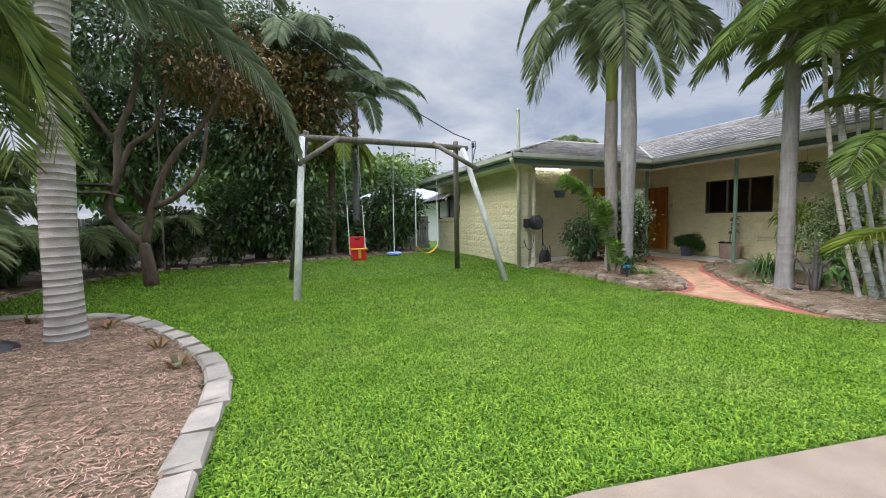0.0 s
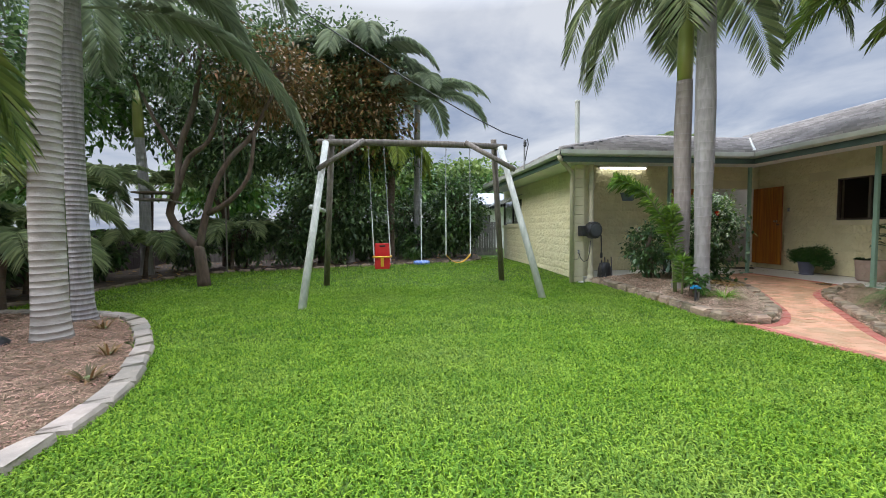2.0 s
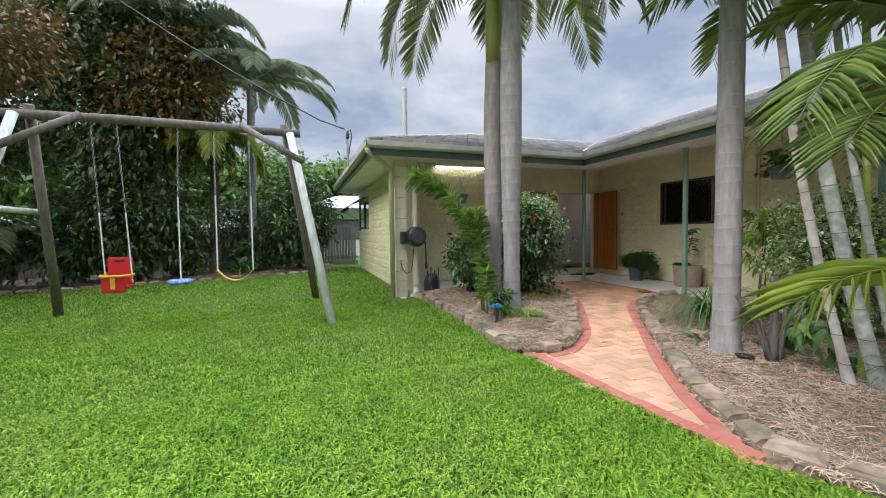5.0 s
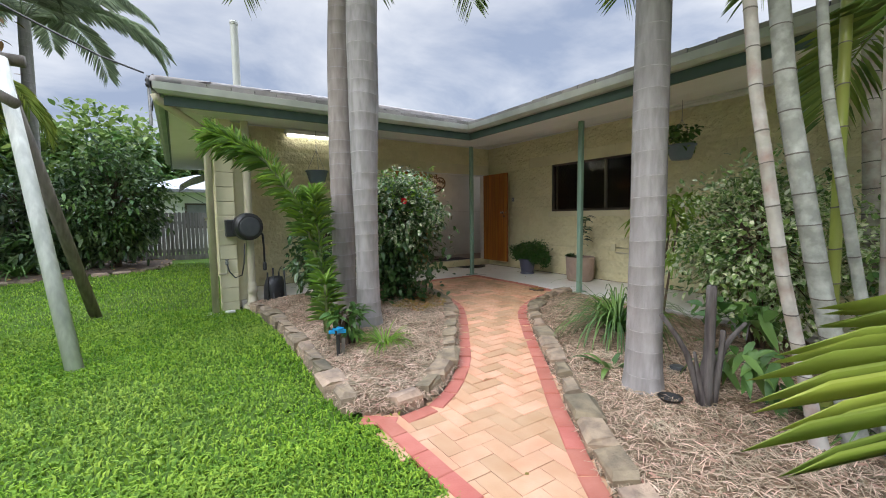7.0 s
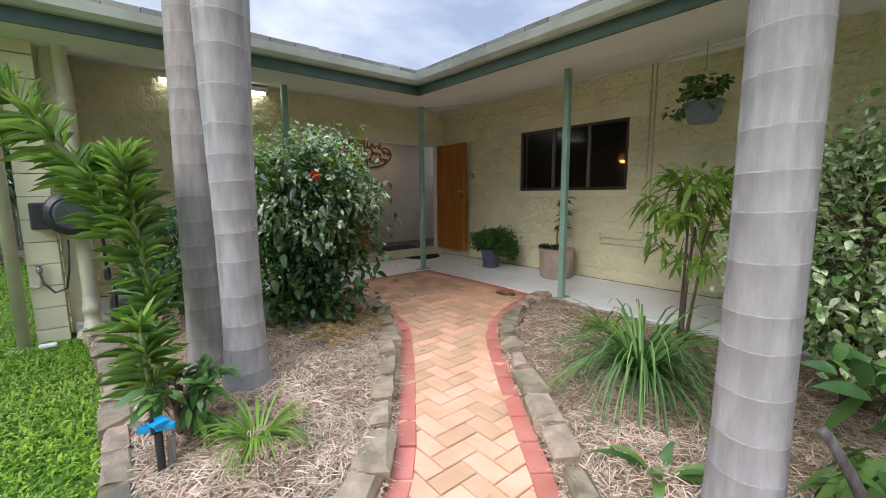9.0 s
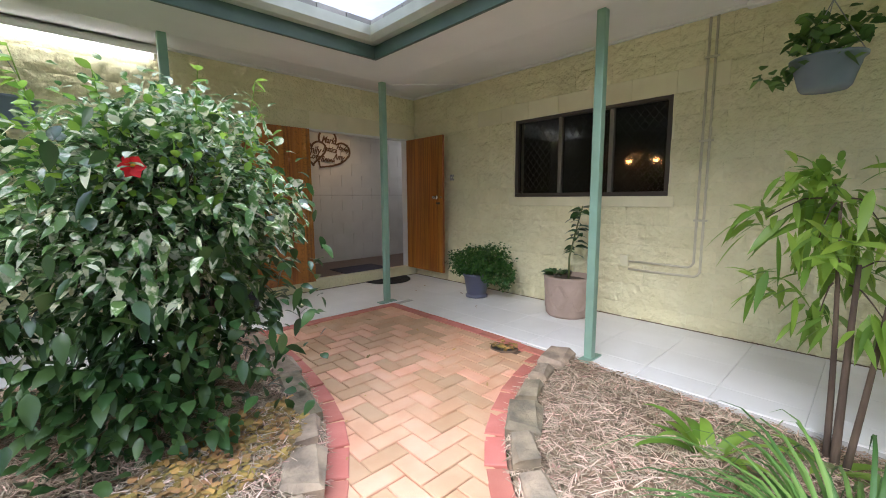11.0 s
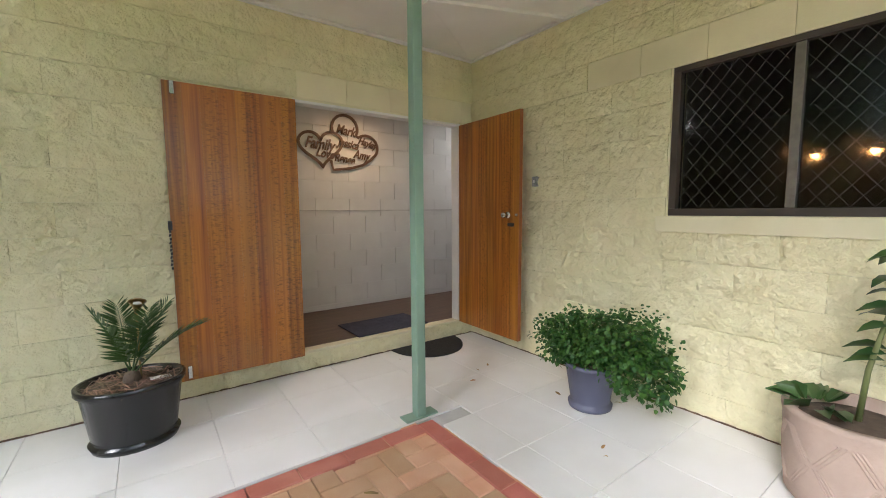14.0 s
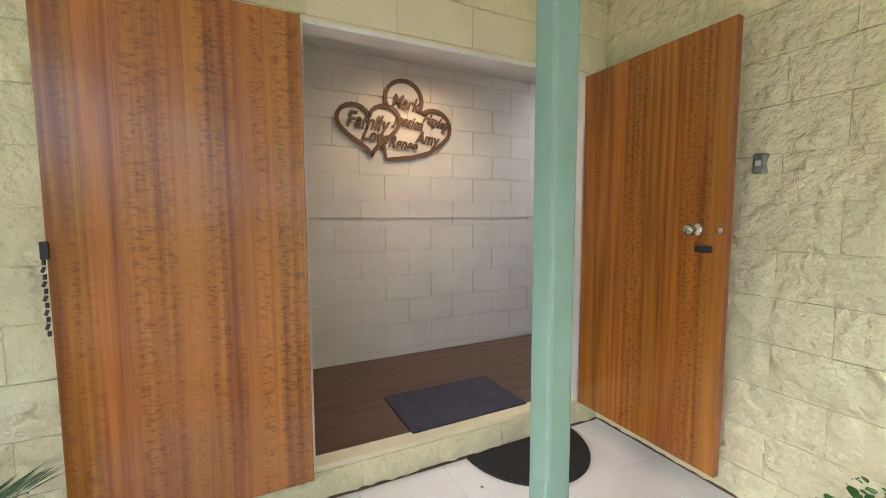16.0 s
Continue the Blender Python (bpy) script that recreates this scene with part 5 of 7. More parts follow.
def frond_arrays(p0, way, length, droop, rng, leaf=0.5, width=0.042, count=62, hang=0.5, start=0.16, splay=0.7, lift=0.15, thick=0.016):
    """A feather frond: its stalk, and leaflets on both sides that hang by their own weight."""
    pts, ways = rachis_line(p0, way, length, droop)
    t = np.linspace(start, 0.995, count)
    idx = t * (len(pts) - 1)
    P = np.stack([np.interp(idx, np.arange(len(pts)), pts[:, k]) for k in range(3)], 1)
    D = unit(np.stack([np.interp(idx, np.arange(len(pts)), ways[:, k]) for k in range(3)], 1))
    side = unit(np.cross(D, [0.0, 0.0, 1.0]) + 1e-6)
    up = np.cross(side, D)
    size = leaf * (0.35 + 0.65 * np.sin(np.pi * np.clip(t * 0.86 + 0.12, 0, 1)) ** 0.7)
    pairs = [bar_arrays(pts, thick, thick * 0.25)]
    for s in (1, -1):
        w = s * side * splay + D * (0.38 + 0.55 * t[:, None] ** 2) + up * lift + rng.normal(0, 0.055, P.shape)
        pairs.append(leaves(P, w, size * rng.uniform(0.85, 1.1, count), width=width / leaf, droop=hang, fold=0.25, rng=rng, facing=up))
    return gather(*pairs)


def trunk_arrays(line, r0, r1, flare=0.0, seg=18, ring_gap=0.12, ring=0.0015, rng=None, wobble=0.0):
    """A ringed palm stem, each ring a low step."""
    line = np.array(line, float)
    seglen = np.linalg.norm(np.diff(line, axis=0), axis=1)
    run = np.concatenate([[0], np.cumsum(seglen)])
    z, L, rows = 0.0, run[-1], []
    while z < L:
        g = ring_gap * rng.uniform(0.75, 1.25)
        rows += [(z, 1), (z + g * 0.035, 1), (z + g * 0.06, 0), (z + g * 0.98, 0)]
        z += g
    V, ws = [], rng.uniform(0, 6.28, 3)
    for s, hi in rows:
        s = min(s, L)
        c = np.array([np.interp(s, run, line[:, k]) for k in range(3)])
        f = s / L
        r = (np.interp(s, *zip(*r0)) if isinstance(r0, list) else r0 + (r1 - r0) * f) + flare * math.exp(-s / 0.16) + (ring if hi else 0)
        for j in range(seg):
            a = 2 * math.pi * j / seg
            rr = r * (1 + wobble * math.sin(3 * a + ws[0] + s * 3) + wobble * 0.7 * math.sin(5 * a + ws[1] - s * 5))
            V.append(c + np.array([rr * math.cos(a), rr * math.sin(a), 0.006 * math.sin(a + s * 2)]))
    n = len(rows)
    Q = [(i * seg + j, i * seg + (j + 1) % seg, (i + 1) * seg + (j + 1) % seg, (i + 1) * seg + j) for i in range(n - 1) for j in range(seg)]
    return np.array(V), np.array(Q), rows


def palm(name, label, line, r0, r1, rng, trunk_mat, ring_mat, gap=0.13, flare=0.05, shaft=None, crown=None, fronds=(), frond_mat=None, ring=0.0015, wobble=0.012):
    p = thing(name, label, "palm", at=tuple(line[0]))
    o = np.array(line[0])
    V, Q, rows = trunk_arrays(np.array(line) - o, r0, r1, flare, 20, gap, ring, rng, wobble)
    ob = np_mesh("trunk", V, Q, trunk_mat, p)
    # scars in their own colour: every first strip of a ring
    ob.data.materials.append(ring_mat)
    ids = np.array([1 if (i // 20) % 4 == 0 else 0 for i in range(len(ob.data.polygons))], np.int32)
    ob.data.polygons.foreach_set("material_index", ids)
    ob.data.shade_smooth()
    if shaft:
        a, b, ra, rb = shaft
        a, b = np.array(a) - o, np.array(b) - o
        part("crownshaft", tube([a, a + (b - a) * 0.25, a + (b - a) * 0.7, b], [ra, ra * 1.12, ra, rb], 16), M_SHAFT, p, "smooth green crownshaft", True)
    for f in fronds:
        c = np.array(f[0]) - o
        V, Q = frond_arrays(c, f[1], f[2], f[3], rng, **(f[4] if len(f) > 4 else {}))
        np_mesh("frond", V, Q, frond_mat or M_FROND, p)
    return p


def ring_of_fronds(centre, n, length, droop, rng, up=0.55, first=0.0, spread=0.25, **kw):
    out = []
    for i in range(n):
        a = first + 2 * math.pi * (i + rng.uniform(-0.25, 0.25)) / n
        u = up + rng.uniform(-spread, spread)
        out.append((centre, (math.cos(a), math.sin(a), u), length * rng.uniform(0.85, 1.1), droop * rng.uniform(0.8, 1.2), kw))
    return out


R = np.random.default_rng(11)
ZL = lambda x, y: top_l(x, y) - 0.03
# twin palms in the path bed
TW = dict(leaf=0.62, width=0.0115, count=60, hang=0.42, splay=0.95, lift=0.0, thick=0.013)
z = ZL(6.67, 7.04)
palm("twin_palm", "brownish grey ringed palm with a green crownshaft in the bed", [(6.67, 7.04, z), (6.685, 7.05, 1.5), (6.745, 7.16, 2.9), (6.79, 7.2, 3.9)], [(0, 0.124), (1.2, 0.124), (2.2, 0.136), (3.0, 0.138), (3.7, 0.128)], 0.12, R, M_TRUNKBROWN, M_TRUNK, 0.16, 0.03,
     shaft=((6.79, 7.2, 3.88), (6.84, 7.24, 5.65), 0.118, 0.07), ring=0.0008,
     fronds=ring_of_fronds((6.84, 7.24, 5.6), 9, 3.0, 2.5, R, up=0.45, first=0.4, **TW), frond_mat=M_FROND)
z = ZL(6.815, 6.722)
palm("twin_palm", "tall smooth grey ringed palm swelling upward beside its twin", [(6.815, 6.722, z), (6.815, 6.724, 1.8), (6.83, 6.74, 3.2), (6.95, 6.9, 5.0), (7.05, 7.0, 6.5)], [(0, 0.118), (0.9, 0.116), (1.6, 0.13), (2.3, 0.152), (3.3, 0.155), (5, 0.13), (6.5, 0.11)], 0.11, R, M_TRUNK, M_RING, 0.17, 0.035, ring=0.001,
     fronds=ring_of_fronds((7.05, 7.0, 6.5), 10, 3.2, 2.6, R, up=0.45, first=0.1, **TW), frond_mat=M_FROND)
# palm in the other bed
z = top_r(8.01, 4.41) - 0.03
palm("garden_palm", "stout smooth grey ringed palm in straw mulch", [(8.01, 4.412, z), (8.02, 4.414, 1.2), (8.055, 4.43, 2.6), (8.1, 4.45, 4.6), (8.15, 4.5, 8.6)], 0.121, 0.105, R, M_TRUNK, M_RING, 0.15, 0.03, ring=0.001,
     fronds=ring_of_fronds((8.15, 4.5, 8.6), 9, 3.0, 2.4, R, up=0.35, first=0.3, leaf=0.6, width=0.016, count=60, hang=0.45, splay=0.9), frond_mat=M_FROND)
# palms in the bed by the drive
palm("pale_palm", "pale rough-ringed palm trunk in the mulch bed", [(-2.28, 5.5, 0.05), (-2.27, 5.5, 1.6), (-2.22, 5.52, 3.2), (-2.1, 5.6, 5.2)], 0.165, 0.125, R, M_TRUNKPALE, M_RINGDARK, 0.085, 0.04,
     ring=0.003, wobble=0.02, fronds=ring_of_fronds((-2.1, 5.6, 5.3), 8, 3.0, 1.8, R, up=0.7, first=2.2, leaf=0.65, width=0.030, count=81, hang=0.5) +
     [], frond_mat=M_FRONDDULL)
palm("pale_palm", "slimmer grey ringed palm behind the pale one", [(-2.72, 6.62, 0.05), (-2.74, 6.62, 2.2), (-2.7, 6.64, 4.6)], 0.125, 0.11, R, M_TRUNK, M_RINGDARK, 0.07, 0.05,
     ring=0.004, wobble=0.02, fronds=ring_of_fronds((-2.7, 6.64, 4.7), 8, 2.6, 1.9, R, up=0.9, first=1.3, leaf=0.55, width=0.024, count=72) +
     [((-2.6, 6.7, 4.38), (0.82, 0.28, 0.25), 4.0, 2.2, dict(leaf=0.6, width=0.017, count=70, hang=0.45, splay=0.95, start=0.1, thick=0.02))], frond_mat=M_FRONDDULL)
palm("drooping_palm", "palm with long drooping grey-green fronds over the bed", [(-3.05, 3.3, 0.05), (-3.0, 3.35, 1.6), (-2.75, 3.5, 3.1)], 0.14, 0.12, R, M_TRUNKPALE, M_RINGDARK, 0.09, 0.05, ring=0.004,
     fronds=[((-2.75, 3.5, 3.1), w, l, d, dict(leaf=0.5, width=0.011, count=42, hang=0.4, splay=0.9)) for w, l, d in
             (((0.45, 0.75, 0.5), 2.3, 3.0), ((0.15, 0.9, 0.55), 2.6, 3.0), ((0.7, 0.35, 0.5), 1.7, 3.2), ((-0.5, 0.7, 0.6), 2.6, 2.2), ((-0.8, -0.3, 0.6), 2.6, 2.2))], frond_mat=M_FRONDMID)
# slim palms at the back
palm("grey_palm", "slim grey palm standing in the back garden bed", [(-5.3, 12.7, 0.05), (-5.3, 12.75, 2.4), (-5.4, 12.8, 3.9)], 0.15, 0.12, R, M_TRUNK, M_RING, 0.2, 0.04,
     shaft=((-5.4, 12.8, 3.85), (-5.45, 12.82, 5.2), 0.12, 0.06), fronds=ring_of_fronds((-5.45, 12.82, 5.2), 9, 2.4, 1.9, R, up=0.6, leaf=0.5, width=0.030, count=62), frond_mat=M_FRONDDULL)
palm("back_palm", "tall palm with feathery light fronds behind the swing", [(0.1, 14.9, 0.1), (0.2, 14.9, 3.0), (0.5, 14.9, 6.8)], 0.13, 0.10, R, M_TRUNK, M_RING, 0.18, 0.05,
     fronds=ring_of_fronds((0.5, 14.9, 6.9), 10, 3.2, 1.9, R, up=0.75, leaf=0.75, width=0.02, count=75, hang=0.6), frond_mat=M_FRONDDULL)
BX, BZ = 2.5, 5.9
palm("back_palm", "palm with arching pale green fronds near the back fence", [(BX, 15.8, 0.15), (BX, 15.8, 2.4), (BX + 0.05, 15.8, BZ)], 0.14, 0.11, R, M_TRUNK, M_RING, 0.18, 0.05,
     fronds=ring_of_fronds((BX + 0.05, 15.8, BZ), 12, 3.0, 1.7, R, up=0.8, leaf=0.6, width=0.024, count=80, hang=0.5, splay=0.9), frond_mat=M_FRONDDULL)
palm("back_palm", "dark slim palm trunk in the shrubbery", [(1.5, 15.2, 0.1), (1.52, 15.2, 2.0), (1.6, 15.2, 4.0)], 0.13, 0.12, R, M_BARK, M_RINGDARK, 0.14, 0.05,
     fronds=ring_of_fronds((1.6, 15.2, 4.1), 9, 2.0, 2.6, R, up=0.6, leaf=0.5, width=0.030, count=62, hang=0.6), frond_mat=M_FRONDLIGHT)
# far palm beyond the roof
palm("far_palm", "distant palm crown seen beyond the roof", [(24.0, 30.0, 0.1), (24.0, 30.0, 8.0)], 0.2, 0.15, R, M_TRUNK, M_RING, 0.5, 0.05,
     fronds=ring_of_fronds((24.0, 30.0, 8.0), 12, 2.4, 1.6, R, up=0.6, leaf=0.9, width=0.060, count=40), frond_mat=M_FROND)


# clump of cane palms beside the path
def cane(line, r, green, fronds, bark=None, leafage=None):
    palm("cane_palm", "slender ringed cane palm stem with yellow-green fronds", line, r, r * 0.85, R, M_SHAFT if green else bark or M_CANE, M_RINGDARK, 0.2, 0.012, ring=0.0015, wobble=0.015, fronds=fronds, frond_mat=leafage or M_FRONDMID)


FK = dict(leaf=0.48, width=0.018, count=48, hang=0.3, splay=0.9, lift=0.05)
cane([(8.02, 3.42, 0.08), (7.93, 3.59, 1.0), (7.8, 3.71, 2.0), (7.64, 3.75, 3.0), (7.5, 3.75, 4.0)], 0.034, False, ring_of_fronds((7.5, 3.75, 4.0), 7, 1.8, 1.9, R, up=0.8, **FK))
cane([(8.16, 3.3, 0.08), (8.07, 3.46, 0.9), (8.0, 3.64, 2.0), (7.86, 3.7, 3.0), (7.7, 3.75, 4.4)], 0.053, False, ring_of_fronds((7.7, 3.75, 4.4), 7, 2.0, 1.9, R, up=0.8, first=0.5, **FK), M_CANEGREY)
cane([(8.2, 3.18, 0.08), (8.14, 3.34, 1.0), (8.07, 3.49, 2.0), (8.0, 3.56, 3.0), (7.95, 3.6, 4.2)], 0.027, False, ring_of_fronds((7.95, 3.6, 4.2), 6, 1.9, 1.9, R, up=0.8, first=1.0, **FK), M_CANEGREY)
cane([(8.3, 3.46, 0.08), (8.3, 3.47, 1.2), (8.28, 3.48, 2.6), (8.2, 3.5, 3.6)], 0.03, True, ring_of_fronds((8.2, 3.5, 3.6), 6, 1.8, 1.8, R, up=0.8, first=0.2, **FK))
cane([(8.3, 3.24, 0.08), (8.28, 3.25, 1.0), (8.22, 3.28, 2.0), (8.15, 3.3, 3.0), (8.1, 3.3, 4.2)], 0.036, False, ring_of_fronds((8.1, 3.3, 4.2), 6, 1.9, 1.9, R, up=0.8, first=0.6, **FK))
cane([(9.9, 3.6, 0.1), (9.85, 3.62, 1.5), (9.6, 3.65, 2.9), (9.5, 3.7, 4.2)], 0.06, False, ring_of_fronds((9.5, 3.7, 4.2), 6, 1.9, 1.8, R, up=0.8, first=0.7, **FK))
cane([(9.4, 2.9, 0.1), (9.3, 2.9, 1.5), (9.0, 2.9, 3.4)], 0.06, False, ring_of_fronds((9.0, 2.9, 3.4), 7, 2.0, 1.8, R, up=0.7, first=0.3, **FK))
cane([(8.4, 2.6, 0.1), (8.2, 2.65, 1.1), (7.95, 2.68, 2.1)], 0.05, True,
     [((7.95, 2.68, 2.1), w, l, d, FK) for w, l, d in (((-0.95, 0.08, 0.55), 1.9, 1.5), ((-0.9, 0.0, 0.15), 1.7, 0.9), ((-0.75, -0.25, 0.9), 2.0, 2.0), ((0.6, 0.6, 0.8), 1.8, 2.0), ((0.2, -0.9, 0.8), 1.8, 2.0), ((-0.2, 0.5, 1.2), 1.6, 1.6))])
# the low fronds that lean out over the lawn
LOW = dict(leaf=0.6, width=0.014, count=24, hang=0.3, splay=0.75, lift=0.05, start=0.18, thick=0.01)
cane([(7.9, 2.15, 0.08), (7.72, 2.23, 0.52), (7.45, 2.32, 0.93)], 0.03, True,
     [((7.45, 2.32, 0.93), (-0.9, 0.42, 0.5), 1.3, 1.0, LOW), ((7.45, 2.32, 0.93), (-0.75, -0.2, 0.75), 1.3, 1.2, LOW),
      ((7.45, 2.32, 0.93), (0.0, -0.6, 0.9), 1.2, 2.0, LOW), ((7.45, 2.32, 0.93), (0.6, -0.5, 0.9), 1.4, 2.0, LOW)], None, M_FRONDLIGHT)


# ---- shrubs and trees ----
def limb_tree(name, label, category, limbs, crowns, leaf_size, leaf_mat, rng, bark=None, width=0.45, droop=0.25, fine=False):
    """Trunk limbs as tapered bars; each crown is an uneven cloud of leaves on twigs: (centre, radii, count, material)."""
    base = limbs[0][0][0]
    p = thing(name, label, category, at=tuple(base))
    o = np.array(base, float)
    for i, (line, r0, r1) in enumerate(limbs):
        line = [np.array(q, float) - o for q in line]
        fine = []
        for k in range(len(line) - 1):
            a, b, c, d = line[max(k - 1, 0)], line[k], line[k + 1], line[min(k + 2, len(line) - 1)]
            for t in (0, 0.33, 0.66):
                fine.append(0.5 * (2 * b + (c - a) * t + (2 * a - 5 * b + 4 * c - d) * t * t + (3 * b - a - 3 * c + d) * t ** 3))
        fine.append(line[-1])
        part("trunk" if i == 0 else "limb", tube(fine, list(np.linspace(r0, r1, len(fine))), 9), bark or M_BARK, p, "", True)
    for centre, radii, count, m in crowns:
        centre, radii = np.array(centre, float) - o, np.array(radii, float)
        # clumps on a lumpy shell, leaves round each clump
        nc = max(count // 26, 6)
        d = unit(rng.normal(0, 1, (nc, 3)))
        lump = np.array([0.72 + 0.38 * noise.noise((v[0] * 2.1 + centre[0], v[1] * 2.1 + centre[1], v[2] * 2.1)) for v in d])
        shell = (rng.uniform(0.35, 1.0, nc) ** 0.45)
        c = centre + d * radii * (lump * shell)[:, None] * 1.15
        k = rng.integers(0, nc, count)
        spread = radii.mean() * 0.17
        pos = c[k] + np.clip(rng.normal(0, 1, (count, 3)), -1.7, 1.7) * spread * np.array([1, 1, 0.75])
        way = d[k] * 0.7 + rng.normal(0, 0.6, (count, 3)) + np.array([0, 0, -0.12])
        v, q = (leaves_fine if fine else leaves)(pos, way, leaf_size * rng.uniform(0.6, 1.25, count), width, droop, 0.2, rng)
        tw = []
        for j in range(0, nc, 2):
            tw.append(bar_arrays(np.linspace(centre + (c[j] - centre) * 0.25, c[j], 4) + np.array([[0, 0, 0], [0, 0, 0.03], [0, 0, 0.02], [0, 0, 0]]), radii.mean() * 0.014, 0.003))
        tv, tq = gather(*tw)
        np_mesh("crown", v, q, m or leaf_mat, p)
        np_mesh("branchwork", tv, tq, bark or M_BARK, p)
    return p


def shrub(name, label, at, size, count, leaf, m, rng, extra=None, category="shrub", width=0.5, droop=0.3, fine=False):
    x, y, z0 = at
    rx, ry, h = size
    stems = [([(x + rng.uniform(-0.06, 0.06), y + rng.uniform(-0.06, 0.06), z0 - 0.03), (x + rng.uniform(-0.3, 0.3) * rx, y + rng.uniform(-0.3, 0.3) * ry, z0 + h * 0.4), (x + rng.uniform(-0.6, 0.6) * rx, y + rng.uniform(-0.6, 0.6) * ry, z0 + h * 0.8)], 0.022, 0.008) for _ in range(6)]
    stems[0] = ([(x, y, z0 - 0.03), (x, y, z0 + h * 0.4), (x + 0.05, y, z0 + h * 0.8)], 0.028, 0.01)
    cr = [((x, y, z0 + h * 0.55), (rx, ry, h * 0.5), count, m)]
    if extra:
        mid, half = extra[2:] if len(extra) > 2 else (0.6, 0.48)
        cr.append(((x, y, z0 + h * mid), (rx * 1.03, ry * 1.03, h * half), extra[0], extra[1]))
    return limb_tree(name, label, category, stems, cr, leaf, m, rng, width=width, droop=droop, fine=fine)


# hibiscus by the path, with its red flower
# pale leaves kept high, dark leaves below: the bush's shade put into leaf colour
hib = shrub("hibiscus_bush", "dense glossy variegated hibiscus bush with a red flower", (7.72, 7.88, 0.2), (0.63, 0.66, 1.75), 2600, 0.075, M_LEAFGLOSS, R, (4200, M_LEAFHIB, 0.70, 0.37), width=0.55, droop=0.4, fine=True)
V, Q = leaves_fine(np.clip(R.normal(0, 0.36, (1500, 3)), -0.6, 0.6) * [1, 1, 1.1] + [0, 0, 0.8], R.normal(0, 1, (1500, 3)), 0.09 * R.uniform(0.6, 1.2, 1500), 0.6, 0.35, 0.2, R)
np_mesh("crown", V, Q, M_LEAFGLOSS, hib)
# low growth over the mulch on the path side
a = R.uniform(-2.8, -1.25, 420); u = R.uniform(0.1, 1.0, 420) ** 0.6 * 0.62
V, Q = leaves_fine(np.stack([u * np.cos(a) - 0.05, u * np.sin(a), 0.06 + R.uniform(0, 0.55, 420)], 1), np.stack([np.cos(a), np.sin(a), R.uniform(-0.3, 0.5, 420)], 1) + R.normal(0, 0.35, (420, 3)), 0.085 * R.uniform(0.6, 1.2, 420), 0.6, 0.35, 0.2, R)
np_mesh("crown", V, Q, M_LEAFGLOSS, hib)
# bright top leaves put the crown's yellow-green highlights into colour
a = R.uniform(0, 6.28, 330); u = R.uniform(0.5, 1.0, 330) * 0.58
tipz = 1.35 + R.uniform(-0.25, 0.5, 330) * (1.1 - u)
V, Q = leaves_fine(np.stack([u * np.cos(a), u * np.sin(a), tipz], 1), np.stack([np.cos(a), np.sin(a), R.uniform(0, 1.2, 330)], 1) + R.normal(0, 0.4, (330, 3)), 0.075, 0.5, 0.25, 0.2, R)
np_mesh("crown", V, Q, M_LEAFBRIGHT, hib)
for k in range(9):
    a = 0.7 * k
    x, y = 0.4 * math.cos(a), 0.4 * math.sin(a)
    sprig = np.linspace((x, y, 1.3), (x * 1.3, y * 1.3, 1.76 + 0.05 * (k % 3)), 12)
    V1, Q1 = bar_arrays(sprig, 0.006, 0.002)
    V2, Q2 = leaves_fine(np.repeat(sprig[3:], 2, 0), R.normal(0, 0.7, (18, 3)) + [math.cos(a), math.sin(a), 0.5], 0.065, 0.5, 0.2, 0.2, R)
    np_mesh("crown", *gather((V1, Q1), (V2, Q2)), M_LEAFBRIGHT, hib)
fl = thing("hibiscus_flower", "single red hibiscus flower", "flower", at=(7.543, 7.27, 1.555))
V, Q = leaves(np.zeros((6, 3)), [(math.cos(a), -0.35, math.sin(a)) for a in np.linspace(0, 5.2, 6)], 0.05, 0.9, 0.1, 0.2, R, facing=np.tile([0, -1.0, 0.1], (6, 1)))
np_mesh("bloom", V, Q, M_FLOWER, fl)
part("stamen", tube([(0, 0, 0), (0, -0.07, 0.0)], 0.006, 6), M_YELLOW, fl)
part("stalk", tube([(0, 0, 0), (0.03, 0.12, -0.03), (0.08, 0.3, -0.1)], 0.005, 6), M_STEM, fl)

# pale shrub behind the garden palm
shrub("variegated_shrub", "large pale variegated leafy shrub beside the verandah", (9.55, 4.25, 0.14), (0.64, 0.68, 1.58), 1500, 0.065, M_LEAFMID, R, (5200, M_LEAFVAR), width=0.55, droop=0.15, fine=True)
shrub("variegated_shrub", "pale green leafy shrub behind the cane palms", (9.8, 3.2, 0.14), (0.52, 0.62, 1.5), 900, 0.065, M_LEAFMID, R, (3000, M_LEAFVAR), width=0.55, droop=0.15, fine=True)
shrub("green_shrub", "mid-green shrub among the cane palms", (9.6, 2.3, 0.14), (0.6, 0.8, 1.7), 2200, 0.11, M_LEAFMID, R, width=0.5)
# slender fruit sapling with long leaves
limb_tree("fruit_sapling", "young fruit tree with long glossy light green leaves", "tree",
          [([(9.92, 5.33, 0.12), (9.96, 5.33, 0.6), (10.06, 5.33, 1.1)], 0.02, 0.01), ([(9.95, 5.36, 0.12), (10.04, 5.38, 0.7), (10.16, 5.42, 1.35)], 0.016, 0.007), ([(9.9, 5.29, 0.12), (9.94, 5.24, 0.7), (10.02, 5.2, 1.25)], 0.016, 0.007)],
          [((10.14, 5.42, 1.45), (0.36, 0.42, 0.40), 300, M_LEAFBRIGHT), ((10.08, 5.4, 1.05), (0.32, 0.36, 0.32), 130, M_LEAFBRIGHT)], 0.165, M_LEAFBRIGHT, R, width=0.24, droop=0.35, fine=True)


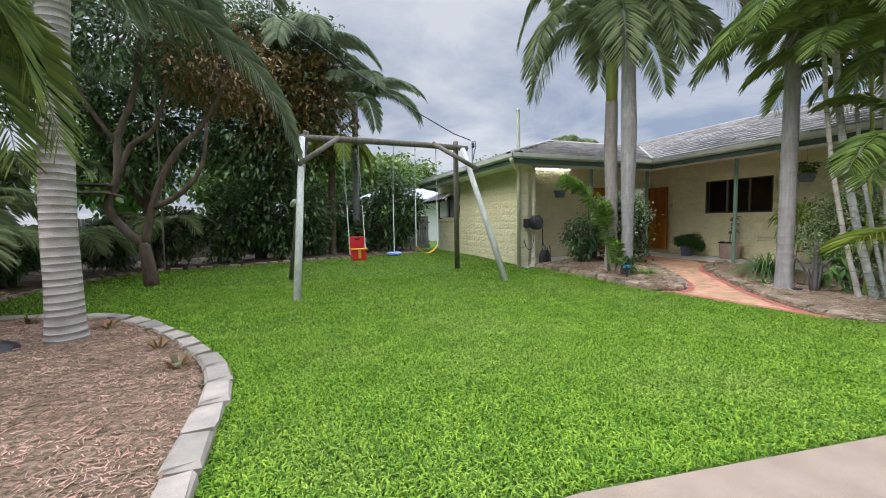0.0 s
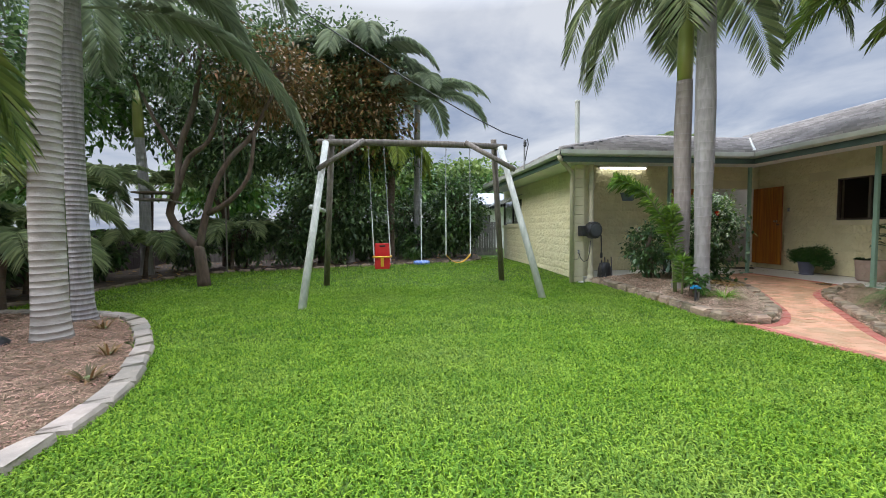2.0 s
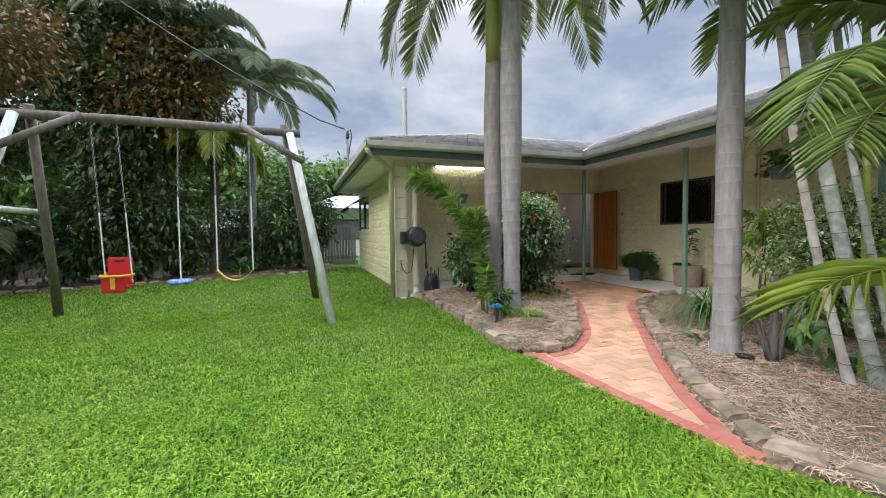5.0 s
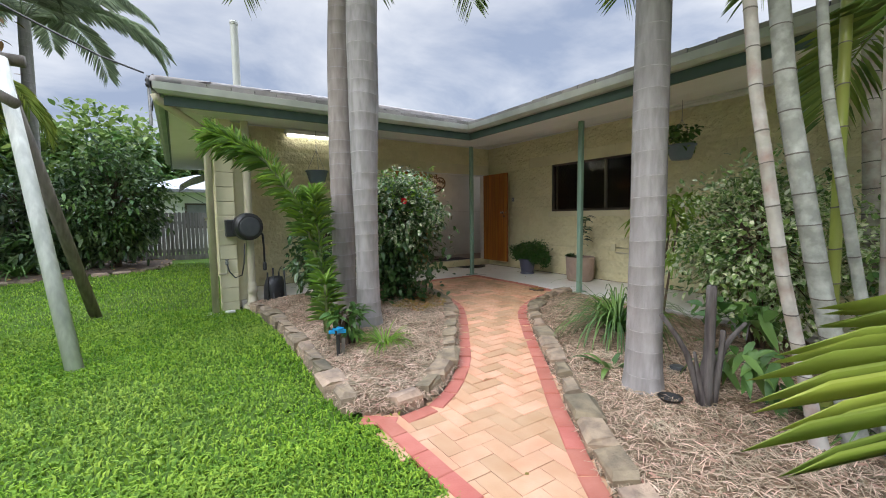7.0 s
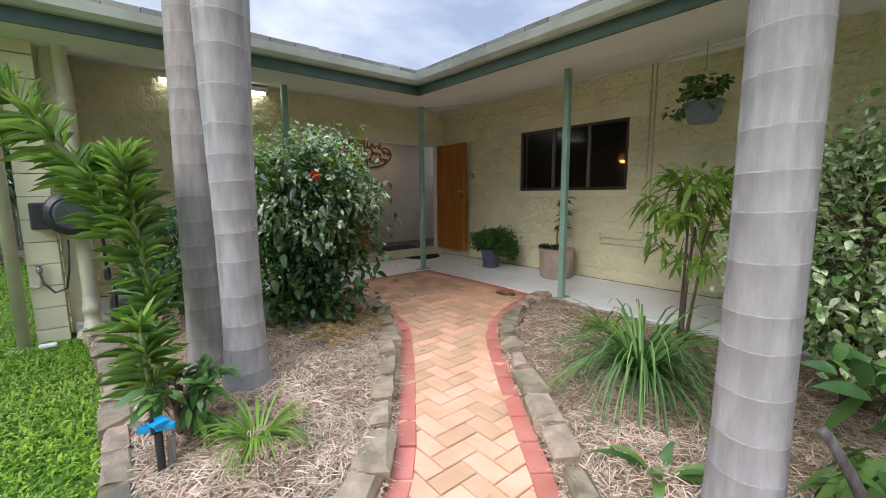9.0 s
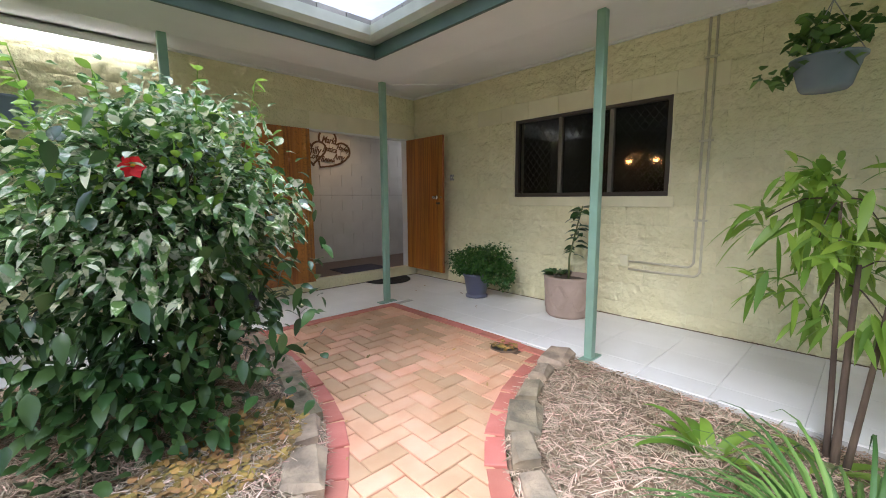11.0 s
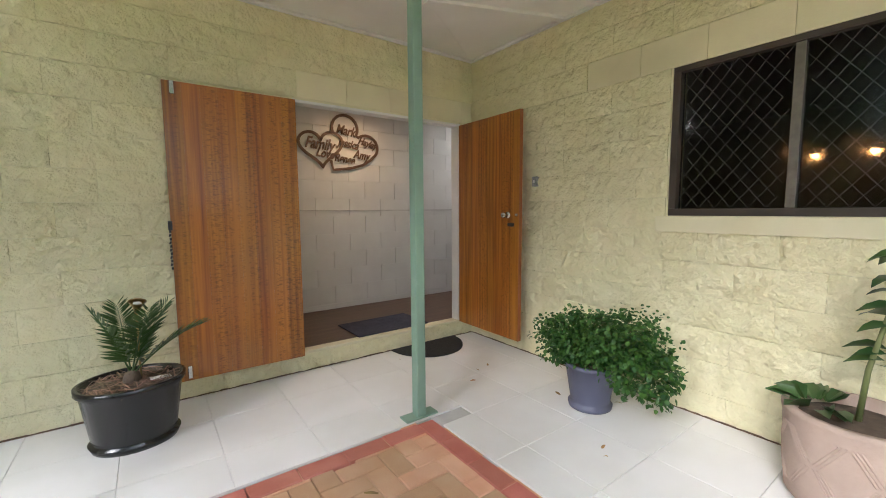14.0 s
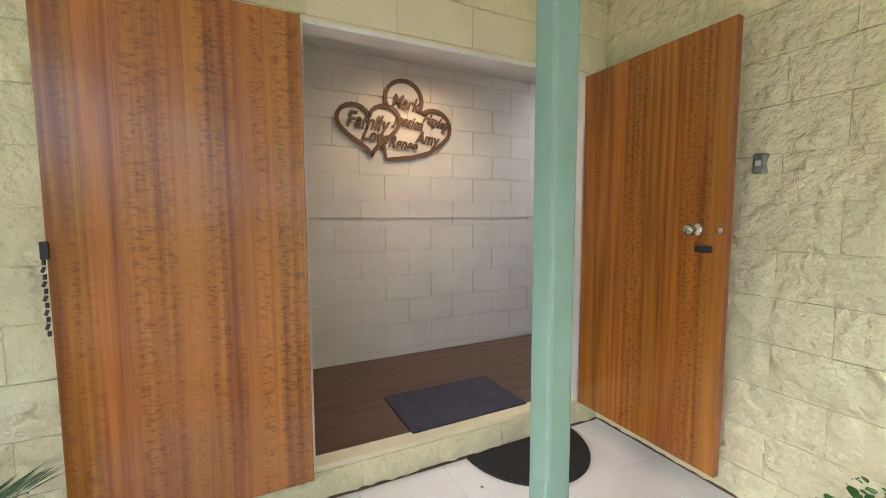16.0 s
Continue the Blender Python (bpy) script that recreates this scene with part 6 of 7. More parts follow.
def strap_plant(name, label, at, count, length, width, m, rng, up=0.9, droop=1.3, cat="plant"):
    """A tuft of arching strap leaves."""
    p = thing(name, label, cat, at=at)
    pairs = []
    for i in range(count):
        a = rng.uniform(0, 2 * math.pi)
        pts, ways = rachis_line((0.03 * math.cos(a), 0.03 * math.sin(a), -0.01), (math.cos(a), math.sin(a), up * rng.uniform(0.6, 2.4)), length * rng.uniform(0.6, 1.1), droop * rng.uniform(0.7, 1.5), 7)
        side = unit(np.cross(ways, [0, 0, 1.0]))
        w = width * np.array([0.7, 1, 1, 0.95, 0.85, 0.65, 0.4, 0.05])[:, None] / 2
        ring = np.stack([pts + side * w, pts - np.cross(side, ways) * w * 0.25, pts - side * w], 1).reshape(-1, 3)
        q = [(k * 3 + j, k * 3 + j + 1, k * 3 + 3 + j + 1, k * 3 + 3 + j) for k in range(7) for j in range(2)]
        pairs.append((ring, np.array(q)))
    v, q = gather(*pairs)
    np_mesh("foliage", v, q, m, p)
    part("crown_base", lathe([(0.0, 0.03), (0.03, 0.02), (0.045, -0.02)], 10), M_STEM, p)
    return p


strap_plant("strappy_lily", "arching dark green strap-leaved lily clump in mulch", (8.92, 5.22, top_r(8.92, 5.22)), 230, 0.98, 0.016, M_LEAFMID, R, 1.2, 2.4)
strap_plant("strappy_lily", "strap-leaved clump beside the cane palms", (8.35, 3.2, top_r(8.35, 3.2)), 50, 0.55, 0.016, M_LEAFMID, R, 1.2, 1.8)
strap_plant("spider_plant", "yellow-green grassy tuft in dry straw", (6.70, 6.10, top_l(6.7, 6.1)), 90, 0.34, 0.013, M_LEAFBRIGHT, R, 0.8, 1.6)
strap_plant("bromeliad", "bright green bromeliad rosette in the mulch", (9.55, 5.75, top_r(9.55, 5.75)), 11, 0.34, 0.065, M_LEAFBRIGHT, R, 0.7, 0.9)
strap_plant("bromeliad", "small bright green bromeliad near the slab", (9.86, 5.35, top_r(9.86, 5.35)), 9, 0.25, 0.05, M_LEAFBRIGHT, R, 0.7, 0.9)
strap_plant("bromeliad", "green rosette plant near the dead croton stump", (8.1, 4.75, top_r(8.1, 4.75)), 9, 0.3, 0.05, M_LEAFMID, R, 0.7, 1.1)
for x, y in ((-1.28, 4.86), (-0.95, 4.1), (-2.1, 6.05), (-3.2, 6.8)):
    strap_plant("bronze_bromeliad", "small reddish bronze bromeliad in the mulch", (x, y, top_s(x, y)), 22, 0.2, 0.022, M_LEAFBRONZE, R, 0.8, 0.7)
strap_plant("spider_plant", "green tuft behind the swing", (2.3, 14.9, gz(2.3, 14.9)), 80, 0.9, 0.04, M_LEAFMID, R, 1.1, 1.6)

# dracaena by the twin palms: leaning stems thick with leaves
drc = thing("dracaena", "leaning dracaena stems thick with bright green pointed leaves", "plant", at=(6.36, 6.75, ZL(6.36, 6.75)))
o = np.array(drc.location)
for line in ([(6.38, 6.8, 0.2), (6.33, 6.82, 0.9), (6.2, 6.86, 1.45), (5.93, 6.95, 1.88), (5.68, 7.04, 2.06), (5.5, 7.1, 2.14)], [(6.38, 6.76, 0.2), (6.37, 6.78, 0.8), (6.33, 6.81, 1.3), (6.304, 6.823, 1.6)], [(6.33, 6.55, 0.2), (6.31, 6.51, 0.5), (6.296, 6.487, 0.78)]):
    pts = np.array(line) - o
    s = np.linspace(0, 1, 60)
    seg_ = np.linspace(0, 1, len(pts))
    fine = np.stack([np.interp(s, seg_, pts[:, k]) for k in range(3)], 1)
    part("stem", tube(fine[::6], 0.018, 8), M_STEM, drc, "", True)
    n = int(105 * np.linalg.norm(np.diff(fine, axis=0), axis=1).sum())
    t = R.uniform(0.28, 1.0, n)
    pos = np.stack([np.interp(t, s, fine[:, k]) for k in range(3)], 1)
    d = unit(np.stack([np.interp(t, s, np.gradient(fine[:, k])) for k in range(3)], 1))
    a = R.uniform(0, 2 * math.pi, n)
    e1 = unit(np.cross(d, [0.3, 0.8, 0.2])); e2 = np.cross(d, e1)
    way = (np.cos(a)[:, None] * e1 + np.sin(a)[:, None] * e2) + d * 0.75
    v, q = leaves(pos, way, 0.23 * R.uniform(0.7, 1.15, n), 0.11, 0.35, 0.3, R)
    young = t > 0.8
    np_mesh("foliage", v, q, M_DRAC, drc)
    v, q = leaves(pos + R.normal(0, 0.005, pos.shape), way + R.normal(0, 0.3, way.shape), 0.21, 0.085, 0.2, 0.3, R)
    np_mesh("young_foliage", v, q, M_LEAFBRIGHT, drc)
    m = int(n * 0.25)
    tip = R.uniform(0.9, 1.0, m)
    pos = np.stack([np.interp(tip, s, fine[:, k]) for k in range(3)], 1)
    a = R.uniform(0, 2 * math.pi, m)
    way = (np.cos(a)[:, None] * e1[:1] + np.sin(a)[:, None] * e2[:1]) + d[:1] * 0.9 + np.array([0, 0, 0.3])
    v, q = leaves(pos, way, 0.19 * R.uniform(0.7, 1.1, m), 0.13, 0.15, 0.3, R)
    np_mesh("young_foliage", v, q, M_LEAFBRIGHT, drc)
shrub("green_shrub", "glossy low shrub behind the dracaena", (6.75, 8.1, 0.25), (0.42, 0.5, 1.3), 1500, 0.09, M_LEAFGLOSS, R)
shrub("green_shrub", "small bright weed by the sprinkler", (6.45, 6.42, 0.2), (0.2, 0.2, 0.35), 120, 0.12, M_LEAFMID, R, width=0.4)
# dead croton stump
limb_tree("dead_stump", "grey dead branching stump in the mulch", "stump",
          [([(8.08, 4.02, 0.06), (8.08, 4.02, 0.25), (8.09, 4.0, 0.42)], 0.055, 0.036), ([(8.06, 4.0, 0.06), (8.07, 4.0, 0.5), (8.05, 3.99, 0.88)], 0.036, 0.03), ([(8.04, 4.03, 0.1), (7.98, 4.1, 0.42), (7.84, 4.2, 0.68)], 0.024, 0.014), ([(8.11, 4.0, 0.1), (8.16, 3.95, 0.45), (8.29, 3.88, 0.62)], 0.024, 0.012), ([(8.11, 3.98, 0.06), (8.13, 3.96, 0.35), (8.14, 3.95, 0.58)], 0.022, 0.016), ([(8.04, 4.0, 0.06), (8.00, 4.02, 0.25), (7.94, 4.03, 0.45)], 0.02, 0.009)],
          [((8.49, 3.95, 0.4), (0.45, 0.4, 0.35), 130, M_LEAFMID)], 0.2, M_LEAFMID, R, M_STUMP, width=0.35, droop=0.5)
dish = thing("shallow_dish", "small black plastic dish lying on the mulch", "dish", at=(7.93, 4.17, top_r(7.93, 4.17) + 0.012))
part("bowl", lathe([(0.0, 0.0), (0.055, 0.0), (0.075, 0.03), (0.078, 0.032), (0.07, 0.028), (0.05, 0.008), (0.0, 0.006)], 24), M_BLACK, dish, "", True)

# crooked tree on the lawn
B = (-2.82, 10.5, 0.0)
limb_tree("crooked_tree", "crooked multi-stemmed tree with bark-brown limbs on the lawn", "tree",
          [([B, (-2.86, 10.5, 0.5), (-2.92, 10.5, 0.95)], 0.15, 0.11), ([(-2.92, 10.5, 0.9), (-3.2, 10.48, 1.2), (-3.5, 10.46, 1.7), (-3.3, 10.46, 2.3), (-3.25, 10.5, 3.2), (-2.9, 10.5, 4.2), (-2.7, 10.5, 5.6)], 0.10, 0.05),
           ([(-2.9, 10.5, 0.9), (-2.75, 10.5, 1.6), (-2.55, 10.55, 2.3), (-2.2, 10.6, 3.0), (-1.7, 10.7, 3.6), (-1.2, 10.7, 4.6)], 0.09, 0.04), ([(-3.3, 10.46, 2.3), (-3.05, 10.5, 3.0), (-2.6, 10.5, 3.4), (-2.3, 10.5, 4.4)], 0.07, 0.035),
           ([(-2.7, 10.5, 1.7), (-2.2, 10.5, 2.0), (-1.75, 10.5, 2.6), (-1.6, 10.5, 3.6)], 0.07, 0.035), ([(-3.25, 10.5, 3.0), (-3.7, 10.4, 3.8), (-4.1, 10.4, 4.8)], 0.05, 0.025)],
          [((-2.9, 10.6, 5.6), (1.9, 1.7, 1.2), 4200, M_LEAFDARK), ((-1.5, 10.9, 5.0), (1.6, 1.5, 1.3), 3200, M_LEAFBRONZE), ((-4.2, 10.5, 5.4), (1.3, 1.3, 0.9), 1800, M_LEAFDARK)], 0.13, M_LEAFDARK, R)
feeder = thing("bird_feeder", "weathered wooden tray fixed to the crooked tree", "feeder", at=(-3.72, 10.3, 1.98))
part("tray", box(-0.32, -0.2, 0, 0.32, 0.2, 0.05, 0.01), M_LOG, feeder)
part("roof_board", box(-0.36, -0.24, 0.16, 0.36, 0.24, 0.2, 0.01), M_BARK, feeder)
for x in (-0.28, 0.28):
    part("support", tube([(x, 0.1, 0.04), (x, 0.1, 0.17)], 0.015, 6), M_LOG, feeder)
part("arm", tube([(0.3, 0.1, 0.02), (0.5, 0.18, -0.05)], 0.03, 8), M_LOG, feeder)

# dense trees behind the swing
limb_tree("copper_tree", "big dense dark tree with coppery leaves behind the swing", "tree",
          [([(-0.9, 15.3, 0.1), (-0.9, 15.3, 1.6), (-0.7, 15.2, 3.2), (-0.4, 15.2, 5.0)], 0.2, 0.09), ([(-0.85, 15.3, 2.0), (0.2, 15.1, 3.4), (1.0, 15.0, 4.8)], 0.11, 0.04), ([(-0.8, 15.3, 2.4), (-1.8, 15.2, 3.6), (-2.4, 15.2, 5.0)], 0.11, 0.04)],
          [((-0.4, 14.8, 4.7), (2.4, 1.4, 2.6), 11000, M_LEAFDARK), ((0.4, 14.5, 5.2), (1.9, 1.2, 1.9), 7500, M_LEAFBRONZE), ((-1.9, 14.9, 6.7), (2.4, 1.3, 2.1), 8000, M_LEAFDARK), ((0.2, 14.9, 7.0), (1.9, 1.2, 1.6), 5000, M_LEAFDARK), ((-0.2, 14.9, 2.0), (2.0, 0.9, 1.5), 5500, M_LEAFDARK)], 0.17, M_LEAFDARK, R)
limb_tree("dark_tree", "dark leafy tree at the back of the garden", "tree",
          [([(-4.0, 14.9, 0.1), (-4.0, 14.9, 2.0), (-3.8, 14.8, 4.0)], 0.16, 0.07), ([(-4.0, 14.9, 1.8), (-4.8, 14.8, 3.4), (-5.2, 14.8, 4.6)], 0.09, 0.04)],
          [((-3.6, 14.9, 4.6), (1.9, 1.4, 2.2), 6500, M_LEAFDARK), ((-5.6, 14.6, 5.0), (1.6, 1.4, 1.6), 2600, M_LEAFDARK)], 0.17, M_LEAFDARK, R)
limb_tree("round_tree", "rounded dark green bushy tree near the back fence", "tree",
          [([(3.9, 15.6, 0.12), (3.9, 15.6, 0.9), (3.9, 15.6, 2.2)], 0.08, 0.04)], [((3.9, 15.5, 1.75), (1.15, 0.95, 1.6), 6500, M_LEAFDARK), ((3.9, 15.45, 1.9), (1.15, 0.95, 1.5), 1500, M_LEAFMID)], 0.15, M_LEAFDARK, R)
for i, (x, y, h, rx, n) in enumerate(((-3.3, 14.7, 1.9, 0.9, 2200), (-1.7, 14.9, 2.1, 1.0, 2600), (-0.3, 14.9, 1.8, 0.8, 2200), (0.8, 15.2, 1.5, 0.7, 1500), (2.7, 15.5, 1.3, 0.8, 1500), (-4.6, 13.8, 1.6, 0.8, 1600), (-5.6, 11.0, 1.3, 0.8, 1300), (-6.0, 8.6, 1.6, 0.9, 1700), (2.1, 16.5, 2.8, 1.0, 2400))):
    shrub("dark_shrub", "dark green broad-leaved garden shrub under the trees", (x, y, 0.05), (rx, 0.7, h), n, 0.17, M_LEAFDARK, R, (n // 6, M_LEAFMID), width=0.42)
# side garden of feathery palms and shrubs
for x, y, z, n, l in ((-5.6, 9.3, 1.5, 9, 2.0), (-6.0, 6.9, 1.8, 9, 2.2), (-6.3, 11.4, 2.2, 9, 2.2), (-4.6, 7.6, 1.0, 8, 1.5), (-6.2, 14.6, 2.6, 9, 2.4), (-3.6, 14.2, 1.2, 9, 1.7), (-5.3, 4.6, 1.6, 9, 2.0), (-4.9, 11.9, 0.9, 8, 1.4)):
    palm("understory_palm", "feathery green understory palm in the side garden", [(x, y, 0.05), (x + 0.03, y, z * 0.5), (x + 0.08, y + 0.03, z)], 0.05, 0.04, R, M_BARK, M_RINGDARK, 0.1, 0.02,
         fronds=ring_of_fronds((x + 0.08, y + 0.03, z), n, l, 1.8, R, up=0.9, leaf=0.5, width=0.030, count=45, hang=0.4), frond_mat=M_FROND)
limb_tree("side_tree", "open leafy tree over the side fence", "tree",
          [([(-6.4, 8.0, 0.05), (-6.4, 8.0, 2.0), (-6.2, 8.1, 4.4)], 0.12, 0.05), ([(-6.4, 8.0, 2.0), (-5.8, 8.4, 3.4), (-5.3, 8.6, 4.6)], 0.06, 0.03)],
          [((-6.0, 8.2, 4.6), (1.9, 1.8, 1.7), 3400, M_LEAFDARK), ((-5.6, 7.2, 2.8), (1.2, 1.2, 1.0), 1500, M_LEAFMID)], 0.15, M_LEAFDARK, R)
limb_tree("side_tree", "lacy leafy tree behind the side fence", "tree",
          [([(-8.2, 13.0, 0.05), (-8.2, 13.0, 3.0), (-8.0, 13.0, 5.4)], 0.16, 0.06)],
          [((-8.0, 13.0, 5.4), (2.6, 2.4, 2.0), 5200, M_LEAFMID), ((-7.6, 12.2, 2.6), (1.6, 1.4, 1.1), 1500, M_LEAFMID)], 0.2, M_LEAFMID, R)
hang_rope = thing("hanging_rope", "thin grey rope hanging from the crooked tree", "rope", at=(-3.0, 12.3, 0.15))
part("rope", tube([(0, 0, 0.0), (0.01, 0, 1.6), (0.02, 0, 3.4), (0.04, -0.2, 4.6)], 0.02, 8), M_LOG, hang_rope)

# far trees past the fences
far = [(2.0, 30.0, 7.2, 3.2), (6.5, 32.0, 6.8, 3.4), (-3.0, 31.0, 7.0, 3.4), (10.5, 36.0, 7.2, 3.6), (-9.0, 28.0, 7.6, 3.6), (-16.0, 20.0, 7.5, 3.8), (-17.0, 12.0, 7.0, 3.6), (20.0, 40.0, 8.0, 3.6), (-16.0, 3.0, 7.0, 3.6)]
for x, y, h, r in far:
    limb_tree("far_tree", "light green leafy tree beyond the fence", "tree", [([(x, y, 0.1), (x, y, h * 0.35), (x + 0.2, y, h * 0.6)], 0.22, 0.12), ([(x, y, h * 0.3), (x + r * 0.5, y, h * 0.6)], 0.1, 0.05)],
              [((x, y, h * 0.66), (r, r * 0.8, h * 0.36), 2600, M_FARLEAF), ((x + 0.4, y - 0.5, h * 0.55), (r * 0.9, r * 0.7, h * 0.3), 1500, M_LEAFMID)], 0.42, M_FARLEAF, R, width=0.6)
# greenery across the drive and behind the walk, closing the garden
for x, y in ((-5.0, -9.0), (0.0, -10.0), (5.0, -10.0), (10.0, -9.0)):
    shrub("drive_shrub", "green garden shrub across the driveway", (x, y, 0.0), (1.8, 1.2, 2.6), 2200, 0.2, M_LEAFMID, R)

# ---- pot plants ----
def pot(name, label, at, profile, m, soil_r, soil_z, scale=(1, 1, 1)):
    p = thing(name, label, "plant pot", at=at)
    part("pot", move(lathe(profile, 32), Matrix.Diagonal((*scale, 1))), m, p, "", True)
    part("soil", move(lathe([(0.0, soil_z + 0.015), (soil_r * 0.6, soil_z + 0.01), (soil_r, soil_z)], 24), Matrix.Diagonal((*scale, 1))), M_SOIL, p, "dark potting soil")
    return p


sp_ = pot("stone_pot", "pinkish stone pot with woven relief holding a young plant", (11.17, 7.46, PATIO_Z), [(0.0, 0.0), (0.2, 0.0), (0.225, 0.03), (0.238, 0.2), (0.245, 0.36), (0.252, 0.40), (0.252, 0.42), (0.225, 0.425), (0.215, 0.38), (0.0, 0.36)], M_TERRA, 0.216, 0.375)
rr = random.Random(2)
for i in range(13):
    # woven relief: short raised bands leaning to and fro
    a = 2 * math.pi * i / 13
    for row in range(2):
        lean = 0.16 if (i + row) % 2 else -0.16
        bm = bmesh.new()
        for k in range(3):
            z0 = 0.09 + row * 0.14
            pts = [((0.2245 + 0.05 * (z0 + t * 0.1)) * math.cos(a + lean * (t - 0.5) * 2 + k * 0.06), (0.2245 + 0.05 * (z0 + t * 0.1)) * math.sin(a + lean * (t - 0.5) * 2 + k * 0.06), z0 + t * 0.12) for t in (0, 0.33, 0.66, 1)]
            tube(pts, 0.007, 5, bm)
        part("relief_band", bm, M_TERRA, sp_)
pl = thing("potted_sapling", "young broad-leaved plant with dark glossy leaves", "plant", at=(11.17, 7.46, PATIO_Z + 0.37))
part("stem", tube([(0, 0, 0), (-0.03, -0.02, 0.25), (0.0, -0.06, 0.5), (0.02, -0.12, 0.78)], [0.012, 0.01, 0.008, 0.005], 8), M_STEM, pl, "", True)
n = 34
t = R.uniform(0.3, 1.0, n)
pos = np.stack([0.02 * t - 0.01, -0.02 - 0.1 * t, 0.78 * t], 1)
a = R.uniform(0, 6.28, n)
V, Q = leaves_fine(pos, np.stack([np.cos(a), np.sin(a), 0.35 * np.ones(n)], 1), 0.15 * R.uniform(0.7, 1.2, n), 0.5, 0.55, 0.2, R)
np_mesh("foliage", V, Q, M_LEAFGLOSS, pl)
n = 14
a = R.uniform(0, 6.28, n)
V, Q = leaves(np.stack([0.06 * np.cos(a), 0.12 + 0.06 * np.sin(a), np.full(n, 0.04)], 1), np.stack([np.cos(a), np.sin(a), 0.6 * np.ones(n)], 1), 0.16, 0.5, 0.4, 0.2, R)
np_mesh("low_foliage", V, Q, M_LEAFGLOSS, pl)

pot("blue_pot", "slate-blue plastic pot with a black saucer on the tiles", (11.08, 8.68, PATIO_Z), [(0.0, 0.0), (0.135, 0.0), (0.14, 0.025), (0.12, 0.03), (0.125, 0.05), (0.16, 0.27), (0.175, 0.275), (0.175, 0.30), (0.155, 0.30), (0.15, 0.26), (0, 0.25)], M_BLUEPOT, 0.15, 0.265)
limb_tree("geranium_plant", "bushy ruffled green geranium spilling over its pot", "plant",
          [([(11.08, 8.68, 0.44), (11.06, 8.65, 0.55), (11.1, 8.6, 0.66)], 0.014, 0.007), ([(11.08, 8.68, 0.44), (11.05, 8.85, 0.58), (11.02, 8.95, 0.6)], 0.012, 0.006), ([(11.08, 8.66, 0.44), (11.08, 8.45, 0.5), (11.12, 8.25, 0.48)], 0.012, 0.006)],
          [((11.05, 8.82, 0.62), (0.22, 0.24, 0.18), 2100, M_LEAFRUFF), ((11.08, 8.5, 0.66), (0.23, 0.28, 0.23), 3000, M_LEAFRUFF), ((11.1, 8.3, 0.5), (0.2, 0.18, 0.18), 1300, M_LEAFRUFF), ((11.1, 8.6, 0.7), (0.17, 0.22, 0.2), 500, M_LEAFMID)], 0.027, M_LEAFRUFF, R, M_STEM, width=0.95, fine=True)
bp = pot("black_tub", "oval black plastic tub with mulch and a seedling", (8.66, 9.98, PATIO_Z), [(0.0, 0.0), (0.2, 0.0), (0.215, 0.035), (0.19, 0.035), (0.2, 0.06), (0.235, 0.31), (0.255, 0.33), (0.255, 0.36), (0.235, 0.36), (0.225, 0.32), (0, 0.31)], M_TUB, 0.226, 0.325, (1.0, 0.85, 1))
part("plant_tag", move(box(-0.05, -0.016, 0, 0.05, 0.016, 0.004), pose(0.13, -0.04, 0.345, 8, 5, 15)), M_WHITE, bp, "white plant tag")
cy = thing("cycad", "young cycad with stiff dark green feather leaves", "plant", at=(8.66, 9.98, PATIO_Z + 0.33))
part("bulb", lathe([(0, 0.08), (0.035, 0.06), (0.045, 0.02), (0.03, -0.01)], 12), M_BARK, cy, "", True)
for w, l in (((0.75, -0.3, 0.85), 0.46), ((-0.4, -0.15, 1.4), 0.42), ((0.3, -0.4, 1.5), 0.42), ((-0.15, 0.3, 1.6), 0.40), ((0.5, 0.2, 1.3), 0.42)):
    V, Q = frond_arrays((0, 0, 0.05), w, l, 0.5, R, leaf=0.16, width=0.014, count=29, hang=0.05, start=0.2, splay=0.85, thick=0.006)
    V1, Q1 = leaves([(0, 0, 0)], [(1, 0, 0)], [0.1], 0.1, 0.05, 0.25, np.random.default_rng(3), facing=np.array([(0, 0, 1.0)]))
    nv, nq = len(V1), len(Q1)
    b, c = len(V) - 58 * nv, len(Q) - 58 * nq
    stalk = np_mesh("frond", V[:b], Q[:c], M_LEAFGLOSS, cy)
    for half in range(2):
        hv = V[b + half * 29 * nv: b + (half + 1) * 29 * nv]
        hq = Q[c + half * 29 * nq: c + (half + 1) * 29 * nq] - (b + half * 29 * nv)
        for k in range(29):
            mine = hq[(hq // nv == k).all(1)] - k * nv
            np_mesh("leaflet", hv[k * nv:(k + 1) * nv], mine, M_LEAFGLOSS, stalk)
lamp = thing("garden_light", "brass flower-shaped garden light staked in the tub", "garden light", at=(8.70, 10.02, PATIO_Z + 0.33))
hz = 0.885 - PATIO_Z - 0.33
part("shade", move(lathe([(0.006, 0.0), (0.012, 0.03), (0.022, 0.06), (0.042, 0.09), (0.044, 0.092), (0.02, 0.064), (0.008, 0.03)], 20), pose(0, 0, hz, 14, 6, 0)), M_BRASS, lamp, "", True)
part("lens", move(lathe([(0.0, 0.088), (0.02, 0.082), (0.022, 0.07), (0.0, 0.066)], 14), pose(0, 0, hz, 14, 6, 0)), M_WHITE, lamp, "", True)
part("stake", tube([(0, 0, -0.02), (0.0, 0.0, 0.2), (0, 0, hz + 0.004)], 0.006, 8), M_BRASS, lamp, "", True)


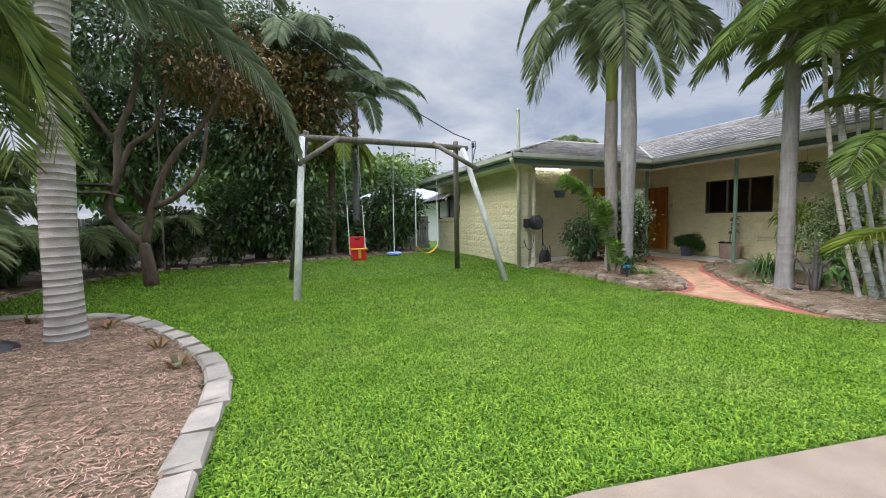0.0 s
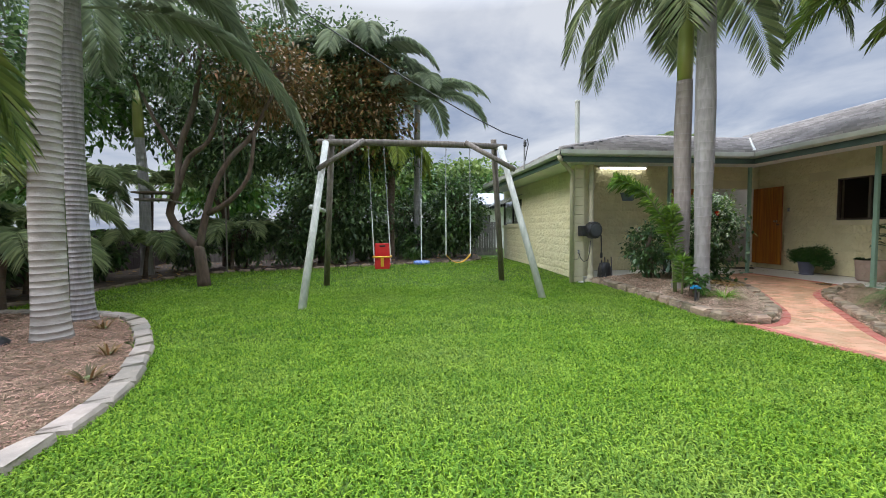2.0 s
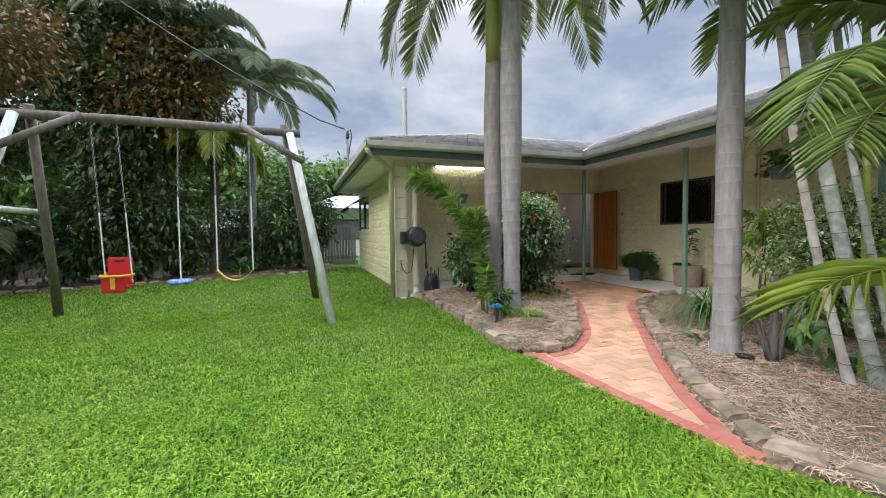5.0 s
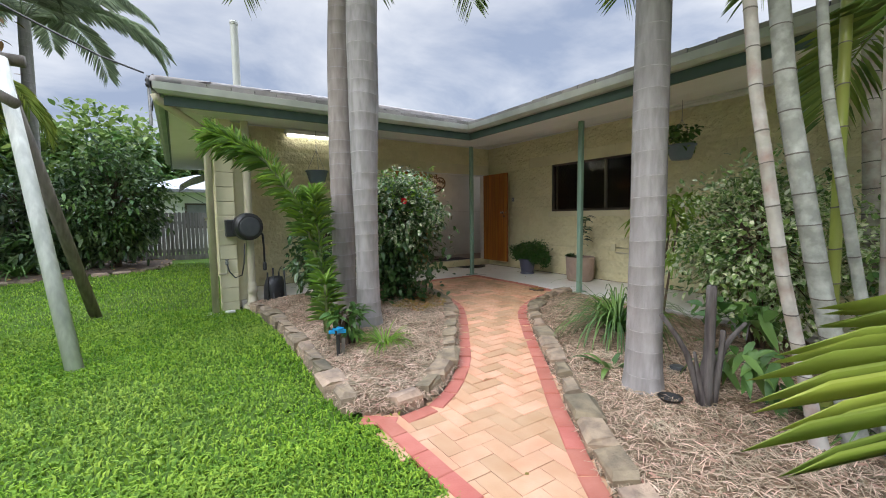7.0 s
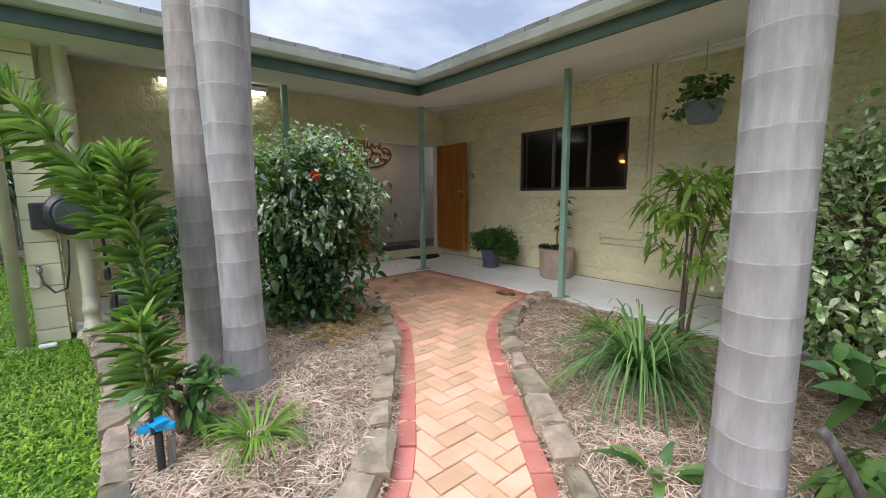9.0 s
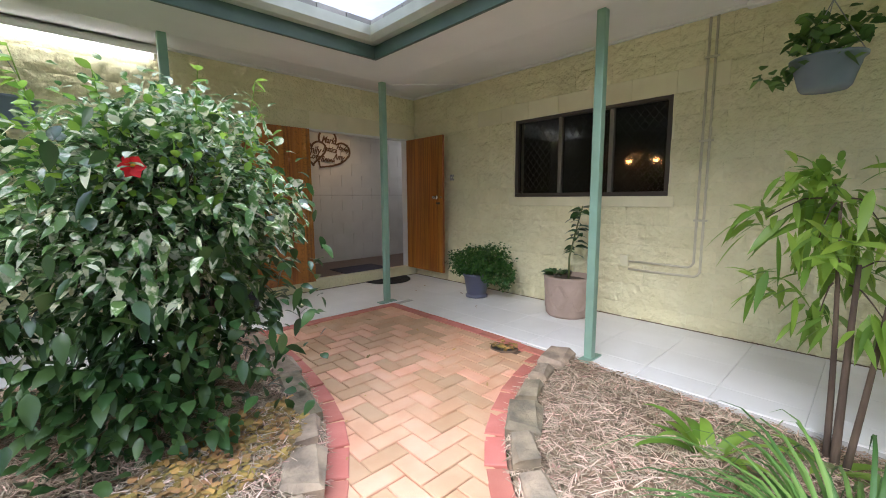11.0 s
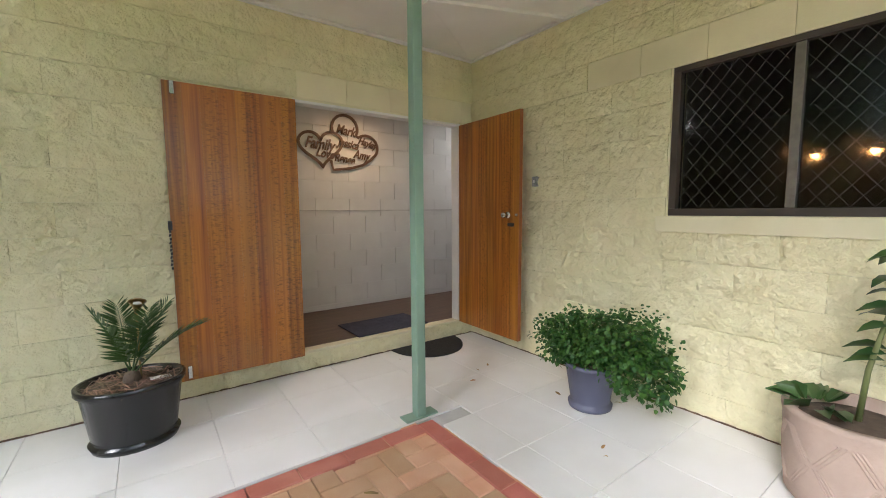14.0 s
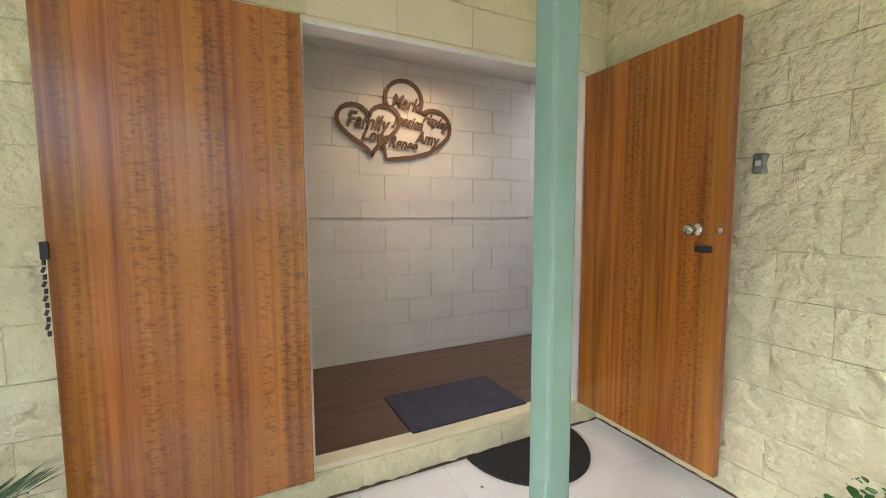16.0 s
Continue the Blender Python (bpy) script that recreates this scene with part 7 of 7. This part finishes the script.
def hanging_basket(at, hook_z, label, plants):
    p = thing("hanging_basket", label, "hanging pot", "hanging baskets", at=at)
    part("bowl", lathe([(0.0, 0.0), (0.11, 0.0), (0.125, 0.02), (0.165, 0.17), (0.18, 0.175), (0.18, 0.19), (0.165, 0.19), (0.15, 0.16), (0, 0.15)], 28), M_GREYPOT, p, "", True)
    part("soil", lathe([(0.0, 0.17), (0.155, 0.165)], 20), M_SOIL, p)
    for k in range(3):
        a = 2.1 * k + 0.4
        part("wire", tube([(0.17 * math.cos(a), 0.17 * math.sin(a), 0.18), (0, 0, 0.52)], 0.003, 5), M_CHAIN, p)
    part("hook", tube([(0, 0, 0.5), (0, 0, hook_z - at[2])], 0.004, 6), M_CHAIN, p)
    if plants:
        c = R.uniform(-1, 1, (plants, 3)) * [0.17, 0.17, 0.13] + [0, 0, 0.28]
        V, Q = leaves(c, R.normal(0, 1, (plants, 3)) + [0, 0, 0.3], 0.09 * R.uniform(0.7, 1.2, plants), 0.7, 0.3, 0.2, R)
        np_mesh("foliage", V, Q, M_LEAFMID, p)
        c = np.stack([R.normal(-0.02, 0.05, 24), 0.16 + R.uniform(0, 0.16, 24), 0.17 - R.uniform(0, 0.12, 24)], 1)
        V, Q = leaves(c, R.normal(0, 1, (24, 3)), 0.07, 0.7, 0.3, 0.2, R)
        np_mesh("trailing_foliage", V, Q, M_LEAFMID, p)


hanging_basket((10.78, 5.58, 2.06), 2.85, "blue-grey hanging basket with a leafy plant", 150)
hanging_basket((7.12, 9.45, 1.93), 2.82, "dark blue-grey empty hanging basket", 0)

# ---- pieces of the paving, edging and walls ----
def piece_mesh(name, sx, sy, sz, bevel, material, rough=0.0, seed=0):
    """A small bevelled block, its top (z) at 0."""
    r = random.Random(seed)
    me = bpy.data.meshes.new(name)
    bm = bmesh.new()
    lo = [bm.verts.new((x * sx / 2, y * sy / 2, -sz)) for x, y in ((-1, -1), (1, -1), (1, 1), (-1, 1))]
    j = lambda: r.uniform(-rough, rough)
    mid = [bm.verts.new((x * sx / 2 + j(), y * sy / 2 + j(), -bevel + j() * 0.5)) for x, y in ((-1, -1), (1, -1), (1, 1), (-1, 1))]
    hi = [bm.verts.new((x * (sx / 2 - bevel) + j(), y * (sy / 2 - bevel) + j(), j() * 0.5)) for x, y in ((-1, -1), (1, -1), (1, 1), (-1, 1))]
    bm.faces.new(hi)
    for a, b in ((lo, mid), (mid, hi)):
        for i in range(4):
            bm.faces.new((a[i], a[(i + 1) % 4], b[(i + 1) % 4], b[i]))
    bm.to_mesh(me); bm.free()
    me.materials.append(material)
    return me


path_ob = tagged(new("brick_path"), "tan herringbone brick path with a red brick border", "path", kind="structure")
PV = [piece_mesh("paver", 0.226, 0.111, 0.05, 0.004, M_PAVER, 0.0008, s) for s in range(5)]
near, rest_v, rest_q = 0, [], []
r = random.Random(9)
W = 0.115
cand = []
for i in range(-20, 60):
    for j in range(-20, 90):
        # herringbone: pairs of bricks stepping along the diagonal
        for kind in (0, 1):
            u = i
            # along x: cells (u, v), (u + 1, v); along y: cells (u, v), (u, v + 1)
            v = j
            if kind == 0 and (u - v) % 4 == 0:
                cand.append((5.9 + (u + 1) * W, 2.6 + (v + 0.5) * W, 0))
            if kind == 1 and (u - v) % 4 == 3:
                cand.append((5.9 + (u + 0.5) * W, 2.6 + (v + 1) * W, 90))
P_ = np.array(PATH)
for x, y, turn in cand:
    if not inside(x, y, PATH) or math.hypot(x - 9.97, y - 7.36) < 0.06:
        continue
    z = gz(x, y) + 0.022 + r.uniform(-0.0015, 0.0015)
    if y > 4.4 and near < 300 and x + y > 11.4:
        o = new("paver", PV[r.randrange(5)])
        o.parent = path_ob
        o.matrix_basis = pose(x, y, z, r.uniform(-0.4, 0.4), r.uniform(-0.4, 0.4), turn + r.uniform(-0.5, 0.5))
        near += 1
    else:
        hx, hy = (0.113, 0.0555) if turn == 0 else (0.0555, 0.113)
        b = len(rest_v)
        rest_v += [(x - hx, y - hy, z - 0.04), (x + hx, y - hy, z - 0.04), (x + hx, y + hy, z - 0.04), (x - hx, y + hy, z - 0.04), (x - hx, y - hy, z), (x + hx, y - hy, z), (x + hx, y + hy, z), (x - hx, y + hy, z)]
        rest_q += [(b + 4, b + 5, b + 6, b + 7), (b, b + 1, b + 5, b + 4), (b + 1, b + 2, b + 6, b + 5), (b + 2, b + 3, b + 7, b + 6), (b + 3, b, b + 4, b + 7)]
if rest_v:
    tagged(np_mesh("paver_field", rest_v, rest_q, M_PAVER2, path_ob), kind="stuff")


def along(line, size, gap, name, meshes, parent, height, inset, rng, side=1):
    """Pieces end to end along a line of points, set in from it."""
    run, i = 0.0, 0
    pts = [Vector((*p, 0)) for p in line]
    total = sum((b - a).length for a, b in zip(pts, pts[1:]))
    s = size / 2
    while s < total:
        acc = 0.0
        for a, b in zip(pts, pts[1:]):
            L = (b - a).length
            if acc + L >= s:
                d = (b - a) / L
                p = a + d * (s - acc)
                nrm = Vector((-d.y, d.x, 0)) * side
                q = p + nrm * inset
                o = new(name, meshes[rng.randrange(len(meshes))])
                o.parent = parent
                o.matrix_basis = pose(q.x, q.y, height(q.x, q.y) + rng.uniform(-0.002, 0.002), rng.uniform(-0.6, 0.6), rng.uniform(-0.6, 0.6), math.degrees(math.atan2(d.y, d.x)) + rng.uniform(-0.6, 0.6) * (1 if "brick" in name else 5))
                break
            acc += L
        s += size + gap


RB = [piece_mesh("border_brick", 0.235, 0.112, 0.05, 0.005, M_REDBRICK, 0.001, s) for s in range(3)]
bh = lambda x, y: gz(x, y) + 0.029
fine_l, fine_r = smooth_line(PATH_L, 0.02), smooth_line(PATH_R, 0.02)
along(fine_l, 0.235, 0.004, "border_brick", RB, path_ob, bh, 0.056, r, -1)
along(fine_r, 0.235, 0.004, "border_brick", RB, path_ob, bh, 0.056, r, 1)
along([(6.30, 3.0), (6.22, 4.0), (6.18, 5.25)], 0.235, 0.004, "border_brick", RB, path_ob, bh, 0.05, r, -1)
along([(8.6, 9.165), (10.1, 9.165)], 0.235, 0.004, "border_brick", RB, path_ob, bh, 0.056, r, -1)
along([(10.135, 9.15), (10.135, 7.0)], 0.235, 0.004, "border_brick", RB, path_ob, bh, 0.056, r, -1)

edge_ob = tagged(new("stone_edging"), "rough weathered stone edging round the path beds", "edging", kind="structure")
ES = [piece_mesh("edging_stone", 0.225 + 0.018 * s, 0.12 + 0.014 * s, 0.16, 0.022, M_STONE, 0.022, s) for s in range(5)]
along(fine_l[8:], 0.30, 0.015, "edging_stone", ES, edge_ob, lambda x, y: gz(x, y) + 0.125, 0.095, r, 1)
along(smooth_line([(7.1, 0.0), (6.8, 1.5), (6.5, 2.6)], 0.02) + fine_r[2:], 0.30, 0.015, "edging_stone", ES, edge_ob, lambda x, y: gz(x, y) + 0.105, 0.095, r, -1)
along(smooth_line([(5.98, 8.9), (6.10, 8.2), (6.12, 7.0), (6.10, 6.0), (6.08, 5.45)], 0.02), 0.28, 0.015, "edging_stone", ES, edge_ob, lambda x, y: gz(x, y) + 0.125, 0.03, r, 1)
edge2 = tagged(new("pale_edging"), "pale flat stone blocks edging the mulch bed", "edging", kind="structure")
PS = [piece_mesh("edging_block", 0.30 + 0.025 * s, 0.185, 0.14, 0.018, M_PALESTONE, 0.02, s) for s in range(4)]
along(smooth_line([(-0.6, -0.2), (-0.56, 1.2), (-0.55, 2.2), (-0.55, 2.9), (-0.54, 3.45), (-0.64, 4.03), (-0.82, 4.48), (-1.22, 5.35), (-2.05, 6.6), (-2.75, 7.1), (-3.8, 7.4), (-5.2, 7.6)], 0.02), 0.41, 0.012, "edging_block", PS, edge2, lambda x, y: gz(x, y) + 0.075, 0.0, r, 1)
edge3 = tagged(new("back_edging"), "low grey edging stones along the back bed", "edging", kind="structure")
along(smooth_line([(-5.1, 7.8), (-4.85, 9.5), (-4.65, 11.4), (-4.05, 12.95), (-2.95, 13.9), (-0.5, 14.12), (2.0, 14.12), (3.9, 14.2), (4.65, 14.9), (4.95, 16.0)], 0.03), 0.36, 0.02, "edging_stone", ES, edge3, lambda x, y: gz(x, y) + 0.07, 0.0, r, 1)

# patio tiles
patio = tagged(new("patio_tiles"), "large off-white glazed verandah floor tiles", "floor tiles", kind="structure")
TS = 0.448
tm = {}
for i in range(-1, 14):
    for j in range(0, 40):
        x0, y0 = 5.9 + 0.03 + i * 0.45 - 0.04, 10.41 - (j + 1) * 0.45 + 0.0
        x1, y1 = x0 + TS, y0 + TS
        x0, x1, y1 = max(x0, 5.9), min(x1, 11.515), min(y1, 10.405)
        if y0 > 9.17 - 0.4 and x0 < 10.15:
            y0 = max(y0, 9.185)
        if y0 < 9.17:
            x0 = max(x0, 10.155)
        y0 = max(y0, -2.9)
        if x1 - x0 < 0.02 or y1 - y0 < 0.02:
            continue
        key = (round(x1 - x0, 3), round(y1 - y0, 3))
        if key not in tm:
            tm[key] = piece_mesh("floor_tile", key[0], key[1], 0.012, 0.0015, M_TILE)
        o = new("floor_tile", tm[key])
        o.parent = patio
        o.location = ((x0 + x1) / 2, (y0 + y1) / 2, PATIO_Z)


# split-face blocks
def block_mesh(length, height, deep, rough, seed, material):
    """A block standing in the x-z plane with its face towards -y, rock-faced where rough."""
    rng = random.Random(seed)
    me = bpy.data.meshes.new("block")
    nx, nz = (9, 5) if rough else (1, 1)
    bm = bmesh.new()
    grid = []
    for k in range(nz + 1):
        row = []
        for i in range(nx + 1):
            rim = i in (0, nx) or k in (0, nz)
            x, z = -length / 2 + length * i / nx, -height / 2 + height * k / nz
            if rough and not rim:
                x += rng.uniform(-0.018, 0.018); z += rng.uniform(-0.014, 0.014)
            row.append(bm.verts.new((x, -((0.012 if rim and rough else deep) + (rng.uniform(-rough, rough) if not rim else 0)), z)))
        grid.append(row)
    for k in range(nz):
        for i in range(nx):
            f = bm.faces.new((grid[k][i], grid[k][i + 1], grid[k + 1][i + 1], grid[k + 1][i]))
            f.smooth = bool(rough)
    for ed in bm.edges:
        if ed.is_boundary:
            ed.smooth = False
    back = [bm.verts.new((x, 0.004, z)) for x, z in ((-length / 2, -height / 2), (length / 2, -height / 2), (length / 2, height / 2), (-length / 2, height / 2))]
    rims = [[grid[0][i] for i in range(nx + 1)], [grid[k][nx] for k in range(nz + 1)], [grid[nz][i] for i in range(nx, -1, -1)], [grid[k][0] for k in range(nz, -1, -1)]]
    for e, rim in enumerate(rims):
        a, b = back[e], back[(e + 1) % 4]
        bm.faces.new([a, b] + rim[::-1])
    bmesh.ops.recalc_face_normals(bm, faces=bm.faces)
    bm.to_mesh(me); bm.free()
    me.materials.append(material)
    return me


BL, BH = 0.405, 0.2025
rough_full = [block_mesh(0.403, 0.1992, 0.021, 0.014, s, M_BLOCK) for s in range(9)]
smooth_full = [block_mesh(0.4025, 0.2005, 0.008, 0.0, s, M_SMOOTH) for s in range(2)]
foyer_full = [block_mesh(0.4005, 0.1985, 0.007, 0.0, s, M_FOYER) for s in range(2)]


def lay_blocks(parent, place, u0, u1, z0, z1, holes, meshes, rng, smooth_rule=None, limit=300):
    """Courses in running bond; place(u, z) gives the pose of a block's middle."""
    n, k = 0, 0
    z = z0
    while z < z1 - 0.05:
        h = min(BH, z1 - z)
        u = u0 - (BL / 2 if k % 2 else 0)
        spans = [(u0, u1)]
        for a, b, lo, hi in holes:
            if lo < z + h * 0.5 < hi:
                spans = [s for p, q in spans for s in ((p, min(q, a)), (max(p, b), q)) if s[1] - s[0] > 0.02]
        while u < u1:
            for p, q in spans:
                a, b = max(u, p), min(u + BL, q)
                if b - a > 0.03 and n < limit:
                    use = meshes
                    if smooth_rule and smooth_rule(a, b, z):
                        use = smooth_full
                    o = new("block", use[rng.randrange(len(use))])
                    o.parent = parent
                    flip = rng.random() < 0.5 and use is not smooth_full
                    o.matrix_basis = place((a + b) / 2, z + h / 2) @ Matrix.Diagonal(((b - a) / BL, 1, h / BH, 1)) @ (pose(0, 0, 0, 0, 180, 0) if flip else Matrix.Identity(4))
                    n += 1
            u += BL
        z += h
        k += 1
    return n


r = random.Random(21)
lay_blocks(wall_north, lambda u, z: pose(u, WALL_Y, z), 5.92, WALL_X, 0.115, 2.97, [(DOOR[0] - 0.012, DOOR[1] + 0.012, DOOR[2], DOOR[3] + 0.03)], rough_full, r,
           lambda a, b, z: 2.3 < z < 2.5 and a > 9.5)
lay_blocks(wall_east, lambda u, z: pose(WALL_X, u, z, 0, 0, -90), 3.6, WALL_Y, 0.13, 2.97, [WIN], rough_full, r,
           lambda a, b, z: 2.3 < z < 2.5 and 6.2 < a < 8.9)
lay_blocks(wall_west, lambda u, z: pose(5.88, u, z, 0, 0, -90), 9.3, 15.4, 0.05, 2.66, [WWIN], rough_full, r)
lay_blocks(wall_foyer, lambda u, z: pose(u, 11.70, z), 9.3, 13.5, 0.40, 2.72, [], foyer_full, r)
tagged(link("baseboard", box(8.3, 11.685, 0.334, 14.4, 11.699, 0.395, 0.003), M_FOYER), "white painted hall baseboard", "baseboard", kind="structure")
# grey strip stands in for the dark shadow gap between two courses
tagged(link("trim_rail", box(8.3, 11.686, 1.474, 14.4, 11.699, 1.486), M_SLAB), "thin grey strip painted as the shadow gap along the hall wall", "trim", kind="structure")

# ---- loose ground cover ----
rng = np.random.default_rng(4)


def in_poly(x, y, poly):
    P = np.array(poly)
    c = np.zeros(len(x), bool)
    for (x0, y0), (x1, y1) in zip(P, np.roll(P, -1, 0)):
        if y0 == y1:
            continue
        hit = ((y0 > y) != (y1 > y)) & (x < (x1 - x0) * (y - y0) / (y1 - y0) + x0)
        c ^= hit
    return c


def gz_np(x, y):
    return np.clip((x + y - 12.14) * 0.0276, 0, 0.156)


DRIVE = [(-8, 1.66), (1.24, 1.51), (3.2, 1.25), (5.0, 0.89), (6.2, 0.39), (6.2, -6), (-8, -6)]


def grass(count, x0, y0, x1, y1, tall, wide, name):
    x, y = rng.uniform(x0, x1, count), rng.uniform(y0, y1, count)
    keep = ~in_poly(x, y, DRIVE)
    for p in (BED_S, BED_B, BED_L, BED_R, PATH):
        keep &= ~in_poly(x, y, p)
    keep &= ~((x > 5.75) & (y > 9.0))
    x, y = x[keep], y[keep]
    n = len(x)
    a = rng.uniform(0, 2 * np.pi, n)
    patch = np.array([noise.noise((u * 1.3, v * 1.3, 0.0)) for u, v in zip(x[::1], y[::1])]) if n < 150000 else 0.25 * np.sin(x * 2.1 + np.sin(y * 1.7)) * np.cos(y * 1.9)
    h = tall * rng.uniform(0.5, 1.25, n) * (1 + 0.35 * patch)
    lean = rng.uniform(0.3, 1.5, n)
    d = np.stack([np.cos(a), np.sin(a), np.zeros(n)], 1)
    s = np.stack([-np.sin(a), np.cos(a), np.zeros(n)], 1) * (wide * rng.uniform(0.7, 1.3, n))[:, None] / 2
    p = np.stack([x, y, gz_np(x, y)], 1)
    mid = p + d * (h * lean * 0.35)[:, None] + np.array([0, 0, 1.0]) * (h * 0.7)[:, None]
    tip = p + d * (h * lean)[:, None] + np.array([0, 0, 1.0]) * (h * (1.05 - 0.25 * lean))[:, None]
    v = np.stack([p - s * 0.8, p + s * 0.8, mid + s, mid - s, tip + s * 0.15, tip - s * 0.15], 1).reshape(-1, 3)
    i = np.arange(n)[:, None] * 6
    q = np.concatenate([i + np.array([[0, 1, 2, 3]]), i + np.array([[3, 2, 4, 5]])], 0)
    tagged(np_mesh(name, v, q, M_GRASS), "thick soft-leaved green lawn grass", "grass", kind="stuff")


grass(190000, -0.9, 0.9, 6.5, 5.2, 0.036, 0.0105, "lawn_grass")
grass(110000, -3.5, 5.0, 6.4, 9.5, 0.038, 0.013, "lawn_grass")
grass(70000, -6.0, 7.0, 6.0, 16.0, 0.042, 0.014, "lawn_grass")
grass(12000, 4.6, 1.0, 6.9, 3.2, 0.045, 0.009, "lawn_grass")


def litter(count, poly, top, length, width, m, name, label, lift=0.01, box_=None):
    P = np.array(poly)
    x0, y0, x1, y1 = box_ or (*P.min(0), *P.max(0))
    x, y = rng.uniform(x0, x1, count), rng.uniform(y0, y1, count)
    k = in_poly(x, y, poly)
    x, y = x[k], y[k]
    n = len(x)
    z = np.array([top(u, v) for u, v in zip(x, y)]) + rng.uniform(0, lift, n)
    a, tilt = rng.uniform(0, 2 * np.pi, n), rng.normal(0, 0.16, n)
    d = np.stack([np.cos(a) * np.cos(tilt), np.sin(a) * np.cos(tilt), np.sin(tilt)], 1) * (length * rng.uniform(0.4, 1.3, n))[:, None] / 2
    s = np.stack([-np.sin(a), np.cos(a), rng.normal(0, 0.3, n)], 1) * (width * rng.uniform(0.6, 1.4, n))[:, None] / 2
    p = np.stack([x, y, z + 0.004], 1)
    bend = np.array([0, 0, 1.0]) * (length * rng.uniform(-0.02, 0.1, n))[:, None]
    v = np.stack([p - d - s * 0.6, p - d + s * 0.6, p + s + bend, p - s + bend, p + d + s * 0.5, p + d - s * 0.5], 1).reshape(-1, 3)
    i = np.arange(n)[:, None] * 6
    q = np.concatenate([i + np.array([[0, 1, 2, 3]]), i + np.array([[3, 2, 4, 5]])], 0)
    tagged(np_mesh(name, v, q, m), label, "mulch", kind="stuff")


litter(46000, BED_L, top_l, 0.10, 0.0045, M_STRAW, "straw_mulch", "dry pale straw mulch strewn over the bed", 0.02)
litter(76000, BED_R, top_r, 0.10, 0.0045, M_STRAW, "straw_mulch", "dry pale straw mulch strewn over the bed", 0.02, (6.4, 0.5, 10.2, 7.1))
litter(9000, BED_L, top_l, 0.06, 0.010, M_BARKCHIP, "bark_mulch", "brown leaf scraps among the straw", 0.02)
litter(15000, BED_R, top_r, 0.06, 0.010, M_BARKCHIP, "bark_mulch", "brown leaf scraps among the straw", 0.02, (6.4, 0.5, 10.2, 7.1))
litter(60000, BED_S, top_s, 0.05, 0.007, M_BARKCHIP, "bark_mulch", "brown chipped bark mulch strewn over the bed", 0.012, (-4.5, 1.0, -0.5, 7.5))
litter(2600, [(7.5, 6.9), (8.2, 7.2), (8.35, 7.7), (7.8, 7.5), (7.3, 7.2)], top_l, 0.05, 0.03, M_DEADLEAF, "fallen_leaves", "yellow fallen leaves under the hibiscus", 0.03)
litter(420, [(8.66 + 0.21 * math.cos(u / 3), 9.98 + 0.18 * math.sin(u / 3)) for u in range(19)], lambda x, y: PATIO_Z + 0.333, 0.11, 0.005, M_BARKCHIP, "bark_mulch", "stringy brown mulch filling the black tub", 0.015)
litter(900, BED_B, top_b, 0.14, 0.05, M_DEADLEAF, "fallen_leaves", "brown fallen leaves on the soil", 0.02)
litter(60, [(6.4, 4.0), (9.8, 7.2), (9.8, 9.0), (8.7, 9.0), (7.0, 5.3)], lambda x, y: gz(x, y) + 0.022, 0.05, 0.02, M_DEADLEAF, "fallen_leaves", "few dry leaves on the bricks", 0.004)
litter(40, [(9.88, 7.27), (10.06, 7.27), (10.06, 7.45), (9.88, 7.45)], lambda x, y: gz(x, y) + 0.024, 0.07, 0.03, M_DEADLEAF, "drain_leaves", "dry leaves caught in the drain", 0.012)
litter(9, [(10.3, 8.0), (11.4, 8.0), (11.4, 10.2), (10.3, 10.2)], lambda x, y: PATIO_Z, 0.05, 0.02, M_DEADLEAF, "fallen_leaves", "few dry leaves on the tiles", 0.003)
tagged(link("trim_gap", box(11.497, 3.6, PATIO_Z + 0.001, 11.512, 10.40, PATIO_Z + 0.007), M_JOINT), "dark gap between tiles and block wall", "trim", kind="structure")
tagged(link("trim_gap", box(5.95, 10.387, PATIO_Z + 0.001, 11.49, 10.402, PATIO_Z + 0.007), M_JOINT), "dark gap between tiles and block wall", "trim", kind="structure")
rock = thing("dark_rock", "dark rounded stone lying in the mulch bed", "rock", at=(-2.75, 5.3, 0.08))
bm = bmesh.new()
bmesh.ops.create_icosphere(bm, subdivisions=3, radius=0.17)
for v in bm.verts:
    v.co *= 1 + 0.18 * noise.noise(v.co * 5)
    v.co.z *= 0.6
part("stone", bm, M_BLACK, rock, "", True)
